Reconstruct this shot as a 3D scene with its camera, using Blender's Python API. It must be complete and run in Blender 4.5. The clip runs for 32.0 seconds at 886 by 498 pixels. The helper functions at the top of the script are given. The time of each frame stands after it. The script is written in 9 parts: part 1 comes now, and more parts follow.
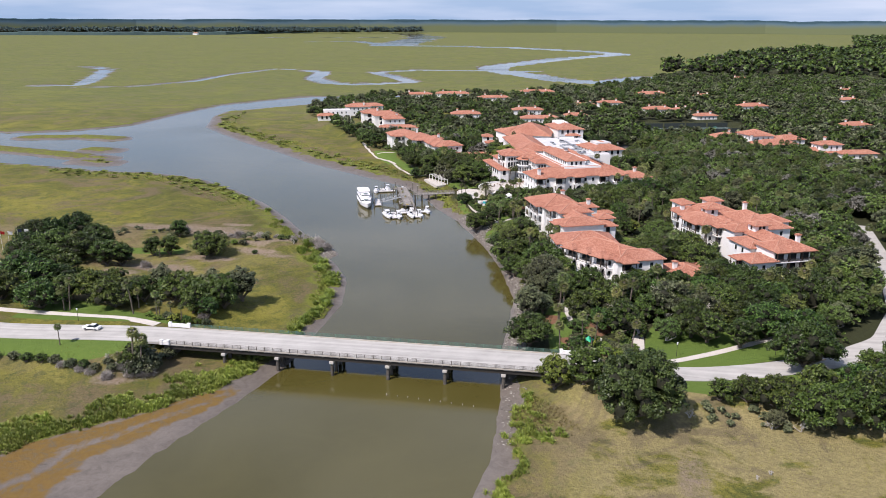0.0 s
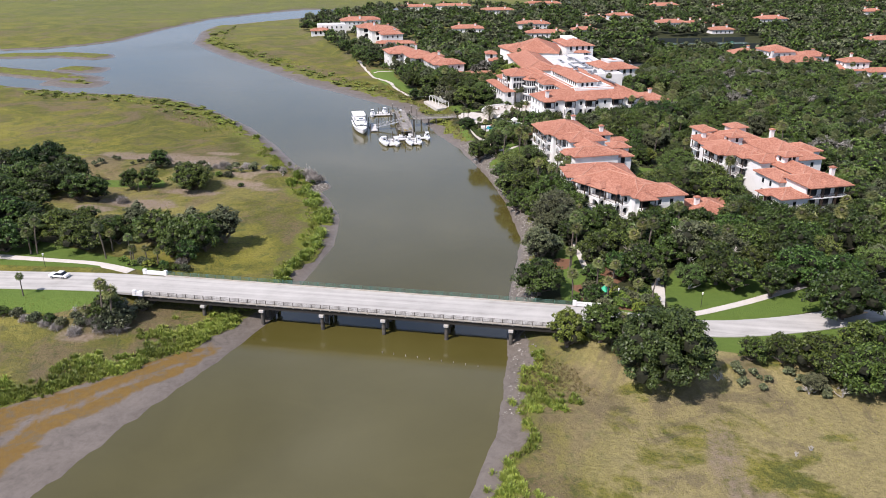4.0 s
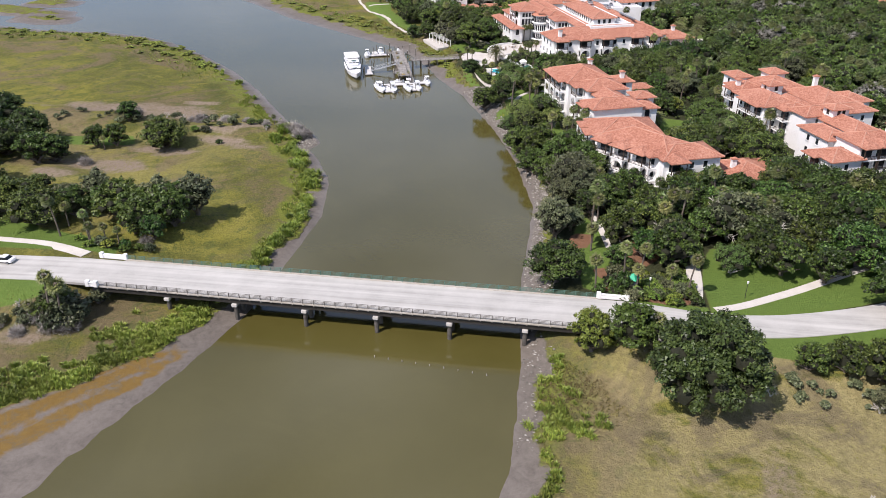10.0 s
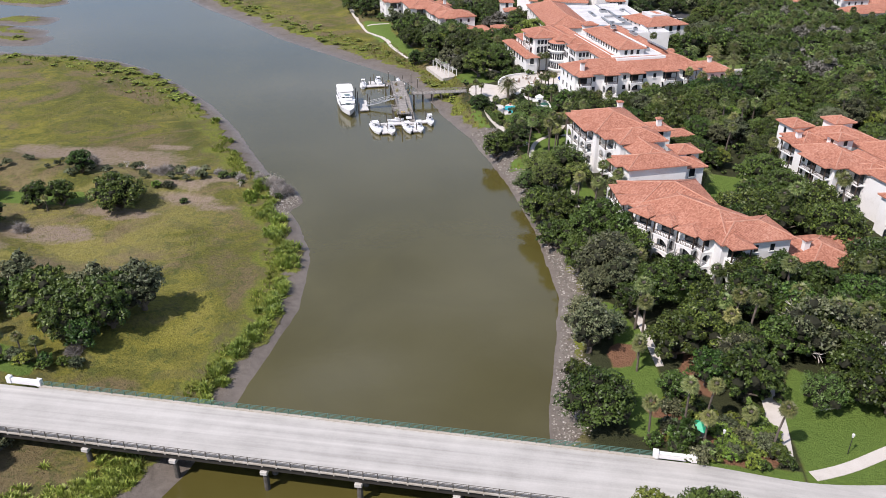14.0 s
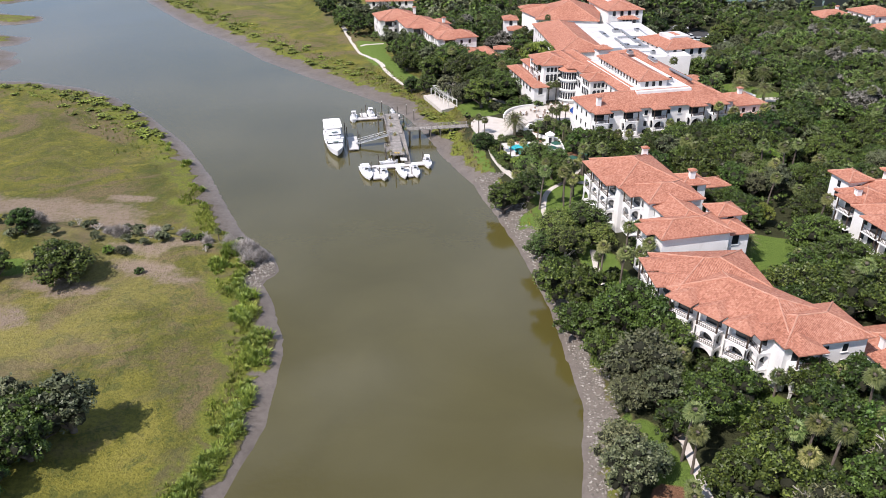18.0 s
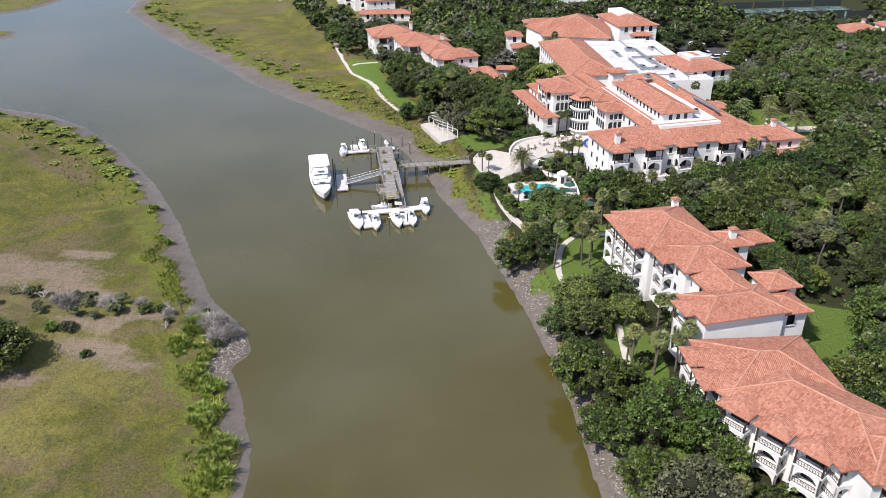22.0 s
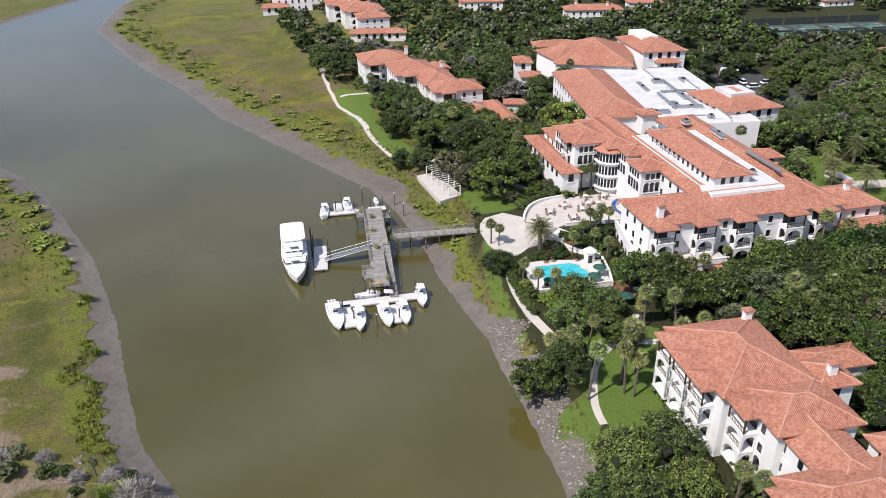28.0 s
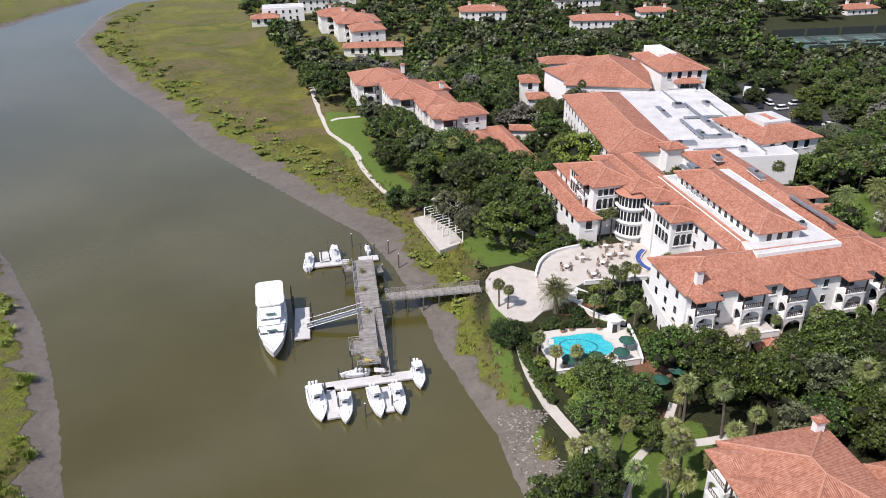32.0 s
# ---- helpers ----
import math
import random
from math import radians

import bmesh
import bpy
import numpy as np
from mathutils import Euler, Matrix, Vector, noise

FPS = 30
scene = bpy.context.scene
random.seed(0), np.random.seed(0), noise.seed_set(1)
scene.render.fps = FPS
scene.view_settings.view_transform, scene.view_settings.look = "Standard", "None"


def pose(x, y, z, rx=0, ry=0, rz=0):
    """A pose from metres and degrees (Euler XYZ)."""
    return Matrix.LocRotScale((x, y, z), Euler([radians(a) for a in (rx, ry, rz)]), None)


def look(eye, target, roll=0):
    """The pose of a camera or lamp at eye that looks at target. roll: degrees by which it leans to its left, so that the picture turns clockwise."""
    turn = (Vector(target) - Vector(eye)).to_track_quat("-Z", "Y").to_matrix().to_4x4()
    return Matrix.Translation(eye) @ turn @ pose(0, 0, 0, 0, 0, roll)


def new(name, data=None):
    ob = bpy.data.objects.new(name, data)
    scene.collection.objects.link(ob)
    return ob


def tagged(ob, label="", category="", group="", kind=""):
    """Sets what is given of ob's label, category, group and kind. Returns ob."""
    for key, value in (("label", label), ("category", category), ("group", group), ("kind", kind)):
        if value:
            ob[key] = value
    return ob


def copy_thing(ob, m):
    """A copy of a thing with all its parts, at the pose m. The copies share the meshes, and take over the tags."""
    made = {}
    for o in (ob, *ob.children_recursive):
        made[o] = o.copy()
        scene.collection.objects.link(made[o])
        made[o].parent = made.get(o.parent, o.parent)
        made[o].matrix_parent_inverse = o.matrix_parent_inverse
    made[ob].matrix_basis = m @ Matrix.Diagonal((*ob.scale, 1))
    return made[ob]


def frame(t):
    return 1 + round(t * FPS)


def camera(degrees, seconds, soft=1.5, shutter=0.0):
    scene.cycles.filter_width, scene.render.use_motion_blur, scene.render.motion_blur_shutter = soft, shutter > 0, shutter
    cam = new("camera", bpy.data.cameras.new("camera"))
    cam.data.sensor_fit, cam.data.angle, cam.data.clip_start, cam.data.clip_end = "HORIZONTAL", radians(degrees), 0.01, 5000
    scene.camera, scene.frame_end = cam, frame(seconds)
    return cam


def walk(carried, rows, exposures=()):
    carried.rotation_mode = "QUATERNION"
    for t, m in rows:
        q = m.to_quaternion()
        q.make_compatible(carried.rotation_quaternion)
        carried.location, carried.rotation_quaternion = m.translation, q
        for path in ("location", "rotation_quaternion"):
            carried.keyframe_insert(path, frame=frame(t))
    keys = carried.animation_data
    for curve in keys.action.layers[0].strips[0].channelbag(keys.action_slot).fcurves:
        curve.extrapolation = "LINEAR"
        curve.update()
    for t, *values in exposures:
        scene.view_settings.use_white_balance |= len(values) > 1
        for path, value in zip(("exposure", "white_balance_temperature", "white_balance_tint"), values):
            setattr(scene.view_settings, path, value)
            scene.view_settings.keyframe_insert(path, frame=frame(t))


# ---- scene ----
cam = camera(59.84, 32.0, soft=0.9)
# Seconds, the eye, and in degrees: turn to the left of +y, pitch, roll.
PATH = [
    (0, (38.55, -170.46, 83.27), 8.458, -16.672, 0.18),
    (0.5, (38.16, -167.70, 83.08), 8.467, -16.626, 0.15),
    (1, (37.91, -165.41, 82.79), 8.475, -18.097, 0.10),
    (1.5, (37.65, -162.88, 82.74), 8.543, -20.206, 0.02),
    (2, (37.20, -160.14, 83.03), 8.527, -20.939, 0.03),
    (2.5, (36.74, -157.53, 82.98), 8.525, -20.908, 0.05),
    (3, (36.34, -154.99, 82.90), 8.519, -20.857, 0.03),
    (3.5, (35.89, -152.61, 82.80), 8.500, -21.265, -0.00),
    (4, (35.60, -150.30, 82.79), 8.537, -22.889, 0.00),
    (4.5, (35.34, -148.15, 82.71), 8.577, -25.767, -0.12),
    (6.5, (34.30, -139.85, 82.93), 8.677, -28.045, -0.29),
    (7, (34.22, -138.13, 82.94), 8.676, -28.082, -0.31),
    (7.5, (33.86, -136.51, 82.89), 8.650, -28.103, -0.27),
    (8, (33.59, -134.88, 82.77), 8.651, -28.078, -0.31),
    (8.5, (33.19, -132.99, 82.56), 8.629, -28.107, -0.30),
    (9, (32.79, -130.42, 82.43), 8.678, -28.096, -0.32),
    (9.5, (32.28, -127.15, 82.41), 8.732, -28.127, -0.29),
    (10, (31.54, -123.34, 82.21), 8.723, -28.088, -0.31),
    (10.5, (30.76, -118.90, 82.30), 8.750, -28.146, -0.25),
    (11, (29.98, -114.16, 82.34), 8.798, -28.153, -0.27),
    (11.5, (29.38, -108.99, 82.39), 8.950, -28.156, -0.27),
    (12, (28.38, -103.54, 82.38), 8.939, -28.116, -0.23),
    (12.5, (27.37, -97.91, 82.42), 8.945, -28.053, -0.20),
    (13, (26.46, -92.49, 82.51), 8.954, -27.961, -0.15),
    (13.5, (25.66, -87.40, 82.65), 8.986, -27.925, -0.16),
    (14, (24.86, -82.88, 82.72), 8.949, -27.878, -0.10),
    (14.5, (24.24, -78.37, 83.11), 8.999, -27.868, -0.18),
    (16.5, (21.76, -62.01, 83.87), 8.989, -27.799, -0.28),
    (17, (21.24, -58.13, 83.90), 9.001, -27.758, -0.29),
    (17.5, (20.83, -54.30, 83.95), 9.051, -27.741, -0.39),
    (18, (20.13, -50.49, 84.00), 8.990, -27.734, -0.33),
    (18.5, (19.62, -46.70, 83.98), 8.992, -27.691, -0.33),
    (19, (18.96, -43.23, 84.11), 8.949, -27.668, -0.34),
    (19.5, (18.33, -39.52, 84.31), 8.919, -27.706, -0.36),
    (20, (17.80, -36.01, 84.40), 8.936, -27.682, -0.39),
    (20.5, (17.41, -32.45, 84.47), 8.972, -27.683, -0.46),
    (21, (16.77, -28.81, 84.54), 8.931, -27.693, -0.45),
    (21.5, (16.19, -25.39, 84.60), 8.902, -27.657, -0.41),
    (22, (15.52, -21.97, 84.88), 8.902, -27.669, -0.50),
    (22.5, (15.01, -18.45, 84.91), 8.905, -27.642, -0.51),
    (23, (14.45, -14.80, 84.98), 8.890, -27.655, -0.52),
    (23.5, (13.93, -11.14, 85.07), 8.886, -27.658, -0.53),
    (24, (13.37, -7.71, 85.15), 8.889, -27.635, -0.53),
    (24.5, (12.77, -4.02, 85.11), 8.880, -27.611, -0.48),
    (25, (12.47, -0.15, 85.06), 8.958, -27.600, -0.57),
    (25.5, (11.78, 3.33, 85.35), 8.934, -27.644, -0.64),
    (27.5, (9.19, 17.90, 85.33), 8.846, -27.646, -0.67),
    (28, (8.68, 21.48, 85.42), 8.859, -27.676, -0.67),
    (28.5, (8.10, 25.13, 85.45), 8.850, -27.712, -0.72),
    (29, (7.63, 28.74, 85.46), 8.878, -27.693, -0.76),
    (29.5, (6.84, 32.32, 85.57), 8.800, -27.732, -0.73),
    (30, (6.49, 35.87, 85.55), 8.882, -27.694, -0.80),
    (30.5, (5.99, 39.45, 85.59), 8.904, -27.704, -0.81),
    (31, (5.52, 42.96, 85.65), 8.916, -27.719, -0.87),
    (31.5, (5.08, 46.16, 85.67), 8.893, -27.649, -0.86),
    (32, (4.69, 48.28, 85.78), 8.889, -27.695, -0.87),
]


def aimed(eye, turn, pitch, roll):
    a, b = radians(turn), radians(pitch)
    way = Vector((-math.sin(a) * math.cos(b), math.cos(a) * math.cos(b), math.sin(b)))
    return look(eye, Vector(eye) + way * 100, roll)


walk(cam, [(t, aimed(eye, turn, pitch, roll)) for t, eye, turn, pitch, roll in PATH],
     exposures=((0, 0.16, 6420, 20), (3, 0.24, 6420, 20), (12, 0.22, 6420, 19), (14, 0.14, 6420, 19), (18, 0.30, 6420, 19), (22, 0.22, 6420, 17), (26, 0.16, 6420, 17), (32, 0.06, 6420, 18)))
# ---------------------------------------------------------------- light
SUN_TO = Vector((-0.64, -0.77, 1.28)).normalized()
world = bpy.data.worlds.new("sky")
scene.world = world
world.use_nodes = True
wn, wl = world.node_tree.nodes, world.node_tree.links
sky = wn.new("ShaderNodeTexSky")
sky.sky_type, sky.sun_disc = "NISHITA", False
sky.sun_elevation = math.asin(SUN_TO.z)
sky.sun_rotation = math.atan2(SUN_TO.x, SUN_TO.y)
sky.air_density, sky.dust_density, sky.ozone_density = 1.0, 0.7, 2.5
coord = wn.new("ShaderNodeTexCoord")
stretch = wn.new("ShaderNodeMapping")
stretch.inputs["Scale"].default_value = (1.0, 1.0, 9.0)
wl.new(coord.outputs["Generated"], stretch.inputs["Vector"])
cloud = wn.new("ShaderNodeTexNoise")
cloud.inputs["Scale"].default_value, cloud.inputs["Detail"].default_value = 3.4, 7
wl.new(stretch.outputs["Vector"], cloud.inputs["Vector"])
cover = wn.new("ShaderNodeMapRange")
cover.inputs["From Min"].default_value, cover.inputs["From Max"].default_value = 0.43, 0.72
wl.new(cloud.outputs["Fac"], cover.inputs["Value"])
split = wn.new("ShaderNodeSeparateXYZ")
wl.new(coord.outputs["Generated"], split.inputs[0])
low = wn.new("ShaderNodeMapRange")
low.inputs["From Min"].default_value, low.inputs["From Max"].default_value = 0.55, 0.02
low.inputs["To Max"].default_value = 0.8
wl.new(split.outputs["Z"], low.inputs["Value"])
hazy = wn.new("ShaderNodeMix")
hazy.data_type = "RGBA"
hazy.inputs["B"].default_value = (2.9, 4.6, 7.0, 1)
wl.new(low.outputs["Result"], hazy.inputs["Factor"])
wl.new(sky.outputs["Color"], hazy.inputs["A"])
clouded = wn.new("ShaderNodeMix")
clouded.data_type = "RGBA"
clouded.inputs["B"].default_value = (5.8, 6.7, 7.9, 1)
wl.new(cover.outputs["Result"], clouded.inputs["Factor"])
wl.new(hazy.outputs["Result"], clouded.inputs["A"])
wl.new(clouded.outputs["Result"], wn["Background"].inputs["Color"])
wn["Background"].inputs["Strength"].default_value = 0.105
sun = new("sun", bpy.data.lights.new("sun", "SUN"))
sun.data.energy, sun.data.angle, sun.data.color = 4.55, radians(0.55), (1.0, 0.955, 0.88)
sun.matrix_world = look(SUN_TO * 400, (0, 0, 0))
# ---------------------------------------------------------------- materials
def material(name, rough=0.8, metal=0.0, spec=0.4):
    m = bpy.data.materials.new(name)
    m.use_nodes = True
    b = m.node_tree.nodes["Principled BSDF"]
    b.inputs["Roughness"].default_value, b.inputs["Metallic"].default_value = rough, metal
    b.inputs["Specular IOR Level"].default_value = spec
    return m, m.node_tree, b


def node(tree, kind, **inputs):
    n = tree.nodes.new("ShaderNode" + kind)
    for key, value in inputs.items():
        n.inputs[key.replace("_", " ")].default_value = value
    return n


def noise_of(tree, scale, detail=4, rough=0.6, vector=None, distort=0.0):
    n = node(tree, "TexNoise", Scale=scale, Detail=detail, Roughness=rough, Distortion=distort)
    if vector is None:
        g = tree.nodes.get("place") or tree.nodes.new("ShaderNodeNewGeometry")
        g.name = "place"
        vector = g.outputs["Position"]
    tree.links.new(vector, n.inputs["Vector"])
    return n.outputs["Fac"]


def ramp(tree, fac, stops):
    r = tree.nodes.new("ShaderNodeValToRGB")
    while len(r.color_ramp.elements) < len(stops):
        r.color_ramp.elements.new(0.5)
    for e, (p, c) in zip(r.color_ramp.elements, stops):
        e.position, e.color = p, (*c, 1) if len(c) == 3 else c
    tree.links.new(fac, r.inputs["Fac"])
    return r.outputs["Color"]


def blend(tree, fac, a, b, mode="MIX"):
    n = tree.nodes.new("ShaderNodeMix")
    n.data_type, n.blend_type = "RGBA", mode
    for value, key in ((fac, "Factor"), (a, "A"), (b, "B")):
        if isinstance(value, (int, float)):
            n.inputs[key].default_value = value
        elif isinstance(value, tuple):
            n.inputs[key].default_value = (*value, 1)
        else:
            tree.links.new(value, n.inputs[key])
    return n.outputs["Result"]


def calc(tree, op, a, b=0.0, c=0.0):
    n = tree.nodes.new("ShaderNodeMath")
    n.operation = op
    for k, value in enumerate((a, b, c)):
        if isinstance(value, (int, float)):
            n.inputs[k].default_value = value
        else:
            tree.links.new(value, n.inputs[k])
    return n.outputs[0]


def span(tree, value, lo, hi):
    n = node(tree, "MapRange", **{"From_Min": lo, "From_Max": hi})
    tree.links.new(value, n.inputs["Value"])
    return n.outputs["Result"]


def relief(tree, bsdf, height, strength=0.3, distance=0.1):
    b = node(tree, "Bump", Strength=strength, Distance=distance)
    tree.links.new(height, b.inputs["Height"])
    tree.links.new(b.outputs["Normal"], bsdf.inputs["Normal"])


def mottled(name, stops, scale=1.0, rough=0.8, bump=0.2, metal=0.0, fine=14.0, spec=0.4, object_vary=0.0):
    """A surface whose colour wanders at two scales between the stops."""
    m, t, b = material(name, rough, metal, spec)
    coarse, grain = noise_of(t, scale, 5), noise_of(t, scale * fine, 3)
    mix = calc(t, "MULTIPLY_ADD", grain, 0.45, calc(t, "MULTIPLY", coarse, 0.6))
    colour = ramp(t, mix, [(0.30 + 0.4 * k / max(1, len(stops) - 1), c) for k, c in enumerate(stops)])
    if object_vary:
        info = t.nodes.new("ShaderNodeObjectInfo")
        lift = calc(t, "MULTIPLY_ADD", info.outputs["Random"], object_vary, 1 - object_vary / 2)
        hsv = t.nodes.new("ShaderNodeHueSaturation")
        t.links.new(colour, hsv.inputs["Color"])
        t.links.new(lift, hsv.inputs["Value"])
        colour = hsv.outputs["Color"]
    t.links.new(colour, b.inputs["Base Color"])
    if bump:
        relief(t, b, grain, bump, 0.05)
    return m


def leafy(name, dark, mid, light, rough=0.46, vary=True):
    m, t, b = material(name, rough, 0, 0.3)
    g = t.nodes.new("ShaderNodeNewGeometry")
    info = t.nodes.new("ShaderNodeObjectInfo")
    colour = ramp(t, g.outputs["Random Per Island"], [(0.0, dark), (0.55, mid), (1.0, light)])
    hsv = t.nodes.new("ShaderNodeHueSaturation")
    t.links.new(colour, hsv.inputs["Color"])
    if vary:
        t.links.new(calc(t, "MULTIPLY_ADD", info.outputs["Random"], 0.95, 0.56), hsv.inputs["Value"])
        t.links.new(calc(t, "MULTIPLY_ADD", calc(t, "FRACT", calc(t, "MULTIPLY", info.outputs["Random"], 7.3)), -0.07, 0.53), hsv.inputs["Hue"])
    else:
        t.links.new(calc(t, "MULTIPLY_ADD", span(t, noise_of(t, 0.11, 2, 0.5), 0.34, 0.66), 1.0, 0.68), hsv.inputs["Value"])
    wide = noise_of(t, 0.05, 3)
    hue = blend(t, span(t, wide, 0.4, 0.7), hsv.outputs["Color"], blend(t, 0.5, hsv.outputs["Color"], light), "MIX")
    t.links.new(hue, b.inputs["Base Color"])
    b.inputs["Transmission Weight"].default_value = 0.0
    return m


M_OAK = leafy("oak_leaves", (0.012, 0.023, 0.005), (0.034, 0.062, 0.011), (0.112, 0.165, 0.032))
M_FRESH = leafy("fresh_oak_leaves", (0.024, 0.046, 0.010), (0.066, 0.112, 0.022), (0.155, 0.215, 0.055))
M_OLIVE = leafy("olive_leaves", (0.028, 0.038, 0.018), (0.078, 0.094, 0.042), (0.175, 0.190, 0.100))
M_BRIGHT = leafy("bright_leaves", (0.045, 0.075, 0.012), (0.10, 0.15, 0.02), (0.19, 0.25, 0.045))
M_GREY = leafy("mossy_grey_leaves", (0.045, 0.046, 0.034), (0.115, 0.112, 0.090), (0.27, 0.255, 0.225))
M_FROND = leafy("palm_fronds", (0.045, 0.065, 0.017), (0.115, 0.145, 0.042), (0.235, 0.25, 0.095))
M_REED = leafy("reed_clumps", (0.078, 0.112, 0.018), (0.155, 0.198, 0.034), (0.275, 0.300, 0.062), vary=False)
# The same leaves for woods joined into one object, where crowns differ by place.
CALM = {}
for _m, _c in ((M_OAK, ((0.012, 0.023, 0.005), (0.034, 0.062, 0.011), (0.112, 0.165, 0.032))), (M_FRESH, ((0.024, 0.046, 0.010), (0.066, 0.112, 0.022), (0.155, 0.215, 0.055))), (M_OLIVE, ((0.028, 0.038, 0.018), (0.078, 0.094, 0.042), (0.175, 0.190, 0.100))), (M_BRIGHT, ((0.045, 0.075, 0.012), (0.10, 0.15, 0.02), (0.19, 0.25, 0.045))), (M_GREY, ((0.045, 0.046, 0.034), (0.115, 0.112, 0.090), (0.27, 0.255, 0.225)))):
    CALM[_m.name] = leafy("woods_" + _m.name, *_c, vary=False)
# Lumps inside each crown, coloured near black to stand in for its inner shade.
M_CROWNSHADE = mottled("crown_shade", [(0.007, 0.009, 0.004), (0.016, 0.018, 0.008), (0.026, 0.025, 0.013)], 0.9, 0.95, 0.3)
M_BARK = mottled("bark", [(0.05, 0.04, 0.03), (0.13, 0.105, 0.085), (0.2, 0.17, 0.14)], 1.2, 0.95, 0.5)
M_TWIG = leafy("grey_twigs", (0.12, 0.105, 0.09), (0.25, 0.225, 0.20), (0.42, 0.39, 0.36), vary=False)
M_DEADWOOD = mottled("dead_wood", [(0.22, 0.2, 0.17), (0.42, 0.39, 0.35), (0.55, 0.52, 0.48)], 1.0, 0.9, 0.3)
M_STUCCO = mottled("white_stucco", [(0.70, 0.685, 0.655), (0.81, 0.80, 0.775), (0.85, 0.84, 0.82)], 0.35, 0.85, 0.15)
M_TRIM = mottled("white_trim", [(0.70, 0.69, 0.66), (0.80, 0.79, 0.77)], 1.0, 0.6, 0.05)
M_FLATROOF = mottled("flat_roof_coating", [(0.36, 0.36, 0.36), (0.58, 0.575, 0.57), (0.70, 0.695, 0.69)], 0.22, 0.8, 0.1)
M_PATH = mottled("path_concrete", [(0.45, 0.41, 0.36), (0.56, 0.52, 0.46), (0.62, 0.58, 0.53)], 0.4, 0.9, 0.15)
M_PLANK = mottled("weathered_planks", [(0.15, 0.135, 0.12), (0.26, 0.24, 0.22), (0.38, 0.36, 0.33)], 0.9, 0.85, 0.3, object_vary=0.35)
M_PILE = mottled("wet_timber_piles", [(0.035, 0.03, 0.024), (0.09, 0.08, 0.065), (0.2, 0.18, 0.15)], 0.8, 0.8, 0.4)
M_GELCOAT = mottled("white_gelcoat", [(0.76, 0.77, 0.78), (0.83, 0.83, 0.83)], 0.5, 0.25, 0.0, spec=0.5)
M_FLOAT = mottled("float_decking", [(0.46, 0.45, 0.43), (0.58, 0.57, 0.55), (0.66, 0.65, 0.63)], 0.6, 0.8, 0.1)
M_STEEL = mottled("grey_steel", [(0.30, 0.32, 0.34), (0.45, 0.47, 0.49)], 1.0, 0.45, 0.05, metal=0.7)
M_DARKWOOD = mottled("dark_stained_wood", [(0.045, 0.03, 0.022), (0.08, 0.055, 0.04)], 1.5, 0.6, 0.2)
M_GREENPAINT = mottled("green_painted_steel", [(0.06, 0.13, 0.10), (0.10, 0.19, 0.15)], 1.0, 0.5, 0.05)
M_BLACK = mottled("black_rubber", [(0.012, 0.012, 0.013), (0.03, 0.03, 0.03)], 2.0, 0.5, 0.05)
M_ASPHALT = mottled("asphalt", [(0.045, 0.045, 0.047), (0.07, 0.07, 0.07)], 0.3, 0.9, 0.2)

M_GLASS, _t, _b = material("dark_window_glass", 0.08, 0.0, 0.5)
_b.inputs["Base Color"].default_value = (0.018, 0.022, 0.027, 1)
M_GREENGLASS, _t, _b = material("green_conservatory_glass", 0.12, 0.0, 0.5)
_b.inputs["Base Color"].default_value = (0.10, 0.17, 0.16, 1)


def make_tiles():
    m, t, b = material("terracotta_tiles", 0.75, 0, 0.3)
    uv = t.nodes.new("ShaderNodeUVMap")
    sep = t.nodes.new("ShaderNodeSeparateXYZ")
    t.links.new(uv.outputs["UV"], sep.inputs[0])
    u, v = calc(t, "MULTIPLY", sep.outputs[0], 1 / 0.30), calc(t, "MULTIPLY", sep.outputs[1], 1 / 0.38)
    cell = t.nodes.new("ShaderNodeCombineXYZ")
    t.links.new(calc(t, "FLOOR", u), cell.inputs[0])
    t.links.new(calc(t, "FLOOR", v), cell.inputs[1])
    rnd = t.nodes.new("ShaderNodeTexWhiteNoise")
    t.links.new(cell.outputs[0], rnd.inputs["Vector"])
    wide, patch = noise_of(t, 0.12, 4), noise_of(t, 0.9, 5, 0.65)
    mix = calc(t, "MULTIPLY_ADD", rnd.outputs["Value"], 0.30, calc(t, "MULTIPLY_ADD", wide, 0.38, calc(t, "MULTIPLY", patch, 0.34)))
    colour = ramp(t, mix, [(0.22, (0.23, 0.083, 0.051)), (0.45, (0.405, 0.168, 0.107)), (0.62, (0.50, 0.234, 0.155)), (0.82, (0.585, 0.34, 0.255))])
    streak = span(t, noise_of(t, 2.2, 6, 0.7), 0.60, 0.78)
    colour = blend(t, calc(t, "MULTIPLY", streak, 0.28), colour, (0.17, 0.12, 0.095))
    t.links.new(colour, b.inputs["Base Color"])
    barrel = calc(t, "ABSOLUTE", calc(t, "SINE", calc(t, "MULTIPLY", u, math.pi)))
    course = calc(t, "FRACT", v)
    relief(t, b, calc(t, "SUBTRACT", barrel, calc(t, "MULTIPLY", course, 0.7)), 0.9, 0.07)
    return m


M_TILE = make_tiles()
M_RIDGE = mottled("ridge_tiles", [(0.34, 0.145, 0.092), (0.47, 0.235, 0.16), (0.56, 0.35, 0.265)], 0.8, 0.8, 0.3)


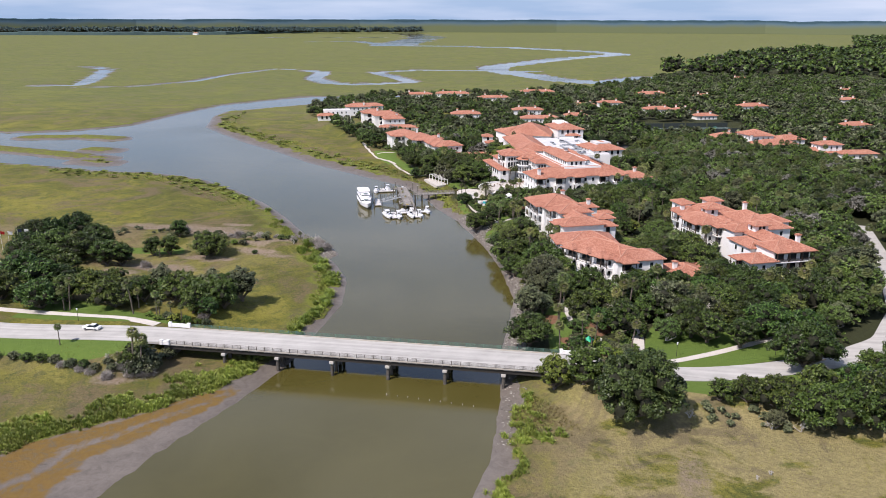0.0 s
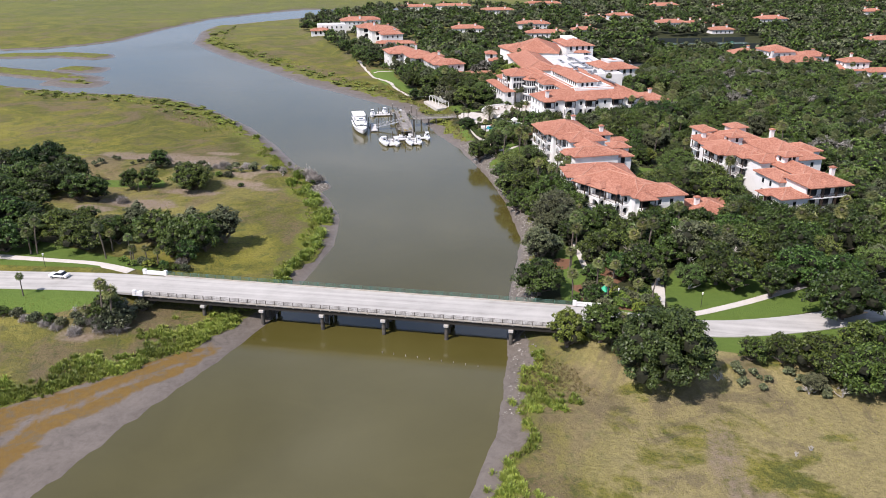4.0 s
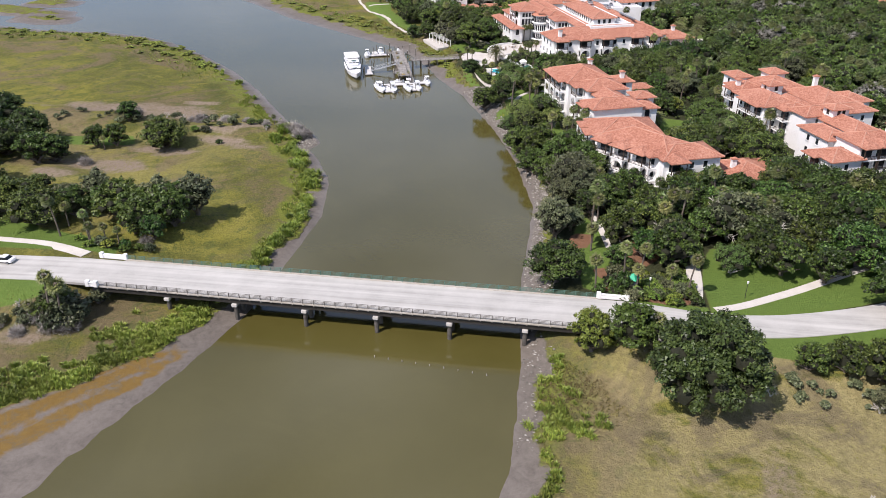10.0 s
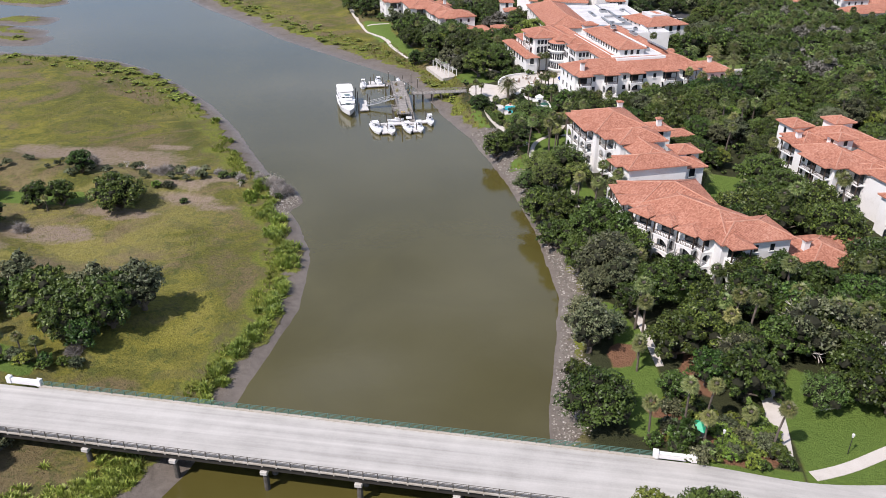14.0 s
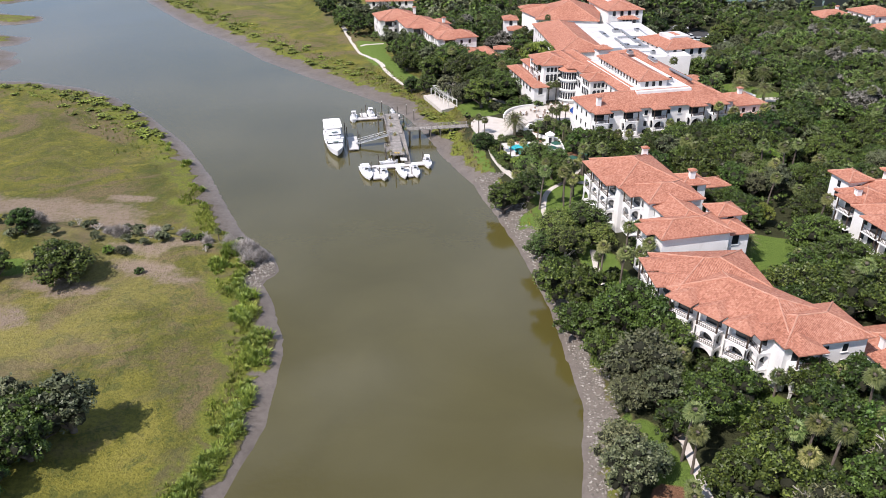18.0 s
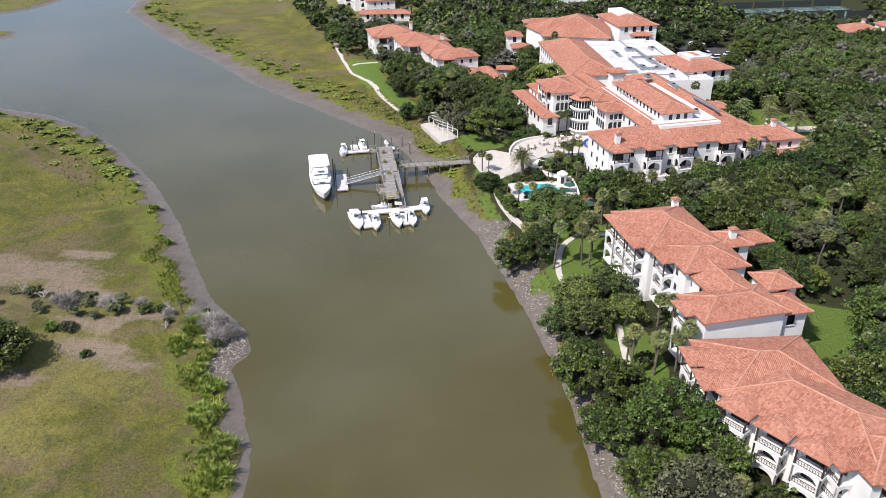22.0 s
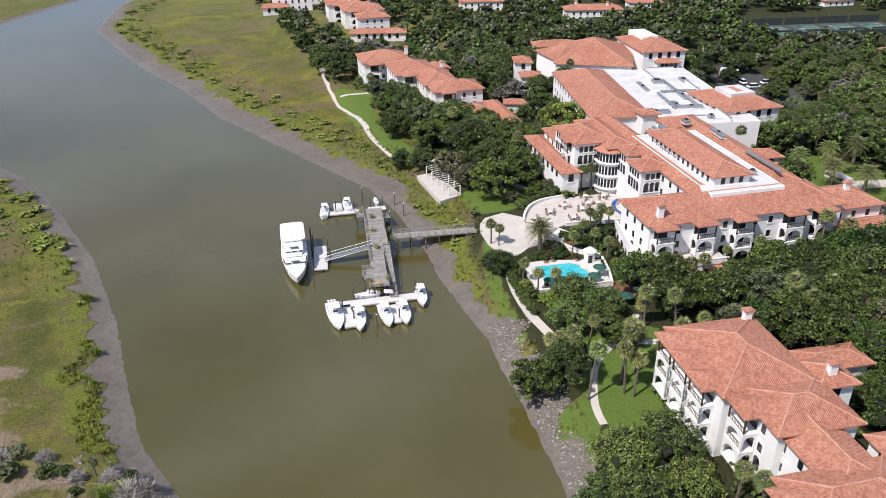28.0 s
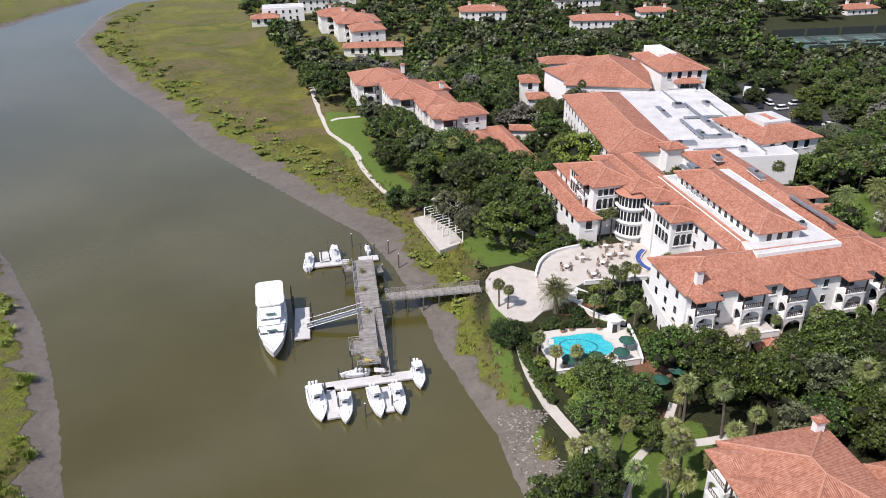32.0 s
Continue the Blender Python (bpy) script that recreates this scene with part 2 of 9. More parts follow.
def marsh_colour(t):
    """Patches of green, yellow and brown salt marsh at three sizes; the grass on it takes the same."""
    wide, mid, fine = noise_of(t, 0.012, 5, 0.6), noise_of(t, 0.06, 6, 0.65, distort=0.6), noise_of(t, 0.9, 5, 0.7)
    grain = noise_of(t, 1.7, 5, 0.8)
    patch = noise_of(t, 0.030, 5, 0.62, distort=1.1)
    mix = calc(t, "MULTIPLY_ADD", span(t, wide, 0.36, 0.64), 0.34, calc(t, "MULTIPLY_ADD", span(t, mid, 0.34, 0.66), 0.44, calc(t, "MULTIPLY", span(t, fine, 0.3, 0.7), 0.22)))
    marsh = ramp(t, mix, [(0.18, (0.076, 0.082, 0.020)), (0.38, (0.112, 0.114, 0.024)), (0.55, (0.158, 0.152, 0.028)), (0.75, (0.222, 0.204, 0.036))])
    brown = calc(t, "ADD", patch, calc(t, "MULTIPLY", calc(t, "SUBTRACT", fine, 0.5), 0.14))
    marsh = blend(t, calc(t, "MULTIPLY", span(t, brown, 0.500, 0.415), 0.85), marsh, blend(t, fine, (0.130, 0.094, 0.054), (0.210, 0.160, 0.092)))
    marsh = blend(t, calc(t, "MULTIPLY", span(t, brown, 0.560, 0.62), 0.65), marsh, blend(t, fine, (0.205, 0.188, 0.038), (0.295, 0.265, 0.060)))
    clump = noise_of(t, 0.30, 5, 0.72, distort=0.9)
    marsh = blend(t, calc(t, "MULTIPLY", span(t, clump, 0.53, 0.60), 0.65), marsh, (0.072, 0.094, 0.024))
    marsh = blend(t, calc(t, "MULTIPLY", span(t, grain, 0.50, 0.62), 0.55), marsh, (0.060, 0.068, 0.022))
    marsh = blend(t, calc(t, "MULTIPLY", span(t, grain, 0.46, 0.36), 0.22), marsh, (0.31, 0.275, 0.075))
    return marsh, mid, fine, grain


def make_marsh_grass():
    m, t, b = material("marsh_grass", 0.7, 0, 0.2)
    marsh = marsh_colour(t)[0]
    g = t.nodes.new("ShaderNodeNewGeometry")
    hsv = t.nodes.new("ShaderNodeHueSaturation")
    t.links.new(marsh, hsv.inputs["Color"])
    t.links.new(calc(t, "MULTIPLY_ADD", g.outputs["Random Per Island"], 0.95, 0.72), hsv.inputs["Value"])
    t.links.new(hsv.outputs["Color"], b.inputs["Base Color"])
    return m


def make_ground():
    """Marsh, mud, lawn and bare earth, laid out by the sheet's own zone values."""
    m, t, b = material("ground", 0.95, 0, 0.2)

    def zone(name):
        a = t.nodes.new("ShaderNodeAttribute")
        a.attribute_name = name
        return a.outputs["Fac"]

    marsh, mid, fine, grain = marsh_colour(t)
    lush = blend(t, span(t, grain, 0.3, 0.7), (0.225, 0.238, 0.040), (0.078, 0.104, 0.018))
    lush = blend(t, calc(t, "MULTIPLY", span(t, noise_of(t, 0.16, 5, 0.65, distort=1.2), 0.52, 0.42), 0.8), lush, (0.125, 0.105, 0.052))
    marsh = blend(t, span(t, calc(t, "ADD", zone("lush"), calc(t, "MULTIPLY", mid, 0.5)), 0.55, 0.95), marsh, lush)
    dry = blend(t, span(t, fine, 0.3, 0.7), (0.21, 0.172, 0.085), (0.40, 0.335, 0.165))
    marsh = blend(t, calc(t, "MULTIPLY", calc(t, "MULTIPLY", span(t, mid, 0.425, 0.505), zone("dry")), 0.8), marsh, dry)
    rust = calc(t, "MULTIPLY", span(t, noise_of(t, 0.045, 6, 0.68, distort=1.4), 0.54, 0.60), calc(t, "MULTIPLY_ADD", zone("dry"), 0.3, 0.25))
    marsh = blend(t, rust, marsh, (0.135, 0.105, 0.072))
    marsh = blend(t, calc(t, "MULTIPLY", zone("green"), 0.6), marsh, blend(t, mid, (0.105, 0.130, 0.046), (0.170, 0.190, 0.062)))
    bare = blend(t, fine, (0.200, 0.150, 0.105), (0.320, 0.255, 0.190))
    marsh = blend(t, span(t, calc(t, "ADD", zone("bare"), calc(t, "MULTIPLY", calc(t, "ADD", noise_of(t, 0.18, 5, 0.7, distort=1.0), fine), 0.9)), 1.28, 1.78), marsh, bare)
    stripe = calc(t, "SINE", calc(t, "MULTIPLY", noise_of(t, 0.10, 1), 60.0))
    lawn = blend(t, fine, (0.088, 0.145, 0.026), (0.142, 0.212, 0.042))
    lawn = blend(t, calc(t, "MULTIPLY", span(t, stripe, 0.2, 0.8), 0.2), lawn, (0.14, 0.2, 0.04))
    # Woodland floor, darkened to carry the shade between the trees in its colour.
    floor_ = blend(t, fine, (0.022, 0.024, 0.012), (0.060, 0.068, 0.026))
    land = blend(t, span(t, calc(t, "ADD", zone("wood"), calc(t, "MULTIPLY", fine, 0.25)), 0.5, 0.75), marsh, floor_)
    land = blend(t, span(t, calc(t, "ADD", zone("lawn"), calc(t, "MULTIPLY", fine, 0.2)), 0.5, 0.65), land, lawn)
    mulch = blend(t, fine, (0.16, 0.075, 0.04), (0.27, 0.15, 0.09))
    land = blend(t, span(t, calc(t, "ADD", zone("mulch"), calc(t, "MULTIPLY", fine, 0.2)), 0.5, 0.65), land, mulch)
    wet = zone("wet")
    silt = noise_of(t, 0.35, 6, 0.7, distort=1.2)
    mud = ramp(t, calc(t, "MULTIPLY_ADD", fine, 0.35, calc(t, "MULTIPLY_ADD", mid, 0.3, calc(t, "MULTIPLY", silt, 0.4))), [(0.38, (0.098, 0.083, 0.068)), (0.50, (0.145, 0.125, 0.105)), (0.62, (0.188, 0.163, 0.138))])
    mud = blend(t, calc(t, "MULTIPLY", span(t, noise_of(t, 0.9, 6, 0.75), 0.56, 0.66), calc(t, "MULTIPLY_ADD", wet, -0.6, 0.7)), mud, (0.062, 0.052, 0.042))
    algae = blend(t, fine, (0.125, 0.074, 0.020), (0.215, 0.135, 0.036))
    algae = blend(t, span(t, noise_of(t, 0.3, 6, 0.75, distort=1.5), 0.48, 0.64), algae, (0.135, 0.105, 0.062))
    mud = blend(t, span(t, calc(t, "ADD", zone("algae"), calc(t, "MULTIPLY", noise_of(t, 0.16, 6, 0.7, distort=2.0), 1.3)), 1.18, 1.55), mud, algae)
    edge = calc(t, "ADD", zone("mud"), calc(t, "MULTIPLY", calc(t, "SUBTRACT", fine, 0.5), 0.7))
    is_mud = span(t, edge, 0.42, 0.58)
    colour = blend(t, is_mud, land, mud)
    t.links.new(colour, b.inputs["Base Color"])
    t.links.new(calc(t, "MULTIPLY_ADD", calc(t, "MULTIPLY", is_mud, calc(t, "MULTIPLY_ADD", span(t, wet, 0.15, 0.9), 0.5, 0.16)), -1.0, 0.95), b.inputs["Roughness"])
    rough = calc(t, "MULTIPLY_ADD", calc(t, "MULTIPLY", is_mud, calc(t, "MULTIPLY_ADD", span(t, wet, 0.0, 0.6), 0.35, 0.55)), -1.0, 1.0)
    relief(t, b, calc(t, "MULTIPLY", calc(t, "ADD", grain, fine), rough), 0.9, 0.42)
    return m


def make_water():
    m, t, b = material("tidal_river_water", 0.10, 0, 0.5)
    wide, mid = noise_of(t, 0.012, 4, 0.55), noise_of(t, 0.05, 4, 0.6, distort=1.0)
    colour = ramp(t, calc(t, "MULTIPLY_ADD", wide, 0.7, calc(t, "MULTIPLY", mid, 0.3)), [(0.35, (0.070, 0.060, 0.0140)), (0.65, (0.096, 0.083, 0.024))])
    t.links.new(colour, b.inputs["Base Color"])
    b.inputs["IOR"].default_value = 1.74
    wind = span(t, noise_of(t, 0.008, 3, 0.5, distort=0.5), 0.4, 0.65)
    t.links.new(calc(t, "MULTIPLY_ADD", wind, 0.14, 0.05), b.inputs["Roughness"])
    relief(t, b, calc(t, "ADD", noise_of(t, 1.1, 4, 0.6), calc(t, "MULTIPLY", noise_of(t, 0.2, 3), 1.5)), 0.22, 0.05)
    return m


M_GROUND, M_WATER, M_MARSHGRASS = make_ground(), make_water(), make_marsh_grass()
M_BANKGREEN = leafy("bank_grass_blades", (0.08, 0.125, 0.02), (0.165, 0.225, 0.036), (0.29, 0.335, 0.065), vary=False)
M_DEEPREED = leafy("deep_green_blades", (0.05, 0.085, 0.016), (0.115, 0.17, 0.03), (0.20, 0.26, 0.055), vary=False)
M_DARKOAK = leafy("deep_oak_leaves", (0.006, 0.012, 0.003), (0.022, 0.038, 0.009), (0.078, 0.108, 0.028), vary=False)
# ---------------------------------------------------------------- building blocks
def mesh_of(name, verts, faces, mat, smooth=False):
    me = bpy.data.meshes.new(name)
    me.from_pydata(verts, [], faces)
    me.materials.append(mat)
    if smooth:
        me.polygons.foreach_set("use_smooth", [True] * len(me.polygons))
    return me


def thing(name, x=0, y=0, z=0, rz=0, **tags):
    ob = new(name)
    ob.empty_display_size = 0.3
    ob.matrix_basis = pose(x, y, z, 0, 0, rz)
    return tagged(ob, **tags)


def part(name, bm, mat, parent, label="", m=None):
    """Links a bmesh (or a ready mesh) as one mesh object under a thing or a part."""
    me = bm
    if isinstance(bm, bmesh.types.BMesh):
        me = bpy.data.meshes.new(name)
        bm.to_mesh(me)
        bm.free()
        me.materials.append(mat)
    ob = new(name, me)
    ob.parent = parent
    if m is not None:
        ob.matrix_basis = m
    return tagged(ob, label) if label else ob


def box(bm, cx, cy, cz, sx, sy, sz, m=None, bevel=0.0):
    made = bmesh.ops.create_cube(bm, size=1.0, matrix=Matrix.Translation((cx, cy, cz)) @ Matrix.Diagonal((sx, sy, sz, 1)))["verts"]
    if bevel:
        edges = list({e for v in made for e in v.link_edges})
        made = list({v for f in bmesh.ops.bevel(bm, geom=edges, offset=bevel, segments=1, affect="EDGES")["faces"] for v in f.verts} | {v for v in made if v.is_valid})
    if m is not None:
        bmesh.ops.transform(bm, matrix=m, verts=[v for v in made if v.is_valid])
    return bm


def boxes(*specs, bevel=0.0):
    bm = bmesh.new()
    for s in specs:
        box(bm, *s, bevel=bevel)
    return bm


def rod(bm, a, b, r1, r2=None, sides=6):
    a, b = Vector(a), Vector(b)
    turn = (b - a).to_track_quat("Z", "Y").to_matrix().to_4x4()
    bmesh.ops.create_cone(bm, cap_ends=True, segments=sides, radius1=r1, radius2=r1 if r2 is None else r2, depth=(b - a).length,
                          matrix=Matrix.Translation((a + b) / 2) @ turn)
    return bm


def prism(points, z0, z1):
    """A slab with the outline given, from z0 up to z1."""
    bm = bmesh.new()
    low, top = [bm.verts.new((x, y, z0)) for x, y in points], [bm.verts.new((x, y, z1)) for x, y in points]
    bm.faces.new(top)
    bm.faces.new(low[::-1])
    for k in range(len(points)):
        n = (k + 1) % len(points)
        bm.faces.new((low[k], low[n], top[n], top[k]))
    bmesh.ops.recalc_face_normals(bm, faces=bm.faces)
    return bm


def inside(poly, x, y):
    """Whether points lie in a polygon."""
    p = np.asarray(poly, float)
    hit = np.zeros(np.shape(x), bool)
    for (x0, y0), (x1, y1) in zip(p, np.roll(p, -1, 0)):
        cross = (y0 > y) != (y1 > y)
        hit ^= cross & (x < (x1 - x0) * (y - y0) / ((y1 - y0) or 1e-9) + x0)
    return hit


def from_line(line, x, y, closed=False):
    """The distance of points from a line of corners."""
    p = np.asarray(line, float)
    ends = np.roll(p, -1, 0) if closed else p[1:]
    best = np.full(np.shape(x), 1e9)
    for (x0, y0), (x1, y1) in zip(p, ends):
        dx, dy = x1 - x0, y1 - y0
        f = np.clip(((x - x0) * dx + (y - y0) * dy) / (dx * dx + dy * dy + 1e-9), 0, 1)
        best = np.minimum(best, np.hypot(x - x0 - f * dx, y - y0 - f * dy))
    return best


def smoothstep(v, lo, hi):
    f = np.clip((v - lo) / (hi - lo), 0, 1)
    return f * f * (3 - 2 * f)


def ribbon(line, width, z, thick=0.12):
    """A strip of paving along a line; z is a height or a function of x, y, and the width may follow x."""
    bm, rows = bmesh.new(), []
    p = [Vector(q).to_2d() for q in line]
    fine = []
    for a, b in zip(p, p[1:]):
        n = max(1, int((b - a).length / 2))
        fine += [a.lerp(b, k / n) for k in range(n)]
    fine.append(p[-1])
    for _ in range(3):
        fine = [fine[0]] + [(a + 2 * b + c) / 4 for a, b, c in zip(fine, fine[1:], fine[2:])] + [fine[-1]]
    for k, q in enumerate(fine):
        d = (fine[min(k + 1, len(fine) - 1)] - fine[max(k - 1, 0)]).normalized()
        n = Vector((-d.y, d.x)) * (width(q.x) if callable(width) else width) / 2
        h = z(q.x, q.y) if callable(z) else z
        rows.append([bm.verts.new((*(q + s), h + dz)) for s, dz in ((n, 0), (-n, 0), (-n, -thick), (n, -thick))])
    for a, b in zip(rows, rows[1:]):
        for k in range(4):
            bm.faces.new((a[k], b[k], b[(k + 1) % 4], a[(k + 1) % 4]))
    bm.faces.new(rows[0][::-1]), bm.faces.new(rows[-1])
    bmesh.ops.recalc_face_normals(bm, faces=bm.faces)
    return bm


def plain_box(name, sx, sy, sz, mat, bevel=0.0, cy=0.0, cz=0.0):
    bm = boxes((0, cy, cz, sx, sy, sz), bevel=bevel)
    me = bpy.data.meshes.new(name)
    bm.to_mesh(me)
    bm.free()
    me.materials.append(mat)
    return me


def to_mesh(bm, name, mat):
    me = bpy.data.meshes.new(name)
    bm.to_mesh(me)
    bm.free()
    me.materials.append(mat)
    return me


# ---------------------------------------------------------------- the land
WEST_BANK = [(-90, -600), (-66, -220), (-50, -90), (-43, -61), (-40.5, -52), (-38, -40.5), (-34, -27.5), (-30.7, -17), (-28.5, -8), (-26.5, 1), (-25.6, 14.8),
             (-25.5, 22), (-24.7, 30), (-24.3, 43), (-26.7, 55.4), (-29.9, 67), (-35.3, 77), (-40.8, 86), (-39.0, 91), (-40.5, 94.5), (-46.7, 101.5), (-53.9, 108),
             (-64.7, 123), (-76.4, 140.7), (-96.3, 166), (-120.7, 190), (-145.7, 211), (-164, 221), (-188, 227), (-217, 227), (-256, 236), (-293, 240), (-400, 248), (-900, 300)]
NORTH_BANK = [(-900, 330), (-500, 338), (-375, 349), (-337, 360), (-313, 382), (-296, 410), (-294, 472), (-285, 548), (-257, 593), (-221, 631), (-176, 649),
              (-100, 672), (-20, 700), (60, 760), (100, 830), (150, 940)]
EAST_BANK = [(175, 925), (140, 830), (70, 735), (-20, 675), (-100, 645), (-167, 616), (-201, 575), (-240, 530), (-262, 500), (-258, 465), (-237, 404), (-209, 372), (-177, 337),
             (-140, 303), (-110, 271), (-84, 249), (-57, 227), (-42, 215), (-31, 200), (-22, 184), (-16, 170), (-9, 157), (-2, 146), (2, 136), (5.4, 128),
             (11.5, 113), (17.2, 96), (20.6, 85), (24.6, 67), (27.3, 54), (27.2, 39), (26.5, 21.6), (28, 0), (28.7, -23), (28.2, -34), (26.5, -45), (25, -55), (20, -90),
             (10, -220), (0, -600)]
RIVER = WEST_BANK + NORTH_BANK + EAST_BANK
ISLES = [[(-338, 332), (-300, 342), (-274, 338)], [(-345, 290), (-280, 274), (-236, 262)], [(-243, 252), (-226, 249)], [(-262, 292), (-250, 291)]]
# Narrow tidal creeks of the far marsh: their line and width.
CREEKS = [([(-590, 700), (-545, 715), (-575, 790), (-655, 960), (-720, 1010)], 26), ([(-530, 690), (-470, 708), (-430, 790), (-430, 890), (-400, 1018), (-340, 990)], 13),
          ([(-340, 985), (-310, 960), (-290, 850), (-250, 793), (-215, 780), (-172, 803)], 30), ([(-172, 803), (-150, 823), (-190, 900), (-234, 968), (-184, 1022), (0, 1030)], 26),
          ([(150, 935), (96, 850), (39, 885), (-60, 1040), (-72, 1110), (37, 1349), (165, 1528), (99, 1642), (-104, 1821), (-408, 1890), (-594, 2248), (-723, 2140)], 62),
          ([(-408, 1890), (-480, 2950), (-800, 3990), (-700, 4600)], 170), ([(-1500, 2500), (-900, 2750), (-480, 2950)], 60), ([(400, 1300), (330, 1200), (250, 1180)], 45)]
# Firm ground east of the river, with the gardens and the houses on it.
EAST_LAND = [(33, -3), (31.5, 20), (31, 40), (31, 55), (28, 69), (24.5, 85), (20.5, 97), (15, 113), (9.5, 128), (5, 137), (1, 147), (-4, 158), (-8, 170), (-10, 180), (-11, 192),
             (-15, 203), (-29, 221), (-34, 233), (-47, 243), (-56, 257), (-67, 280), (-80, 305), (-100, 338), (-125, 382), (-152, 427), (-176, 470), (-188, 515), (-186, 558),
             (-140, 628), (-80, 650), (-20, 664), (75, 725), (145, 830), (205, 1020), (358, 1318), (470, 1525), (640, 1560), (980, 2600), (1600, 3300), (2600, 3300), (2600, -40), (160, -26), (120, -15), (92, -9),
             (70, -12), (58, -20), (46, -13)]
WEST_LAND = [(-58, -1), (-58, 13), (-52, 22), (-47, 36), (-58, 43), (-72, 45), (-84, 52), (-112, 62), (-135, 90), (-110, 92), (-84, 84), (-71, 88), (-50, 90), (-45, 97), (-57, 104), (-84, 101),
             (-120, 108), (-150, 112), (-400, 120), (-400, -6), (-110, -8), (-80, -3)]
DECK_Z, ROAD_TILT = 5.3, -0.016


def grade(lo, hi, step, far, growth=1.13):
    """Even steps from lo to hi, then ever longer ones out to the horizon on both sides."""
    core = list(np.arange(lo, hi + 0.01, step))
    left, right, s = [], [], step
    while (core[0] if not left else left[-1]) > far[0]:
        s *= growth
        left.append((core[0] if not left else left[-1]) - s)
    s = step
    while (core[-1] if not right else right[-1]) < far[1]:
        s *= growth
        right.append((core[-1] if not right else right[-1]) + s)
    return np.array(left[::-1] + core + right)


def road_line_y(x):
    """The road's centre line, straight over the bridge and bending on the east side."""
    x = np.asarray(x, float)
    return 3.3 + ROAD_TILT * x + np.where(x > 45, 0.0041 * (x - 45) ** 2, 0) + np.where(x < -62, -0.0003 * (x + 62) ** 2, 0)


def road_z(x):
    x = np.asarray(x, float)
    return DECK_Z - 1.9 * smoothstep(x, 44, 80) - 1.7 * smoothstep(-x, 60, 110)


# Levelled ground under the houses, the terraces, the pool deck, the car park and the courts.
PADS = [([(25, 184), (31, 166), (84, 184), (72, 236), (40, 300), (6, 296), (2, 240), (12, 208)], 5.8), ([(104, 62), (124, 72), (132, 108), (108, 132), (82, 128), (80, 106), (94, 70)], 5.2),
        ([(2, 192), (4, 198), (8, 202), (21, 207), (25, 207), (25, 192), (12, 188), (5, 184)], 5.2), ([(-8, 186), (-8, 192), (-3.3, 197), (1.8, 194), (5, 184), (8.5, 182), (13, 180), (4, 176), (-1.6, 175)], 3.15),
        ([(3.2, 171.5), (6.9, 159.2), (22, 164.6), (20.4, 175.6)], 3.2), ([(64, 340), (69, 313), (76, 297), (88, 284), (98, 292), (96, 312), (88, 334), (76, 350)], 4.0), ([(100, 396), (180, 416), (174, 446), (98, 432)], 3.5)]


def lay_of_land(x, y):
    """Heights and zones of the ground at points, as a dict of arrays."""
    wob = 1.3 * np.sin(x * 0.31 + 1.7 * np.sin(y * 0.23)) + 0.9 * np.sin(y * 0.47 + 1.3 * np.sin(x * 0.37)) + 0.5 * np.sin(x * 1.1 + y * 0.9)
    d = from_line(RIVER, x, y, True)
    d = np.where(inside(RIVER, x, y), -d, d)
    for isle in ISLES:
        d = np.maximum(d, 12 + 0.6 * wob - from_line(isle, x, y))
    for line, width in CREEKS:
        d = np.minimum(d, from_line(line, x, y) - width * 0.36 + wob * width * 0.04)
    south_west = smoothstep(-x, -10, 20) * smoothstep(-y, -8, 12)
    north = smoothstep(y, 190, 260)
    flats = 5.0 + 5 * north * (x > -250) + 1.15 * wob + 0.7 * np.sin(x * 0.83 + y * 0.61) * np.sin(y * 1.07 - x * 0.35)
    flats = flats * (1 - south_west) + south_west * (5 + np.minimum(24, 0.0133 * y * y) + 0.8 * wob)
    flats = flats - 1.9 * smoothstep(-x, 15, 20) * smoothstep(y, 4, 14) * (1 - smoothstep(y, 72, 84))
    flats = np.where(y > 640, 4.0, np.clip(flats, 1.6, 30))
    z = np.where(d < 0, np.maximum(-2.2, 0.22 * d), 0.0)
    z = np.where(d >= 0, 0.75 * np.clip(d / flats, 0, 1) + 0.35 * smoothstep(d, flats - 0.4, flats + 1.6), z)
    mud = 1 - smoothstep(d, flats - 1.5, flats + 1.0)
    up = np.zeros_like(x)
    for land in (EAST_LAND, WEST_LAND):
        e = from_line(land, x, y, True)
        e = np.where(inside(land, x, y), e, -e) + 0.5 * wob
        up = np.maximum(up, smoothstep(e, -3.5, 5.0))
    rise = 1.9 + 1.0 * smoothstep(x, 0, 60) * smoothstep(y, 20, 120) + 0.9 * smoothstep(x, 4, 26) * smoothstep(y, 150, 185)
    z = z + up * rise
    for pad, level in PADS:
        e = from_line(pad, x, y, True)
        near = 1 - smoothstep(np.where(inside(pad, x, y), 0, e), 1.2, 6.0)
        z = z * (1 - near) + level * near
    # The causeway of the road.
    off = np.abs(y - road_line_y(x))
    bank = (1 - smoothstep(off, 7.5, 19)) * (smoothstep(x, 39, 48) + smoothstep(-x, 58, 66)) * (x < 160)
    z = z * (1 - bank) + bank * np.maximum(z, road_z(x) - 0.14)
    return {"z": z, "d": d, "mud": mud, "up": up, "bank": bank, "wob": wob, "flats": flats}


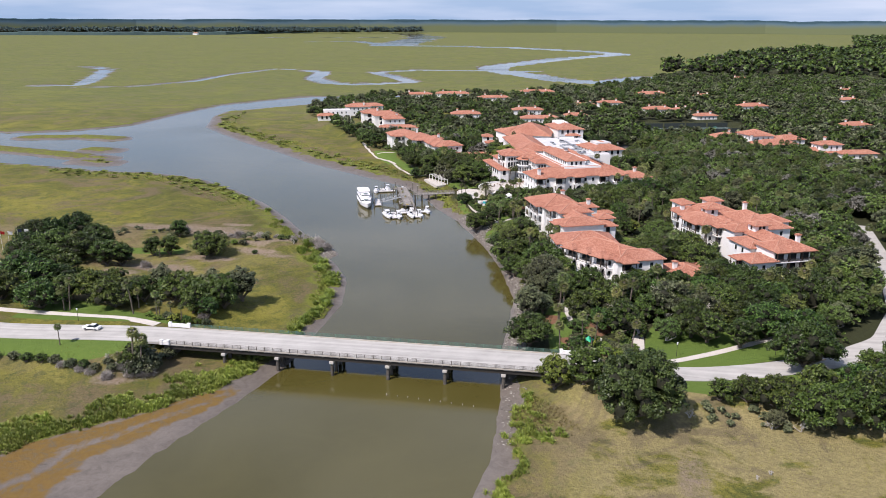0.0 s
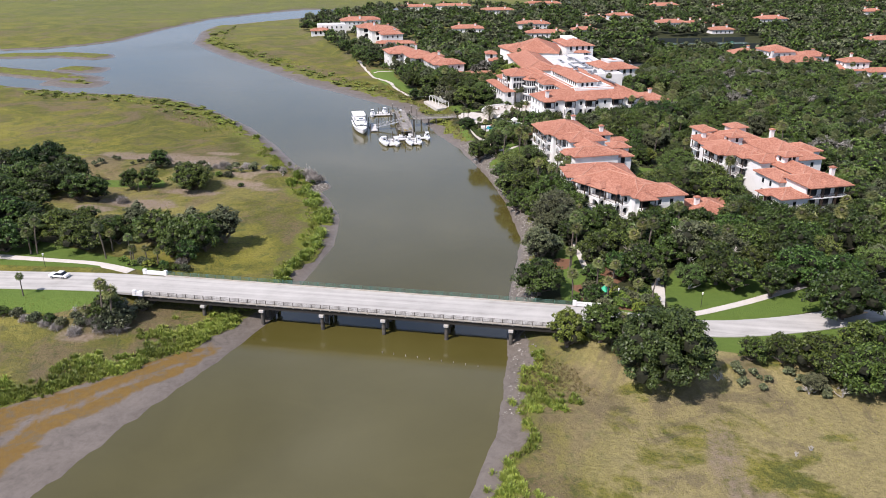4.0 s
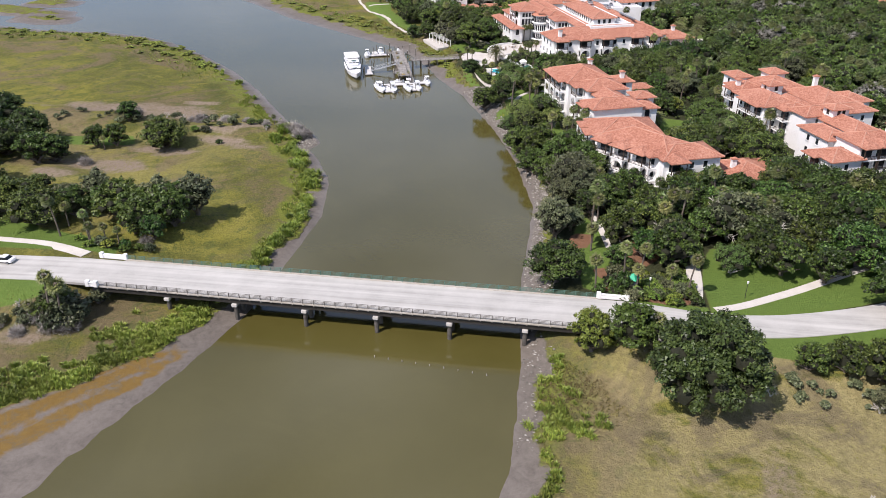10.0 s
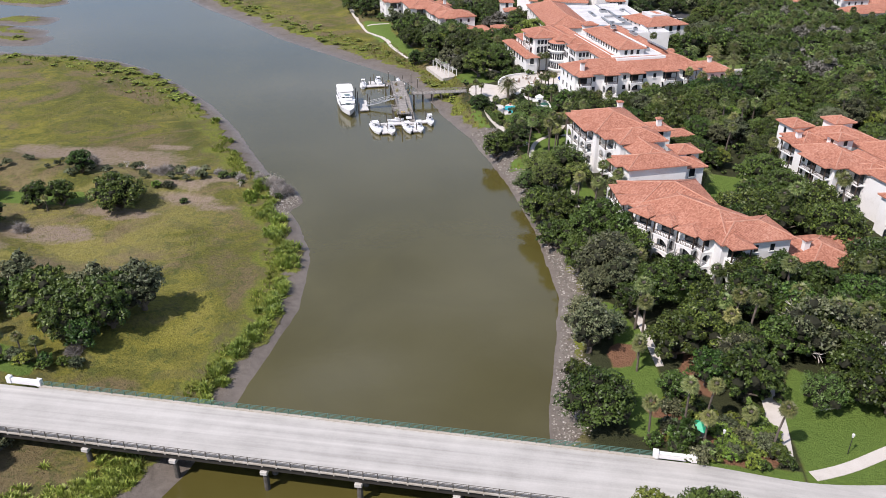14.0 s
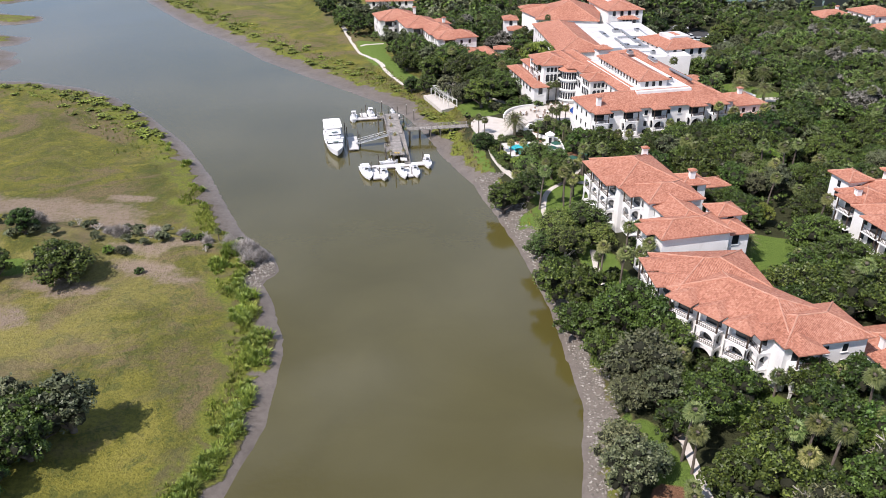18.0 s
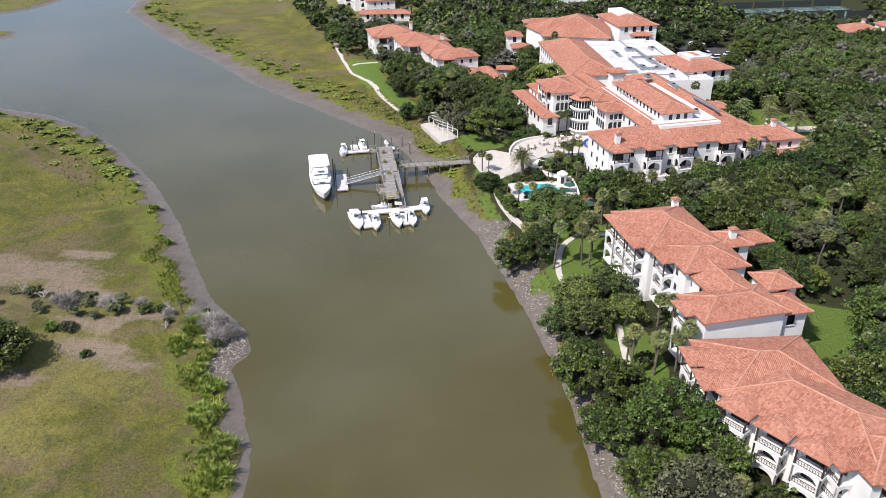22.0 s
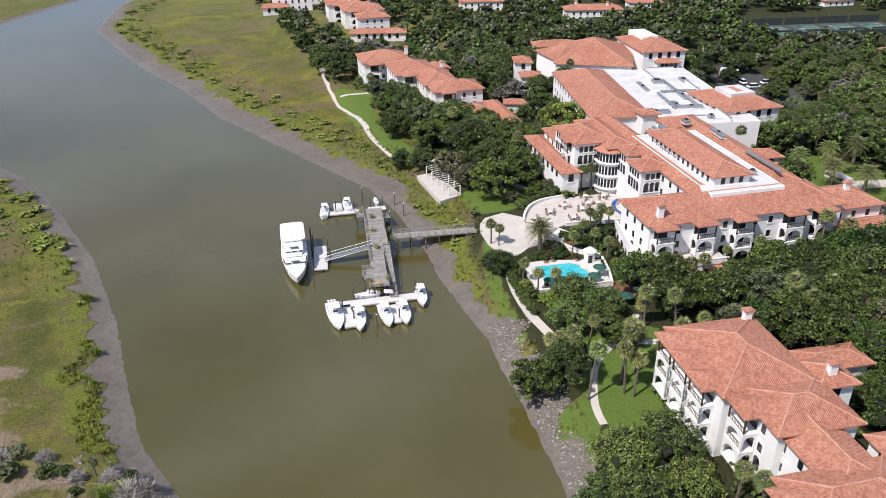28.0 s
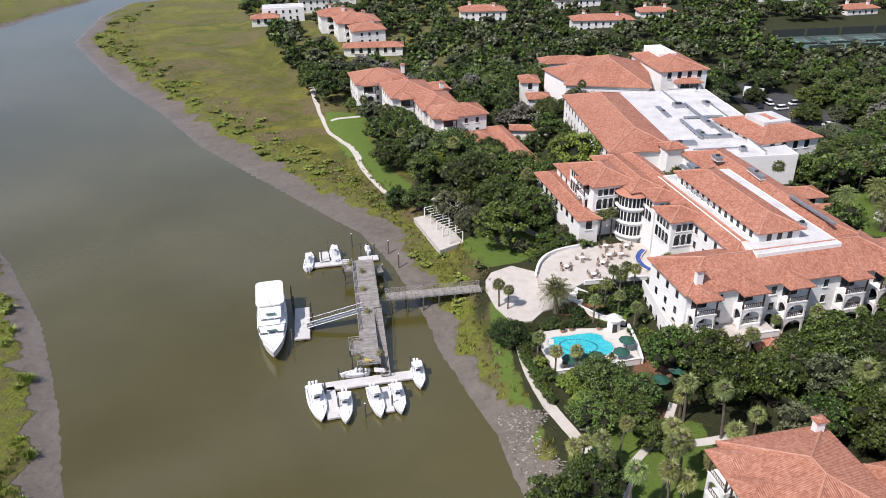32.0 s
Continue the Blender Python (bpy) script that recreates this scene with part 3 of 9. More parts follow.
LAWNS = [[(41.6, 34.9), (44.6, 33.4), (46, 23.1), (45.4, 14.5), (39.6, 14), (38.4, 22.2), (41.4, 29.5)], [(53, 60), (60, 58), (61, 49), (57.7, 46.5), (51, 50)], [(31.5, 52), (40, 47), (41, 42), (34.5, 43.5)], [(10, 122.5), (15.3, 127), (18.5, 125), (18.6, 115), (15.5, 112.5), (11.4, 116)],
         [(20, 146), (30, 150), (36, 128), (33, 108), (38, 92), (36, 80), (44, 66), (57, 56), (57, 46), (50, 50), (38, 66), (31, 80), (27, 98), (20, 118), (12, 134), (14, 142)],
         [(-2, 168), (5, 146), (8, 138), (5.5, 139), (0.5, 150), (-4.6, 163), (-6.2, 172), (-7, 184), (-3, 180)], [(-9, 196), (-2, 199), (3, 203), (2, 214), (-8, 218), (-17, 209), (-12, 200)],
         [(3, 176), (9, 181), (13, 178), (20, 176), (22, 183), (14, 186), (8, 181.5)], [(8, 139), (16, 148), (30, 150), (25, 130), (14, 131)], [(64, 118), (76, 116), (74, 98), (66, 92), (62, 104)],
         [(-77, 303), (-61, 301), (-57, 282), (-50, 268), (-40, 249), (-30, 236), (-22, 229), (-20, 222), (-32, 229), (-45, 242), (-58, 262), (-70, 284)],
         [(44, 20), (44, 40), (38, 44), (36, 22)], [(63, 5.5), (72, 7.2), (82, 10.6), (96, 16.5), (112, 25.5), (110, 36), (96, 40), (80, 30), (66, 34), (63, 20)],
         [(62, 1), (76, 3), (92, 9), (110, 16), (114, 4), (92, -6), (64, -4)], [(-112, 30), (-99.2, 28), (-80, 23), (-72.5, 22), (-62, 17), (-60, 12), (-112, 13)], [(-110, 2), (-66, 1), (-66, -6), (-75, -9.5), (-110, -8.5)],
         [(-150, 84), (-126.8, 84), (-97, 87), (-92.3, 79), (-121.8, 76), (-150, 78)], [(40, 6), (63, 4.5), (63, 10), (52, 9.5), (40, 9.5)], [(68, 208), (90, 203), (99, 232), (84, 246), (73, 238)]]
BARE = [((-112, 112), 40, 8), ((-84, 105), 14, 5), ((-93, 63), 17, 6), ((-82, 76), 14, 4), ((-68, 86), 12, 3.5), ((-60, 83.4), 9, 3), ((-74, 93), 12, 2.6), ((68, -36), 4.5, 15), ((70, -50), 9, 8), ((-62, 97), 9, 3.5), ((-92, 122), 10, 3), ((-64, -14), 7, 2.5), ((-101, 53), 9, 4)]
MULCH = [((39, 33), 3.2, 4), ((56, 14), 7.5, 5.5), ((47, 15), 4, 3), ((11, 181), 6, 3.5), ((24, 163), 4, 5), ((52, 30), 4, 6), ((58, 34), 3, 3), ((47, 21), 5, 3), ((24, 150), 3, 3)]


def build_ground():
    xs, ys = grade(-300, 190, 2.1, (-4850, 4850), 1.035), grade(-110, 420, 2.1, (-1400, 4900), 1.03)
    gx, gy = np.meshgrid(xs, ys)
    x, y = gx.ravel(), gy.ravel()
    lay = lay_of_land(x, y)
    lawn = np.zeros_like(x)
    for poly in LAWNS:
        e = from_line(poly, x, y, True)
        lawn = np.maximum(lawn, smoothstep(np.where(inside(poly, x, y), e, -e), -1, 2))
    blob = lambda spots: np.max([1 - smoothstep(np.hypot((x - cx) / a, (y - cy) / b) + 0.1 * lay["wob"], 0.55, 1.2) for (cx, cy), a, b in spots], axis=0)
    zones = {"mud": lay["mud"], "lawn": lawn, "wood": lay["up"] * (1 - lawn) * smoothstep(x, -45, -25) * smoothstep(y + 1.5 * lay["wob"], -6, 6), "bare": blob(BARE) * np.where(x > 0, 0.68, 0.85), "mulch": blob(MULCH) * lay["up"]}
    rise = lay["d"] / lay["flats"] + 0.05 * lay["wob"]
    zones["wet"] = 1 - np.clip(lay["d"] / lay["flats"], 0, 1)
    zones["algae"] = (0.96 + 0.46 * np.cos((rise - 0.44) * 17)) * smoothstep(rise, 0.22, 0.36) * smoothstep(-x, 26, 36) * smoothstep(-y, 6, 16)
    zones["lush"] = (1 - smoothstep((lay["d"] - lay["flats"]) * np.where((x > 0) & (y < -20), 2.2, 1.0), 3, 11)) * (1 - lay["up"]) * (0.4 + 0.6 * (y < 420))
    zones["dry"] = smoothstep(x, 30, 55) * (y < 0) + 0.35 * smoothstep(-x, 45, 70) * (y > 30) * (y < 100) + 0.15 * (x < -50) * (y < -5) * smoothstep(lay["d"], 18, 40)
    zones["green"] = smoothstep(y, 280, 640)
    nx, ny = len(xs), len(ys)
    k = (np.arange(ny - 1)[:, None] * nx + np.arange(nx - 1)).ravel()
    me = bpy.data.meshes.new("ground")
    me.from_pydata(np.column_stack([x, y, lay["z"]]).tolist(), [], np.column_stack([k, k + 1, k + nx + 1, k + nx]).tolist())
    me.polygons.foreach_set("use_smooth", [True] * len(me.polygons))
    for name, value in zones.items():
        me.attributes.new(name, "FLOAT", "POINT").data.foreach_set("value", np.asarray(value, np.float32))
    me.materials.append(M_GROUND)
    tagged(new("ground", me), "salt marsh, mud banks and garden lawns of the river shore", "ground", kind="structure")


build_ground()
bm = bmesh.new()
bmesh.ops.create_grid(bm, x_segments=2, y_segments=2, size=4880, matrix=Matrix.Translation((0, 1500, 0)))
water_me = bpy.data.meshes.new("water")
bm.to_mesh(water_me)
bm.free()
water_me.materials.append(M_WATER)
tagged(new("water", water_me), "murky olive brown tidal river water", "water", kind="structure")


def ground_z(x, y):
    return float(lay_of_land(np.array([float(x)]), np.array([float(y)]))["z"][0])


def backdrop(name, label, line, top, mat, seed):
    """A far rim of wooded land: a long low body with a ragged crest."""
    rng, bm, rows = np.random.default_rng(seed), bmesh.new(), []
    h = 0.0
    for a, b in zip(line, line[1:]):
        n = max(2, int(math.dist(a, b) / 22))
        for k in range(n):
            x, y = a[0] + (b[0] - a[0]) * k / n, a[1] + (b[1] - a[1]) * k / n
            h = 0.85 * h + rng.normal(0, 0.9)
            z = top + h + rng.uniform(-0.8, 0.8)
            out = Vector((x - 40, y + 160)).normalized() * 40
            rows.append([bm.verts.new(q) for q in ((x, y, -3), (x + out.x * 0.15, y + out.y * 0.15, z - 3), (x + out.x * 0.5, y + out.y * 0.5, z), (x + out.x, y + out.y, -3))])
    for a, b in zip(rows, rows[1:]):
        for j in range(3):
            bm.faces.new((a[j], b[j], b[j + 1], a[j + 1]))
    bmesh.ops.recalc_face_normals(bm, faces=bm.faces)
    tagged(part(name, bm, mat, None), label, "distance", kind="structure")


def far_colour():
    m, t, b = material("haze_tinted_land", 1.0, 0, 0.0)
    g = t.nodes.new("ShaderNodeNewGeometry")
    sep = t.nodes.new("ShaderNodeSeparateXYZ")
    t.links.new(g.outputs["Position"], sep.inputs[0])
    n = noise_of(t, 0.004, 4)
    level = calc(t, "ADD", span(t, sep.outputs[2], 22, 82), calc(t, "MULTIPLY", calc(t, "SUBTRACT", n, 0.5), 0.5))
    # Bands of far land by height, with bluish distance haze mixed into the colours.
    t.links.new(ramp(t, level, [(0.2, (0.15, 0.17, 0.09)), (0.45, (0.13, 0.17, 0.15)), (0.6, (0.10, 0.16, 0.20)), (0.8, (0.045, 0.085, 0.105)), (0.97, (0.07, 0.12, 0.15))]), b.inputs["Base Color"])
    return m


# Far woods, colours made paler and bluer in place of distance haze.
M_HAZEWOOD = mottled("far_woods", [(0.035, 0.065, 0.070), (0.055, 0.090, 0.088), (0.075, 0.115, 0.10)], 0.012, 1.0, 0.0, fine=8)
backdrop("backdrop_rim", "rim of the far coast, tinted blue-green for haze", [(-4300, 2200), (-3500, 3300), (-2400, 4150), (-1200, 4640), (0, 4800), (1200, 4700), (2600, 4100), (3800, 3000)], 76, far_colour(), 1)
backdrop("backdrop_woods", "dark far woods beyond the marsh, tinted bluish for haze", [(-3600, 2100), (-2900, 2560), (-2200, 2790), (-1800, 2900), (-1430, 3180), (-1380, 3500), (-1250, 3900)], 17, M_HAZEWOOD, 2)
backdrop("backdrop_woods", "dark far woods beyond the marsh, tinted bluish for haze", [(-3900, 2700), (-3000, 3250), (-2200, 3650), (-1500, 3950), (-1000, 4200), (-560, 4350), (-100, 4420)], 34, M_HAZEWOOD, 3)
backdrop("backdrop_woods", "dark far woods beyond the marsh, tinted bluish for haze", [(600, 4260), (1000, 4450), (1500, 4400)], 9, M_HAZEWOOD, 4)
# ---------------------------------------------------------------- road and bridge
BRIDGE_A, BRIDGE_B = -55.0, 41.3


def road_at(x):
    return float(road_line_y(x))


def build_road():
    """The pale concrete road that comes over the causeway, the bridge and on into the trees."""
    west = [(x, road_at(x)) for x in range(-400, -57, 6)] + [(BRIDGE_A + 2.0, road_at(BRIDGE_A))]
    east = [(BRIDGE_B - 1.2, road_at(BRIDGE_B))] + [(x, road_at(x)) for x in range(48, 113, 4)] + [(126, 30), (138, 52), (146, 80), (152, 110), (160, 150)]
    for name, line, w in (("road_west", west, 9.6), ("road_east", east, lambda x: 7.2 + 2.9 * float(1 - smoothstep(x, BRIDGE_B + 6, BRIDGE_B + 26)))):
        tagged(part(name, ribbon(line, w, lambda x, y: float(road_z(x)) + 0.008 if x < 112 else ground_z(x, y) + 0.12, 0.5), M_DECK, None),
               "pale sun-bleached concrete road with grass verges", "road", kind="structure")


def build_bridge():
    turn = math.degrees(math.atan(ROAD_TILT))
    br = thing("bridge", 0, road_at(0), 0, turn, label="long low concrete road bridge over the tidal river", category="bridge")
    length, mid = BRIDGE_B - BRIDGE_A, (BRIDGE_A + BRIDGE_B) / 2
    half = 5.55
    part("deck", boxes((mid, 0, DECK_Z - 0.16, length, 2 * half - 0.5, 0.32)), M_DECK, br, "pale concrete bridge deck")
    for s in (-1, 1):
        part("kerb", boxes((mid, s * (half - 0.22), DECK_Z + 0.02, length, 0.46, 0.28), bevel=0.02), M_LEDGE, br, "pale rust-stained concrete ledge")
    for k in range(5):
        y = -half + 1.1 + k * (2 * half - 2.2) / 4
        part("girder", boxes((mid, y, DECK_Z - 0.85, length - 1, 0.42, 1.05), (mid, y, DECK_Z - 1.33, length - 1, 0.7, 0.16)), M_GIRDER, br, "weathered steel girder, coloured near black for shade")
    for n in range(-3, 3):
        x = 0.7 + n * 13.87
        bent = part("pier", boxes((x, 0, DECK_Z - 1.75, 1.05, 2 * half - 0.2, 0.6), (x, 0, DECK_Z - 2.12, 0.7, 2 * half - 0.7, 0.24), bevel=0.05), M_BENT, br, "pale concrete pier cap over round piles")
        for k in range(4):
            y = -half + 0.9 + k * (2 * half - 1.8) / 3
            c = rod(rod(bmesh.new(), (x, y, -2.5), (x, y, DECK_Z - 3.3), 0.44, sides=10), (x, y, DECK_Z - 3.3), (x, y, DECK_Z - 2.2), 0.44, 0.3, 10)
            part("pier_post", c, M_PILING, bent, "tide-stained concrete pile")
    # Steel rails, green upstream and dull grey downstream; outside them a pale ledge on short brackets over a dark fascia.
    bracket_me = plain_box("bracket", 0.16, 0.42, 0.2, M_BENT, cz=-0.16)
    count = int(length / 2.05)
    for s, paint, look_ in ((-1, M_DULLSTEEL, "dull grey-brown steel railing"), (1, M_GREENPAINT, "green painted steel railing")):
        post_me = plain_box("rail_post", 0.13, 0.13, 1.1, paint, cz=0.55)
        rail = part("railing", boxes(*[(mid, s * (half - 0.12), DECK_Z + h, length, 0.06, 0.06) for h in (0.34, 0.58, 0.82, 1.08)]), paint, br, look_)
        fascia = part("fascia", boxes((mid, s * (half - 0.5), DECK_Z - 0.76, length, 0.12, 1.1)), M_GIRDER, br, "weathered edge beam, coloured near black for shade")
        for k in range(count + 1):
            x = BRIDGE_A + k * length / count
            part("post", post_me, None, rail, m=pose(x, s * (half - 0.12), DECK_Z + 0.02))
            part("bracket", bracket_me, None, fascia, "pale bracket", m=pose(x, s * (half - 0.22), DECK_Z - 0.06))
    for x, s, w in ((BRIDGE_A - 2.8, 1, 6), (BRIDGE_B + 2.8, 1, 6), (BRIDGE_A - 1, -1, 2.4), (BRIDGE_B + 0.8, -1, 2.4)):
        e = part("end_wall", boxes((x, s * half, DECK_Z + 0.42, w, 0.5, 0.85), (x - w / 2 + 0.35, s * half, DECK_Z + 0.62, 0.8, 0.75, 1.25),
                                   (x + w / 2 - 0.35, s * half, DECK_Z + 0.62, 0.8, 0.75, 1.25), (x, s * half, DECK_Z + 0.87, w + 0.1, 0.62, 0.1), bevel=0.03), M_STUCCO, br, "white stuccoed end wall with posts")
    for x, y0 in ((BRIDGE_A - 0.8, 0), (BRIDGE_B + 0.8, 0)):
        part("abutment", boxes((x, 0, DECK_Z - 2.9, 1.8, 2 * half - 1.5, 5.0)), M_PILING, br, "concrete abutment wall")


def make_deck(name, stops):
    m, t, b = material(name, 0.9, 0, 0.25)
    g = t.nodes.new("ShaderNodeNewGeometry")
    st = t.nodes.new("ShaderNodeMapping")
    st.inputs["Scale"].default_value = (0.02, 0.9, 1)
    t.links.new(g.outputs["Position"], st.inputs["Vector"])
    track, grain, wide = noise_of(t, 1.0, 4, 0.55, st.outputs["Vector"]), noise_of(t, 5.0, 4, 0.7), noise_of(t, 0.25, 5, 0.6)
    t.links.new(ramp(t, calc(t, "MULTIPLY_ADD", track, 0.55, calc(t, "MULTIPLY_ADD", wide, 0.3, calc(t, "MULTIPLY", grain, 0.18))), stops), b.inputs["Base Color"])
    relief(t, b, grain, 0.2, 0.02)
    return m


M_DECK = make_deck("bridge_deck_concrete", [(0.36, (0.32, 0.31, 0.285)), (0.5, (0.425, 0.41, 0.38)), (0.64, (0.51, 0.495, 0.46))])
M_LEDGE = mottled("stained_ledge", [(0.30, 0.265, 0.215), (0.40, 0.36, 0.30), (0.48, 0.455, 0.415)], 0.3, 0.9, 0.1)
M_DULLSTEEL = mottled("dull_rail_steel", [(0.085, 0.078, 0.068), (0.15, 0.138, 0.12)], 1.0, 0.6, 0.05)
# Girders and fascia near black, deepening the shade under the deck by colour.
M_GIRDER = mottled("shade_dark_girders", [(0.018, 0.016, 0.014), (0.042, 0.037, 0.031)], 0.8, 0.8, 0.1)
M_BENT = mottled("pier_concrete", [(0.34, 0.32, 0.28), (0.5, 0.475, 0.43), (0.58, 0.56, 0.52)], 0.8, 0.9, 0.2)
M_PILING = mottled("stained_piles", [(0.04, 0.035, 0.028), (0.08, 0.07, 0.058), (0.14, 0.13, 0.11)], 0.9, 0.85, 0.3)
build_road()
build_bridge()


def car(x, y, z, rz, paint, label, name="car", length=4.7, tall=1.45, van=False):
    """A parked car: body, cabin glass, roof, lamps and wheels with tyre and rim."""
    c = thing(name, x, y, z, rz, label=label, category="car", group="cars")
    w = 1.85
    part("body", boxes((0, 0, 0.62, length, w, 0.55), (0, 0, 0.82, length * 0.94, w * 0.96, 0.22), bevel=0.09), paint, c)
    bm = bmesh.new()
    a, b = (-length * 0.40, length * 0.40) if van else (-length * 0.34, length * 0.22)
    v = [bm.verts.new(p) for p in [(a, -w * 0.46, 0.9), (b, -w * 0.46, 0.9), (b, w * 0.46, 0.9), (a, w * 0.46, 0.9), (a + 0.45, -w * 0.39, tall - 0.04), (b - 0.75, -w * 0.39, tall - 0.04), (b - 0.75, w * 0.39, tall - 0.04), (a + 0.45, w * 0.39, tall - 0.04)]]
    for f in ((0, 1, 5, 4), (1, 2, 6, 5), (2, 3, 7, 6), (3, 0, 4, 7), (4, 5, 6, 7)):
        bm.faces.new([v[k] for k in f])
    part("glasshouse", bm, M_GLASS, c, "dark car windows")
    part("roof", boxes(((a + b) / 2 - 0.15, 0, tall, (b - a) - 1.3, w * 0.78, 0.07), bevel=0.03), paint, c)
    for sx in (-1, 1):
        for sy in (-1, 1):
            part("headlight" if sx > 0 else "tail_light", boxes((sx * length * 0.492, sy * w * 0.36, 0.74, 0.06, 0.36, 0.16), bevel=0.02), M_TRIM if sx > 0 else M_REDLAMP, c)
            wh = part("wheel", rod(bmesh.new(), (sx * length * 0.31, sy * w * 0.47 - 0.1, 0.33), (sx * length * 0.31, sy * w * 0.47 + 0.1, 0.33), 0.33, sides=14), M_BLACK, c, "black tyre")
            part("rim", rod(bmesh.new(), (sx * length * 0.31, sy * (w * 0.47 + 0.085), 0.33), (sx * length * 0.31, sy * (w * 0.47 + 0.115), 0.33), 0.2, sides=12), M_STEEL, wh, "bright wheel rim")
    return c


M_REDLAMP = mottled("red_lamp", [(0.35, 0.01, 0.01), (0.5, 0.02, 0.02)], 2, 0.3, 0)
M_WHITEPAINT = mottled("white_car_paint", [(0.74, 0.74, 0.74), (0.80, 0.80, 0.80)], 0.8, 0.2, 0, spec=0.6)
M_DARKPAINT = mottled("dark_car_paint", [(0.02, 0.022, 0.026), (0.04, 0.042, 0.046)], 0.8, 0.2, 0, spec=0.6)
car(-82, road_at(-82) + 1.8, float(road_z(-82)) + 0.04, 180 - 1.2, M_WHITEPAINT, "white sedan car on the causeway road")
# ---------------------------------------------------------------- houses
def hip_mesh(w, d, pitch, gable="", lip=0.22):
    """A hipped roof over a rectangle, its eaves at z = 0; gable names ends ('x', 'y' along the ridge) that stay upright."""
    bm = bmesh.new()
    uv = bm.loops.layers.uv.new("UVMap")
    along_x = w >= d
    half = min(w, d) / 2
    rise, long = half * pitch, max(w, d) / 2
    inset_a = 0.0 if "-" in gable else half
    inset_b = 0.0 if "+" in gable else half
    ridge = [(-long + inset_a, 0), (long - inset_b, 0)]
    if ridge[0][0] > ridge[1][0] - 0.05:
        ridge = [(0, 0), (0.05, 0)]
    turn = (lambda x, y: (x, y)) if along_x else (lambda x, y: (-y, x))
    e = [turn(-long, -half), turn(long, -half), turn(long, half), turn(-long, half)]
    lo = [bm.verts.new((*p, -lip)) for p in e]
    top = [bm.verts.new((*p, 0)) for p in e]
    r = [bm.verts.new((*turn(*p), rise)) for p in ridge]
    for f in ((top[0], top[1], r[1], r[0]), (top[1], top[2], r[1]), (top[2], top[3], r[0], r[1]), (top[3], top[0], r[0])):
        face = bm.faces.new(f)
        a, b = f[0].co, f[1].co
        u = (b - a).normalized()
        n = face.normal if face.normal.length else Vector((0, 0, 1))
        face.normal_update()
        v = face.normal.cross(u)
        for loop in face.loops:
            q = loop.vert.co - a
            loop[uv].uv = (q.dot(u), q.dot(v))
    for k in range(4):
        bm.faces.new((lo[k], lo[(k + 1) % 4], top[(k + 1) % 4], top[k]))
    bm.faces.new(lo[::-1])
    caps = [(r[0].co.copy(), r[1].co.copy())] + [(t.co.copy(), (r[0] if k in (0, 3) else r[1]).co.copy()) for k, t in enumerate(top)]
    return bm, caps


def add_roof(parent, x, y, z, w, d, rz, pitch=0.36, gable=""):
    bm, caps = hip_mesh(w, d, pitch, gable)
    m = pose(x, y, z, 0, 0, rz)
    roof = part("roof", bm, M_TILE, parent, m=m)
    cap = bmesh.new()
    for a, b in caps:
        if (b - a).length > 0.3:
            rod(cap, a + Vector((0, 0, 0.02)), b + Vector((0, 0, 0.02)), 0.16, sides=6)
    part("ridge_cap", cap, M_RIDGE, roof, "lighter row of ridge tiles")
    return roof


FRAME_ME = {}


def window_meshes(w, h, arched):
    """Pane, frame ring and sill, shared by all windows of one size."""
    key = (w, h, arched)
    if key not in FRAME_ME:
        def outline(grow):
            x, pts = w / 2 + grow, []
            if arched:
                pts = [(x * math.cos(a * math.pi / 10), h + x * math.sin(a * math.pi / 10)) for a in range(11)]
            else:
                pts = [(x, h + grow), (-x, h + grow)]
            return pts + [(-x, -grow), (x, -grow)]
        inner, outer = outline(0.0), outline(0.10)
        bm = bmesh.new()
        bm.faces.new([bm.verts.new((x, -0.03, z)) for x, z in inner])
        pane = to_mesh(bm, "pane", M_GLASS)
        bm = bmesh.new()
        rows = [[bm.verts.new((x, y, z)) for x, z in line] for line, y in ((inner, -0.02), (inner, -0.10), (outer, -0.10), (outer, -0.02))]
        n = len(inner)
        for p, q in zip(rows, rows[1:]):
            for k in range(n):
                bm.faces.new((p[k], p[(k + 1) % n], q[(k + 1) % n], q[k]))
        bmesh.ops.recalc_face_normals(bm, faces=bm.faces)
        ring = to_mesh(bm, "window_frame", M_TRIM)
        FRAME_ME[key] = pane, ring, plain_box("sill", w + 0.4, 0.2, 0.09, M_TRIM, cy=-0.1, cz=-0.15)
    return FRAME_ME[key]


def add_window(parent, m, w=1.1, h=1.6, arched=False):
    pane, ring, sill = window_meshes(w, h, arched)
    win = part("window", ring, None, parent, m=m)
    part("pane", pane, None, win, "dark reflecting glass")
    part("sill", sill, None, win)
    return win


def arch_panel(w, h, thick, rise=0.9):
    """An upright wall piece with a round-headed opening."""
    bm = bmesh.new()
    r = w / 2 - 0.32
    spring = max(0.4, h - 0.35 - r)
    arc = [(-r, 0.0)] + [(r * math.cos(math.pi * (1 - k / 10)), spring + r * math.sin(math.pi * (1 - k / 10))) for k in range(11)] + [(r, 0.0)]
    out = [(-w / 2, 0.0)] + [(-w / 2 + w * k / 10, h) for k in range(11)] + [(w / 2, 0.0)]
    rows = [[bm.verts.new((x, y, z)) for x, z in line] for line, y in ((arc, 0), (out, 0), (out, thick), (arc, thick))]
    for p, q in ((0, 1), (1, 2), (2, 3), (3, 0)):
        for k in range(len(arc) - 1):
            bm.faces.new((rows[p][k], rows[p][k + 1], rows[q][k + 1], rows[q][k]))
    bmesh.ops.recalc_face_normals(bm, faces=bm.faces)
    return bm


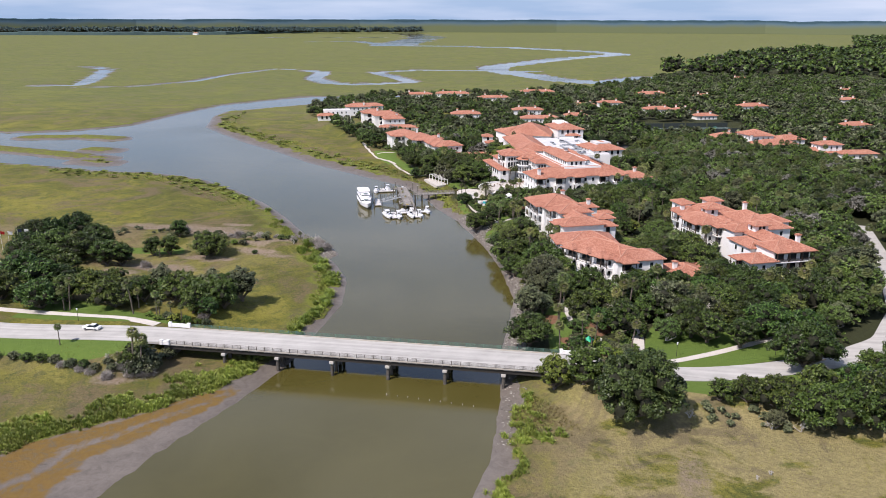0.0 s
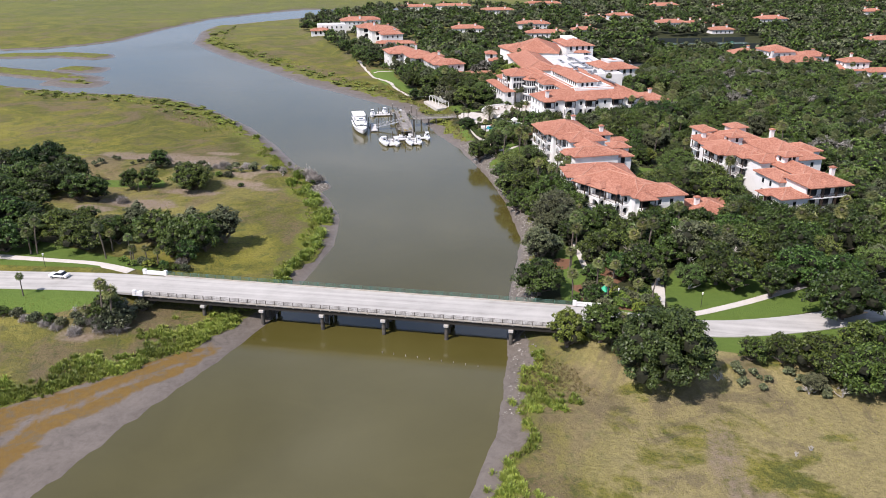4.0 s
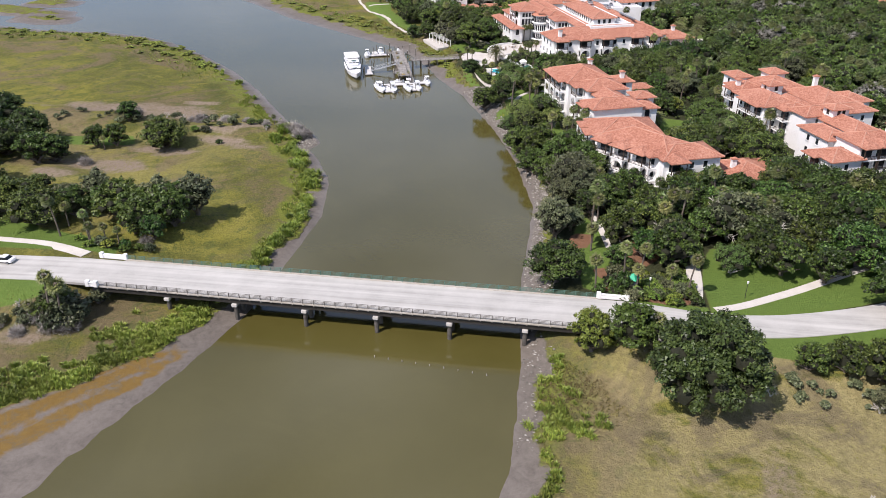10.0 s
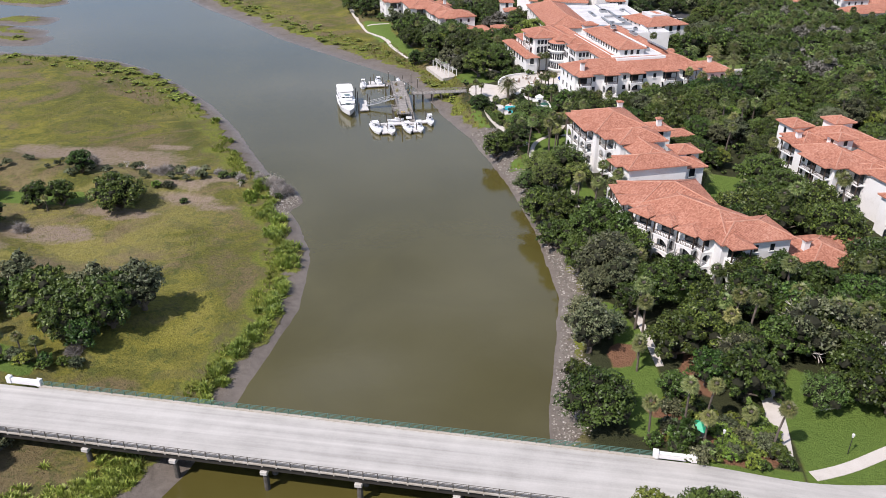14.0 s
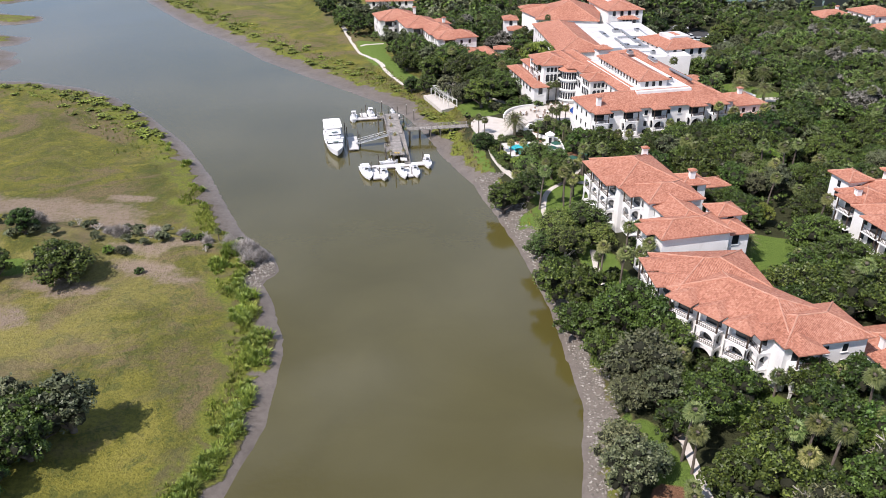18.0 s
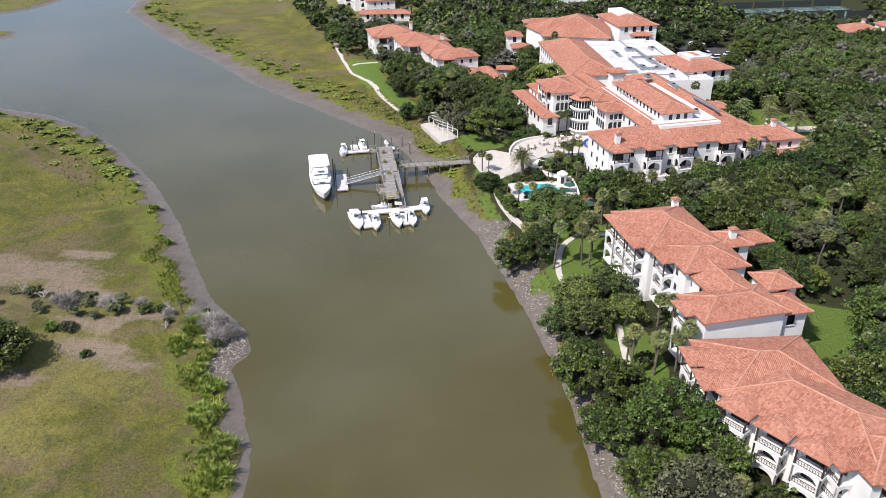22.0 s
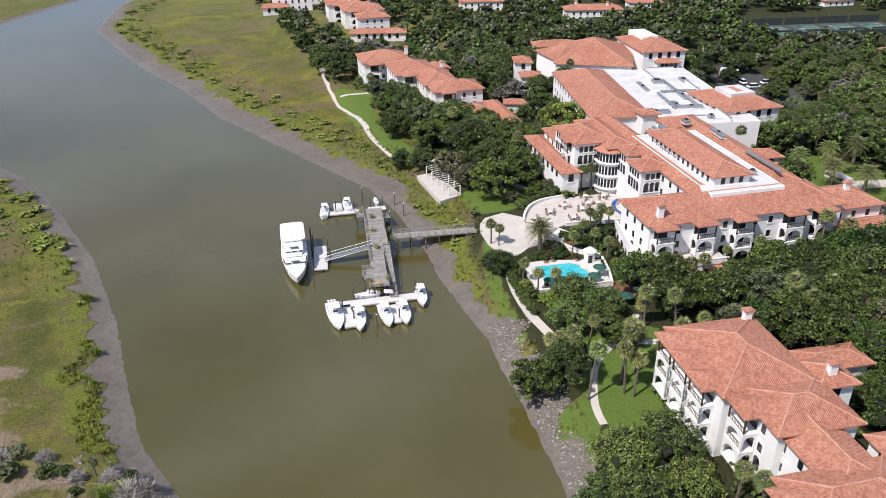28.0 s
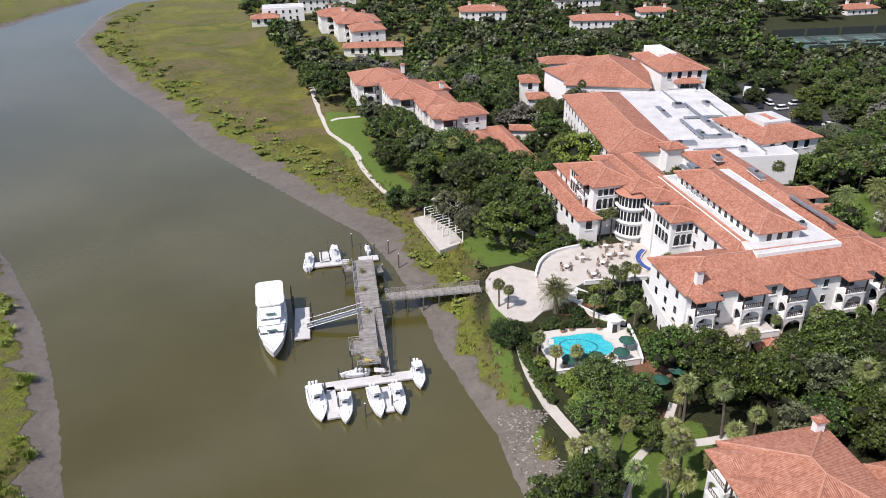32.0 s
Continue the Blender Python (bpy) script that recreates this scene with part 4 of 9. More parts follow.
def side_pose(x, y, z, w, d, rz, side, along):
    """Where a point of a wall lies and how it faces: its outer side is local -y."""
    turn = {"S": 0, "E": 90, "N": 180, "W": 270}[side]
    out = (d if side in "SN" else w) / 2
    return pose(x, y, z, 0, 0, rz) @ pose(0, 0, 0, 0, 0, turn) @ pose(along, -out, 0)


def add_chimney(parent, x, y, z0, z1, rz):
    z1 -= 1.0
    c = part("chimney", boxes((0, 0, (z1 - z0) / 2, 1.3, 1.0, z1 - z0), (0, 0, z1 - z0 - 0.05, 1.6, 1.3, 0.25), bevel=0.03), M_STUCCO, parent, "white stuccoed chimney with a tiled cap", m=pose(x, y, z0, 0, 0, rz))
    bm, _ = hip_mesh(1.8, 1.5, 0.5)
    part("chimney_cap", bm, M_TILE, c, m=pose(0, 0, z1 - z0 + 0.3))


BAY_ME = {}


def bay_meshes(w, deep, fh):
    key = (w, deep, fh)
    if key not in BAY_ME:
        n = int(w / 0.4)
        rail = boxes((0, 0, 0.95, w - 0.3, 0.08, 0.08), (0, 0, 0.15, w - 0.3, 0.05, 0.05), *[(-w / 2 + 0.3 + j * (w - 0.6) / (n - 1), 0, 0.52, 0.06, 0.05, 0.85) for j in range(n)])
        BAY_ME[key] = {"slab": plain_box("slab", w + 0.1, deep + 0.1, 0.3, M_STUCCO, 0.03), "rail": to_mesh(rail, "balcony_rail", M_DARKWOOD), "post": plain_box("post", 0.22, 0.22, fh, M_DARKWOOD, cz=fh / 2),
                       "beam": plain_box("beam", w, 0.25, 0.35, M_DARKWOOD), "front": to_mesh(arch_panel(w, fh - 0.3, 0.28), "arch", M_STUCCO), "side": to_mesh(arch_panel(deep, fh - 0.3, 0.28), "arch", M_STUCCO),
                       "door": plain_box("balcony_door", w * 0.72, 0.06, 2.3, M_GLASS, cz=1.15)}
    return BAY_ME[key]


def add_bay(parent, m, w=4.2, deep=2.4, storeys=3, fh=3.3, roofed=True, solid=True):
    """A projecting bay of galleries: arched below, timber posts on top, real depth behind its rails."""
    k_ = bay_meshes(w, deep, fh)
    bay = part("gallery", k_["slab"], None, parent, "white projecting gallery bay", m=m @ pose(0, -deep / 2, storeys * fh - 0.1))
    up = -(storeys * fh - 0.1)
    for k in range(storeys):
        z = up + k * fh
        part("slab", k_["slab"], None, bay, m=pose(0, 0, z))
        part("balcony_door", k_["door"], None, bay, "dark glazed doors in the shade", m=pose(0, deep / 2 - 0.06, z + 0.15))
        top = k == storeys - 1
        if top or not solid:
            for sx in (-1, 1):
                part("post", k_["post"], None, bay, "dark timber post", m=pose(sx * (w / 2 - 0.12), -deep / 2 + 0.12, z))
            part("rail", k_["rail"], None, bay, "dark stained balcony rail", m=pose(0, -deep / 2 + 0.1, z + 0.15))
        else:
            part("arch", k_["front"], None, bay, m=pose(0, -deep / 2, z + 0.15))
            for sx in (-1, 1):
                part("arch", k_["side"], None, bay, m=pose(sx * (w / 2 - 0.14) + 0.14, 0, z + 0.15, 0, 0, 90))
            if k:
                part("rail", k_["rail"], None, bay, "dark stained balcony rail", m=pose(0, -deep / 2 + 0.35, z + 0.15))
    part("beam", k_["beam"], None, bay, "dark timber beam", m=pose(0, -deep / 2 + 0.12, -0.3))
    if roofed:
        bm, _ = hip_mesh(w + 1.2, deep + 8.0, 0.36, "+")
        part("gallery_roof", bm, M_TILE, bay, "tiled roof over the gallery", m=pose(0, -0.7 + 4.0, 0.22))
    return bay


def add_block(parent, x, y, w, d, rz, z0, eave, pitch=0.36, over=0.7, roof=True, gable="", sides="SWEN", storeys=3, bay=3.6, floor_h=3.3, skip=(), bays=(), flat=False, bay_deep=2.4, bay_storeys=3, bay_roof=True, bay_solid=True):
    """One mass of a house: walls, a tiled roof over them and rows of windows on the sides named."""
    wall = part("wall", boxes((0, 0, (eave - z0) / 2, w, d, eave - z0), bevel=0.04), M_STUCCO, parent, m=pose(x, y, z0, 0, 0, rz))
    if roof:
        add_roof(parent, x, y, eave + 0.05, w + 2 * over, d + 2 * over, rz, pitch, gable)
    if flat:
        part("flat_roof", boxes((0, 0, 0, w - 0.7, d - 0.7, 0.2)), M_FLATROOF, wall, "pale coated flat roof", m=pose(0, 0, eave - z0 + 0.05))
        for sx, sy, lx, ly in ((0, 1, w, 0.3), (0, -1, w, 0.3), (1, 0, 0.3, d - 0.6), (-1, 0, 0.3, d - 0.6)):
            part("parapet", boxes((sx * (w / 2 - 0.15), sy * (d / 2 - 0.15), 0.12, lx, ly, 0.26)), M_STUCCO, wall, m=pose(0, 0, eave - z0))
    for side, along in bays:
        add_bay(parent, side_pose(x, y, eave - 3.3 * bay_storeys, w, d, rz, side, along), 4.2, bay_deep, bay_storeys, roofed=bay_roof, solid=bay_solid)
    for side in sides:
        run = w if side in "SN" else d
        n = max(1, int((run - 1.5) / bay))
        for s in range(storeys):
            z = eave - floor_h * (s + 1) + (0.75 if floor_h > 2.6 else 0.2)
            if z < z0 - 0.4:
                continue
            for k in range(n):
                along = (k - (n - 1) / 2) * bay
                if any(b == side and abs(a - along) < 2.9 for b, a in bays):
                    continue
                low = s == storeys - 1
                arched = low and floor_h > 2.6
                add_window(parent, side_pose(x, y, z, w, d, rz, side, along), 1.5 if arched else 1.05, 1.7 if arched else 1.55, arched)
    return wall


WHITE_HOUSE = "white stuccoed three-storey house with terracotta tiled hip roofs"
FOOTPRINTS = []


def house(name, blocks, label=WHITE_HOUSE, chimneys=(), **tags):
    x0, y0 = blocks[0][0], blocks[0][1]
    h = thing(name, x0, y0, 0, 0, label=label, category="house", **tags)
    for b in blocks:
        x, y, w, d, rz, z0, eave, *rest = b
        FOOTPRINTS.append((x, y, w, d, rz))
        add_block(h, x - x0, y - y0, w, d, rz, z0, eave, **(rest[0] if rest else {}))
    for x, y, a, b in chimneys:
        add_chimney(h, x - x0, y - y0, a, b, blocks[0][4])
    return h
LOW = {"storeys": 1, "sides": "SW"}
NOWIN = {"storeys": 0}
def plot(ox, oy, rz):
    """Blocks given along the two axes of a turned plan: a to the right, b to the back."""
    c, q = math.cos(radians(rz)), math.sin(radians(rz))

    def at(a, b):
        return ox + a * c - b * q, oy + a * q + b * c

    def block(a0, a1, b0, b1, z0, eave, extra=None):
        return (*at((a0 + a1) / 2, (b0 + b1) / 2), a1 - a0, b1 - b0, rz, z0, eave, extra or {})
    return at, block


_, blk_a = plot(40.3, 106.2, 20)
_, blk_b = plot(41.0, 89.5, 21.7)
_, blk_d = plot(58.0, 57.8, 20)
riverside = house("riverside_wing", [
    blk_a(0.7, 12.8, 0.7, 10.5, 2.5, 15.0, {"sides": "SW", "bays": [("W", -1.2)], "bay_deep": 2.4}), blk_a(-2.4, 12.2, 9.5, 27, 2.5, 15.2, {"sides": "SWN", "bays": [("W", -5.6), ("W", -0.4), ("W", 4.8)], "bay_deep": 2.2}), blk_a(12.7, 18.5, 9.0, 15.0, 2.5, 14.6, LOW), blk_a(20, 31, 20, 25, 2.5, 8.5, NOWIN),
    blk_b(1.6, 16.6, 1.2, 9.6, 2.5, 14.3, {"sides": "W", "bays": [("W", -0.6)], "bay_deep": 1.9}), blk_b(7.6, 15.4, 5.5, 24, 2.5, 14.1, {"sides": "W"}), (56.4, 107.2, 5.4, 5.4, 20, 2.5, 14.4, LOW), (56.5, 101, 6, 6, 20, 2.5, 13.2, LOW),
    (50, 82.4, 17.5, 14.5, 12, 2.5, 12.4, {"sides": "WE", "bays": [("W", -3.4), ("W", 2.6)]}), (55.4, 72.2, 23, 13.6, -41.8, 2.5, 12.5, {"sides": "S", "bays": [("S", -8.0), ("S", -2.2), ("S", 3.6)]}),
    blk_d(0.7, 15.8, 0.7, 10.5, 2.5, 12.5, {"sides": "SW", "bays": [("S", -4.5), ("W", 0)]}), (79.5, 68, 11, 12.5, 20, 2.5, 7.8, {"sides": "S", "storeys": 1}), (86.5, 75, 8, 6, 20, 2.5, 7.0, NOWIN)],
    chimneys=[(41.5, 134.6, 14, 18.4), (51.2, 121.6, 14, 18.2), (76.5, 66.5, 8, 11.8)])
BAL = {"bay_deep": 1.9, "bay_storeys": 3, "bay_solid": False}


at, blk = plot(105.2, 66.1, 22)
TOWER = {"storeys": 1, "sides": "SW", "floor_h": 2.0, "bay": 1.5}
east_house = house("courtyard_house", [
    blk(0.7, 13.5, 0.7, 9.8, 3, 15.5, {"sides": "SE", "bays": [("S", -4.4), ("S", 0), ("S", 4.4)], **BAL}), blk(-7.8, 0.7, -0.8, 7.3, 3, 12.8, {"sides": "SW", "bays": [("W", -2)], **BAL, "bay_storeys": 2}), blk(-1.1, 6, 9.8, 21.3, 3, 14, {"sides": "W"}),
    blk(6, 14, 9.8, 24, 3, 15.0, {"sides": "E"}), blk(2.2, 23.6, 23.7, 31, 3, 15.5, {"sides": "SE"}), blk(-3.6, 6.8, 34, 49, 3, 15.5, {"sides": "SW", "bays": [("W", 4.6), ("W", -0.4), ("S", 6.2)], **BAL}), blk(2.2, 8, 30, 35, 3, 15.2, {"sides": "W", "bays": [("W", 0)], **BAL}),
    blk(-1.6, 6, 49, 57, 3, 15.7, {"sides": "W", "bays": [("W", 0.6)], **BAL}), blk(1.8, 7, 58, 64, 3, 17, {"sides": "SW", "storeys": 2}), blk(5, 19, 46, 60, 3, 15.5, {"sides": "N"}), blk(11.7, 24, 30, 47, 3, 15.5, {"sides": "E"}), blk(22, 30, 33, 42, 3, 15.0, {"sides": "SE"}),
    blk(4.6, 9, 44.5, 48.5, 3, 18, TOWER), blk(7.5, 12.4, 20.4, 24.4, 3, 18, TOWER), blk(12, 17, 55, 60, 3, 18.2, NOWIN)],
    chimneys=[(*at(12.6, 6), 16, 19.4), (*at(20, 45), 16, 20.5), (*at(-1, 52), 16, 19)])
at, blk = plot(35.0, 170.6, 21.7)
LOGGIA = {"storeys": 2, "sides": "SW", "bay": 1.35, "floor_h": 3.2}
hotel = house("hotel", [
    blk(-6.2, 39.4, 0.6, 14.0, 3, 15.5, {"sides": "SW", "pitch": 0.41, "bays": [("S", -20.2), ("S", -11.0), ("S", -2.0), ("S", 10.0), ("S", 17.2)], "bay_deep": 2.6}),
    blk(13.0, 21.8, 9.8, 41.0, 14, 20.7, {"storeys": 1, "sides": "SW", "floor_h": 2.2, "bay": 2.2}),
    blk(8.2, 13.5, 9, 62, 3, 17.3, {"sides": "W", "pitch": 0.44}), blk(26.5, 37.4, 10, 62, 3, 16.2, {"sides": "E"}), blk(3.2, 10.5, 24.2, 31.2, 3, 17.5, LOGGIA), blk(4.6, 10.5, 34.2, 40.4, 3, 17.6, LOGGIA),
    blk(-5.4, 4.6, 44.0, 58, 3, 18.0, {**LOGGIA, "bays": [("W", 3.0)], "bay_deep": 1.4, "bay_storeys": 2}), blk(2, 9, 40, 62, 3, 17.6, {"storeys": 0}), blk(-9.3, -4.8, 41.5, 70, 3, 11.4, {"storeys": 1, "sides": "SW", "bay": 3.4}), blk(-4.8, 2, 58, 68, 3, 14, {"sides": "W"}),
    blk(38, 52, 3, 14, 3, 13.0, {"sides": "S"}), blk(39, 53, -2.5, 3, 3, 9.8, {"storeys": 1, "sides": "S"}),
    (21.0, 263.5, 17, 50, 14, 3, 16.0, {"sides": "W"}), (21.0, 317.5, 27, 31, -2, 3, 15, {"storeys": 0, "pitch": 0.42}), (10.5, 318.0, 16, 17, 28, 3, 14.9, {"storeys": 0}), (42.2, 326.5, 16.4, 25.6, 19, 3, 17.6, {"storeys": 1, "sides": "SE", "pitch": 0.3}), (47.5, 313.5, 8, 4, 14, 3, 14.2, {"storeys": 1, "sides": "S", "bay": 1.6}),
    (62.2, 264.2, 18, 21, 24, 3, 15.0, {"storeys": 1, "sides": "SW"}), (34.0, 239.2, 4.6, 4, 21.7, 3, 17.7, {"storeys": 0}),
    blk(10.2, 28.0, 5.6, 44.5, 14, 18.4, {"roof": False, "storeys": 0, "flat": True}), (45, 272, 30, 60, 14, 3, 13.8, {"roof": False, "storeys": 0, "flat": True}), (56, 292, 14, 26, 14, 3, 9.0, {"roof": False, "storeys": 0, "flat": True}),
    (-6.5, 263, 4.5, 40, 24, 3, 6.6, {"storeys": 0}), (-1.5, 282.5, 16, 4, 4, 3, 6.4, {"storeys": 0}), (-6, 321, 6, 8, 10, 3, 11.4, LOW), (-2, 306.5, 7, 6, 10, 3, 9.6, LOW),
    (66.5, 234, 6, 6, 17, 3, 8.8, LOW), (70.5, 224, 6.5, 6, 17, 3, 8.8, LOW), (6, 351, 18, 8, 14, 3, 11, NOWIN), (20, 354, 10, 6, 14, 3, 11, NOWIN), (44.5, 169, 5, 6, 11, 3, 6.4, LOW)],
    label="large white stuccoed hotel with terracotta roofs and flat white roof decks", chimneys=[(*at(-3.4, 2.2), 15.6, 20.0), (*at(46, 8), 13, 17.6)])
# a curved glazed bay with balconies between the pavilion and the loggias
bx, by = at(3.6, 42.4)
bay = thing("bow_window", bx, by, 3, 0, label="white curved three-storey bow with balconies on the hotel", category="bay")
part("wall", rod(bmesh.new(), (0, 0, 0), (0, 0, 13.6), 3.3, sides=24), M_STUCCO, bay)
part("roof", rod(bmesh.new(), (0, 0, 13.6), (0, 0, 15.2), 4.2, 0.3, 24), M_TILE, bay, "tiled round roof")
for z in (3.6, 7.0, 10.4):
    part("balcony", rod(bmesh.new(), (0, 0, z), (0, 0, z + 0.3), 3.9, sides=24), M_STUCCO, bay, "white curved balcony slab")
    for k in range(11):
        q = radians(165 + k * 15)
        part("window", boxes((0, 0, 1.2, 0.1, 0.6, 2.2)), M_GLASS, bay, "tall dark window", m=pose(3.3 * math.cos(q), 3.3 * math.sin(q), z + 0.4, 0, 0, math.degrees(q)))
deck_panel = thing("roof_panel", 39.6, 331.5, 19.2, 19, label="flat white roof deck let into the tiled roof", category="roof")
part("panel", boxes((0, 0, 0, 6.5, 13, 2.4), bevel=0.05), M_STUCCO, deck_panel)
skylight = thing("roof_panel", 62.2, 264.2, 17.1, 24, label="flat pale roof panel on top of the tiled roof", category="roof")
part("panel", boxes((0, 0, 0, 8.5, 8.5, 2.2), bevel=0.05), M_FLATROOF, skylight)


def roof_plant(x, y, z, w, d, h, rz, label):
    u = thing("roof_unit", x, y, z, rz, label=label, category="ventilation", group="roof units")
    part("casing", boxes((0, 0, h / 2, w, d, h), bevel=0.05), M_STEEL, u)
    part("fan_cowl", rod(bmesh.new(), (0, 0, h), (0, 0, h + 0.25), min(w, d) * 0.35, sides=12), M_BLACK, u, "dark round fan cowl")
    part("base_frame", boxes((0, 0, 0.06, w + 0.2, d + 0.2, 0.12)), M_TRIM, u)


for spec in ((50, 287, 14.0, 2.0, 4.5, 1.0, 14), (47.5, 268.6, 14.0, 1.6, 8, 0.9, 14), (48.7, 257, 14.0, 1.6, 7, 0.9, 104), (44.5, 258.6, 14.0, 1.4, 6, 0.8, 14), (53, 247, 14.0, 1.6, 1.6, 1.3, 14), (56.3, 257.7, 14.0, 1.8, 7, 0.9, 14),
             (37.3, 250, 14.0, 2.4, 9, 1.0, 104), (36, 278, 14.0, 1.5, 10, 0.6, 14), (41, 284, 14.0, 3, 3, 1.2, 14), (37.0, 219, 18.6, 1.5, 8, 1.0, 17), (40, 209, 18.6, 1.4, 5, 1.1, 17), (53, 192, 18.6, 1.4, 1.4, 1.3, 17),
             (43, 228, 18.6, 1.6, 2.6, 1.0, 17), (45.5, 186.8, 18.6, 1.4, 1.4, 1.3, 17), (50, 219, 18.6, 1.2, 6, 0.9, 17), (47, 242, 14.0, 3.4, 1.4, 1.0, 14)):
    roof_plant(*spec, "grey ventilation unit on the hotel's flat roof")
for k, (x, y, w, d, h, rz) in enumerate(((44, 300, 9, 0.4, 1.2, 14), (39, 292, 0.4, 12, 1.0, 14), (52, 279, 0.4, 14, 1.1, 14), (46, 246, 12, 0.4, 0.9, 14), (57, 250, 0.4, 10, 1.0, 14))):
    u = thing("roof_screen_wall", x, y, 14.0, rz, label="low pale wall dividing the flat hotel roof", category="parapet", group="roof screens")
    part("wall", boxes((0, 0, h / 2, w, d, h)), M_STUCCO, u)
    part("coping", boxes((0, 0, h + 0.05, w + 0.15, d + 0.15, 0.1)), M_STEEL, u)
for k, (x, y, z, l, rz) in enumerate(((42, 263, 14.05, 16, 104), (47, 274, 14.05, 12, 14), (50, 262, 14.05, 9, 104), (44.8, 280, 14.05, 14, 104), (37.5, 213, 18.65, 20, 111.7), (35.6, 205, 18.65, 12, 111.7), (57, 200, 18.65, 14, 111.7))):
    u = thing("roof_duct", x, y, z, rz, label="grey metal duct running over the flat roof", category="ventilation", group="roof ducts")
    part("duct", boxes((0, 0, 0.45, l, 0.7, 0.5), bevel=0.04), M_STEEL, u)
    for j in range(int(l / 3)):
        part("bracket", boxes((-l / 2 + 1.5 + 3 * j, 0, 0.1, 0.15, 0.9, 0.2)), M_BLACK, u)
glass = thing("conservatory", 56.5, 171.6, 4.6, 21.7, label="green glazed conservatory against the hotel wall", category="conservatory")
bm, _ = hip_mesh(6.5, 6.0, 0.7)
part("glass_roof", bm, M_GREENGLASS, glass, "sloping green glass roof", m=pose(0, 0, 3.2))
part("glass_wall", boxes((0, 0, 1.5, 6.2, 5.7, 3.0)), M_GREENGLASS, glass)
for k in range(7):
    part("rib", rod(bmesh.new(), (-3.2 + k * 1.07, -3.0, 3.25), (-3.2 * 0.1 + (k - 3) * 0.2, 0, 5.3), 0.05, sides=4), M_TRIM, glass, "white glazing rib")
south_lodge = house("river_lodge", [
    (-60, 316, 18, 16, 24, 2.5, 12, {"sides": "SW", "bays": [("S", -5), ("S", 4)]}), (-46, 301, 15, 18, 24, 2.5, 12.2, {"sides": "SW", "bays": [("S", -3)]}), (-35, 290, 12, 18, 24, 2.5, 11.8, {"sides": "SW", "bays": [("S", 0)]}),
    (-27, 281, 17, 11, 24, 2.5, 11.5, {"sides": "SW", "bays": [("S", -4)]}), (-21, 268, 13, 9, 24, 2.5, 7.5, {"sides": "S", "storeys": 1}), (-38, 309, 8, 8, 24, 2.5, 11, LOW)], chimneys=[(-52, 322, 12, 16.0), (-35, 304, 12, 15)])
house("river_lodge", [(-107, 430, 18, 13, 24, 2.5, 11.5, {"sides": "SW", "bays": [("S", -4)]}), (-93, 414, 20, 15, 24, 2.5, 11.8, {"sides": "SW", "bays": [("S", -5)]}), (-84, 399, 15, 12, 24, 2.5, 11, {"sides": "SW"}), (-77, 381, 26, 7, 12, 2.5, 7, {"sides": "S", "storeys": 1})],
      chimneys=[(-111, 432, 12, 16), (-103, 428, 12, 16), (-90, 417, 12, 16), (-82, 402, 11, 15), (-88, 388, 7, 12)])
house("river_lodge", [(-143, 452, 22, 12, 20, 2.5, 10, {"sides": "SW", "roof": False, "flat": True}), (-132, 478, 20, 13, 20, 2.5, 10.5, {"sides": "SW"}), (-125, 490, 24, 10, 20, 2.5, 10.0, {"sides": "S"}), (-148, 438, 14, 8, 20, 2.5, 7, {"sides": "S", "storeys": 1})],
      chimneys=[(-136, 480, 11, 15), (-126, 476, 11, 15)])
house("park_villa", [(147, 358, 17, 12, 20, 2.8, 9.5, {"sides": "SW"}), (165, 353, 15, 18, 20, 2.8, 12, {"sides": "SW"}), (184, 350, 18, 12, 20, 2.8, 10, {"sides": "SW"}), (171, 331, 26, 13, 20, 2.8, 9.5, {"sides": "SW"}),
                     (193, 313, 24, 12, 17, 2.8, 8, {"sides": "SW"}), (197, 314, 14, 9, 17, 2.8, 12.5, {"sides": "SW", "storeys": 2}), (213, 311, 22, 8, 14, 2.8, 8, {"sides": "S"})], chimneys=[(150, 360, 10, 14), (160, 340, 11, 14), (186, 352, 10, 14), (196, 316, 13, 17)])
for n, (x, y, w, d, rz, e) in enumerate(((-104, 609, 30, 9, 12, 8), (-70, 622, 34, 9, 8, 8), (-25, 591, 30, 9, 14, 8), (-37, 462, 24, 11, 12, 8), (12, 497, 26, 10, 12, 8), (24, 444, 30, 10, 10, 8), (61, 543, 20, 9, 12, 8), (84, 555, 22, 9, 12, 9), (130, 641, 30, 12, 14, 9), (122, 516, 24, 11, 15, 8.5),
                                         (207, 549, 24, 12, 18, 9), (155, 481, 18, 9, 20, 8), (294, 1048, 22, 14, 18, 9), (15, 655, 36, 9, 10, 8), (256, 443, 20, 11, 22, 8), (312, 627, 18, 10, 18, 8), (106, 189, 9, 6, 12, 6.5), (52, 466, 18, 9, 12, 8), (142, 520, 14, 8, 12, 8), (180, 640, 16, 9, 20, 8), (340, 720, 16, 9, 20, 8), (260, 860, 18, 10, 20, 8))):
    house("villa", [(x, y, w, d, rz, 2.5, e, {"sides": "S", "storeys": 2})], "small white villa with a red tiled roof among trees", [(x - w * 0.3, y + 1, e, e + 4.2), (x + w * 0.25, y, e, e + 4.0)] if n != 16 else [], group="villas in the woods")
# ---------------------------------------------------------------- trees
def ico_points(level):
    bm = bmesh.new()
    bmesh.ops.create_icosphere(bm, subdivisions=level, radius=1)
    v = np.array([q.co[:] for q in bm.verts])
    f = [[q.index for q in face.verts] for face in bm.faces]
    bm.free()
    return v, f


ICO1, ICO2 = ico_points(1), ico_points(2)


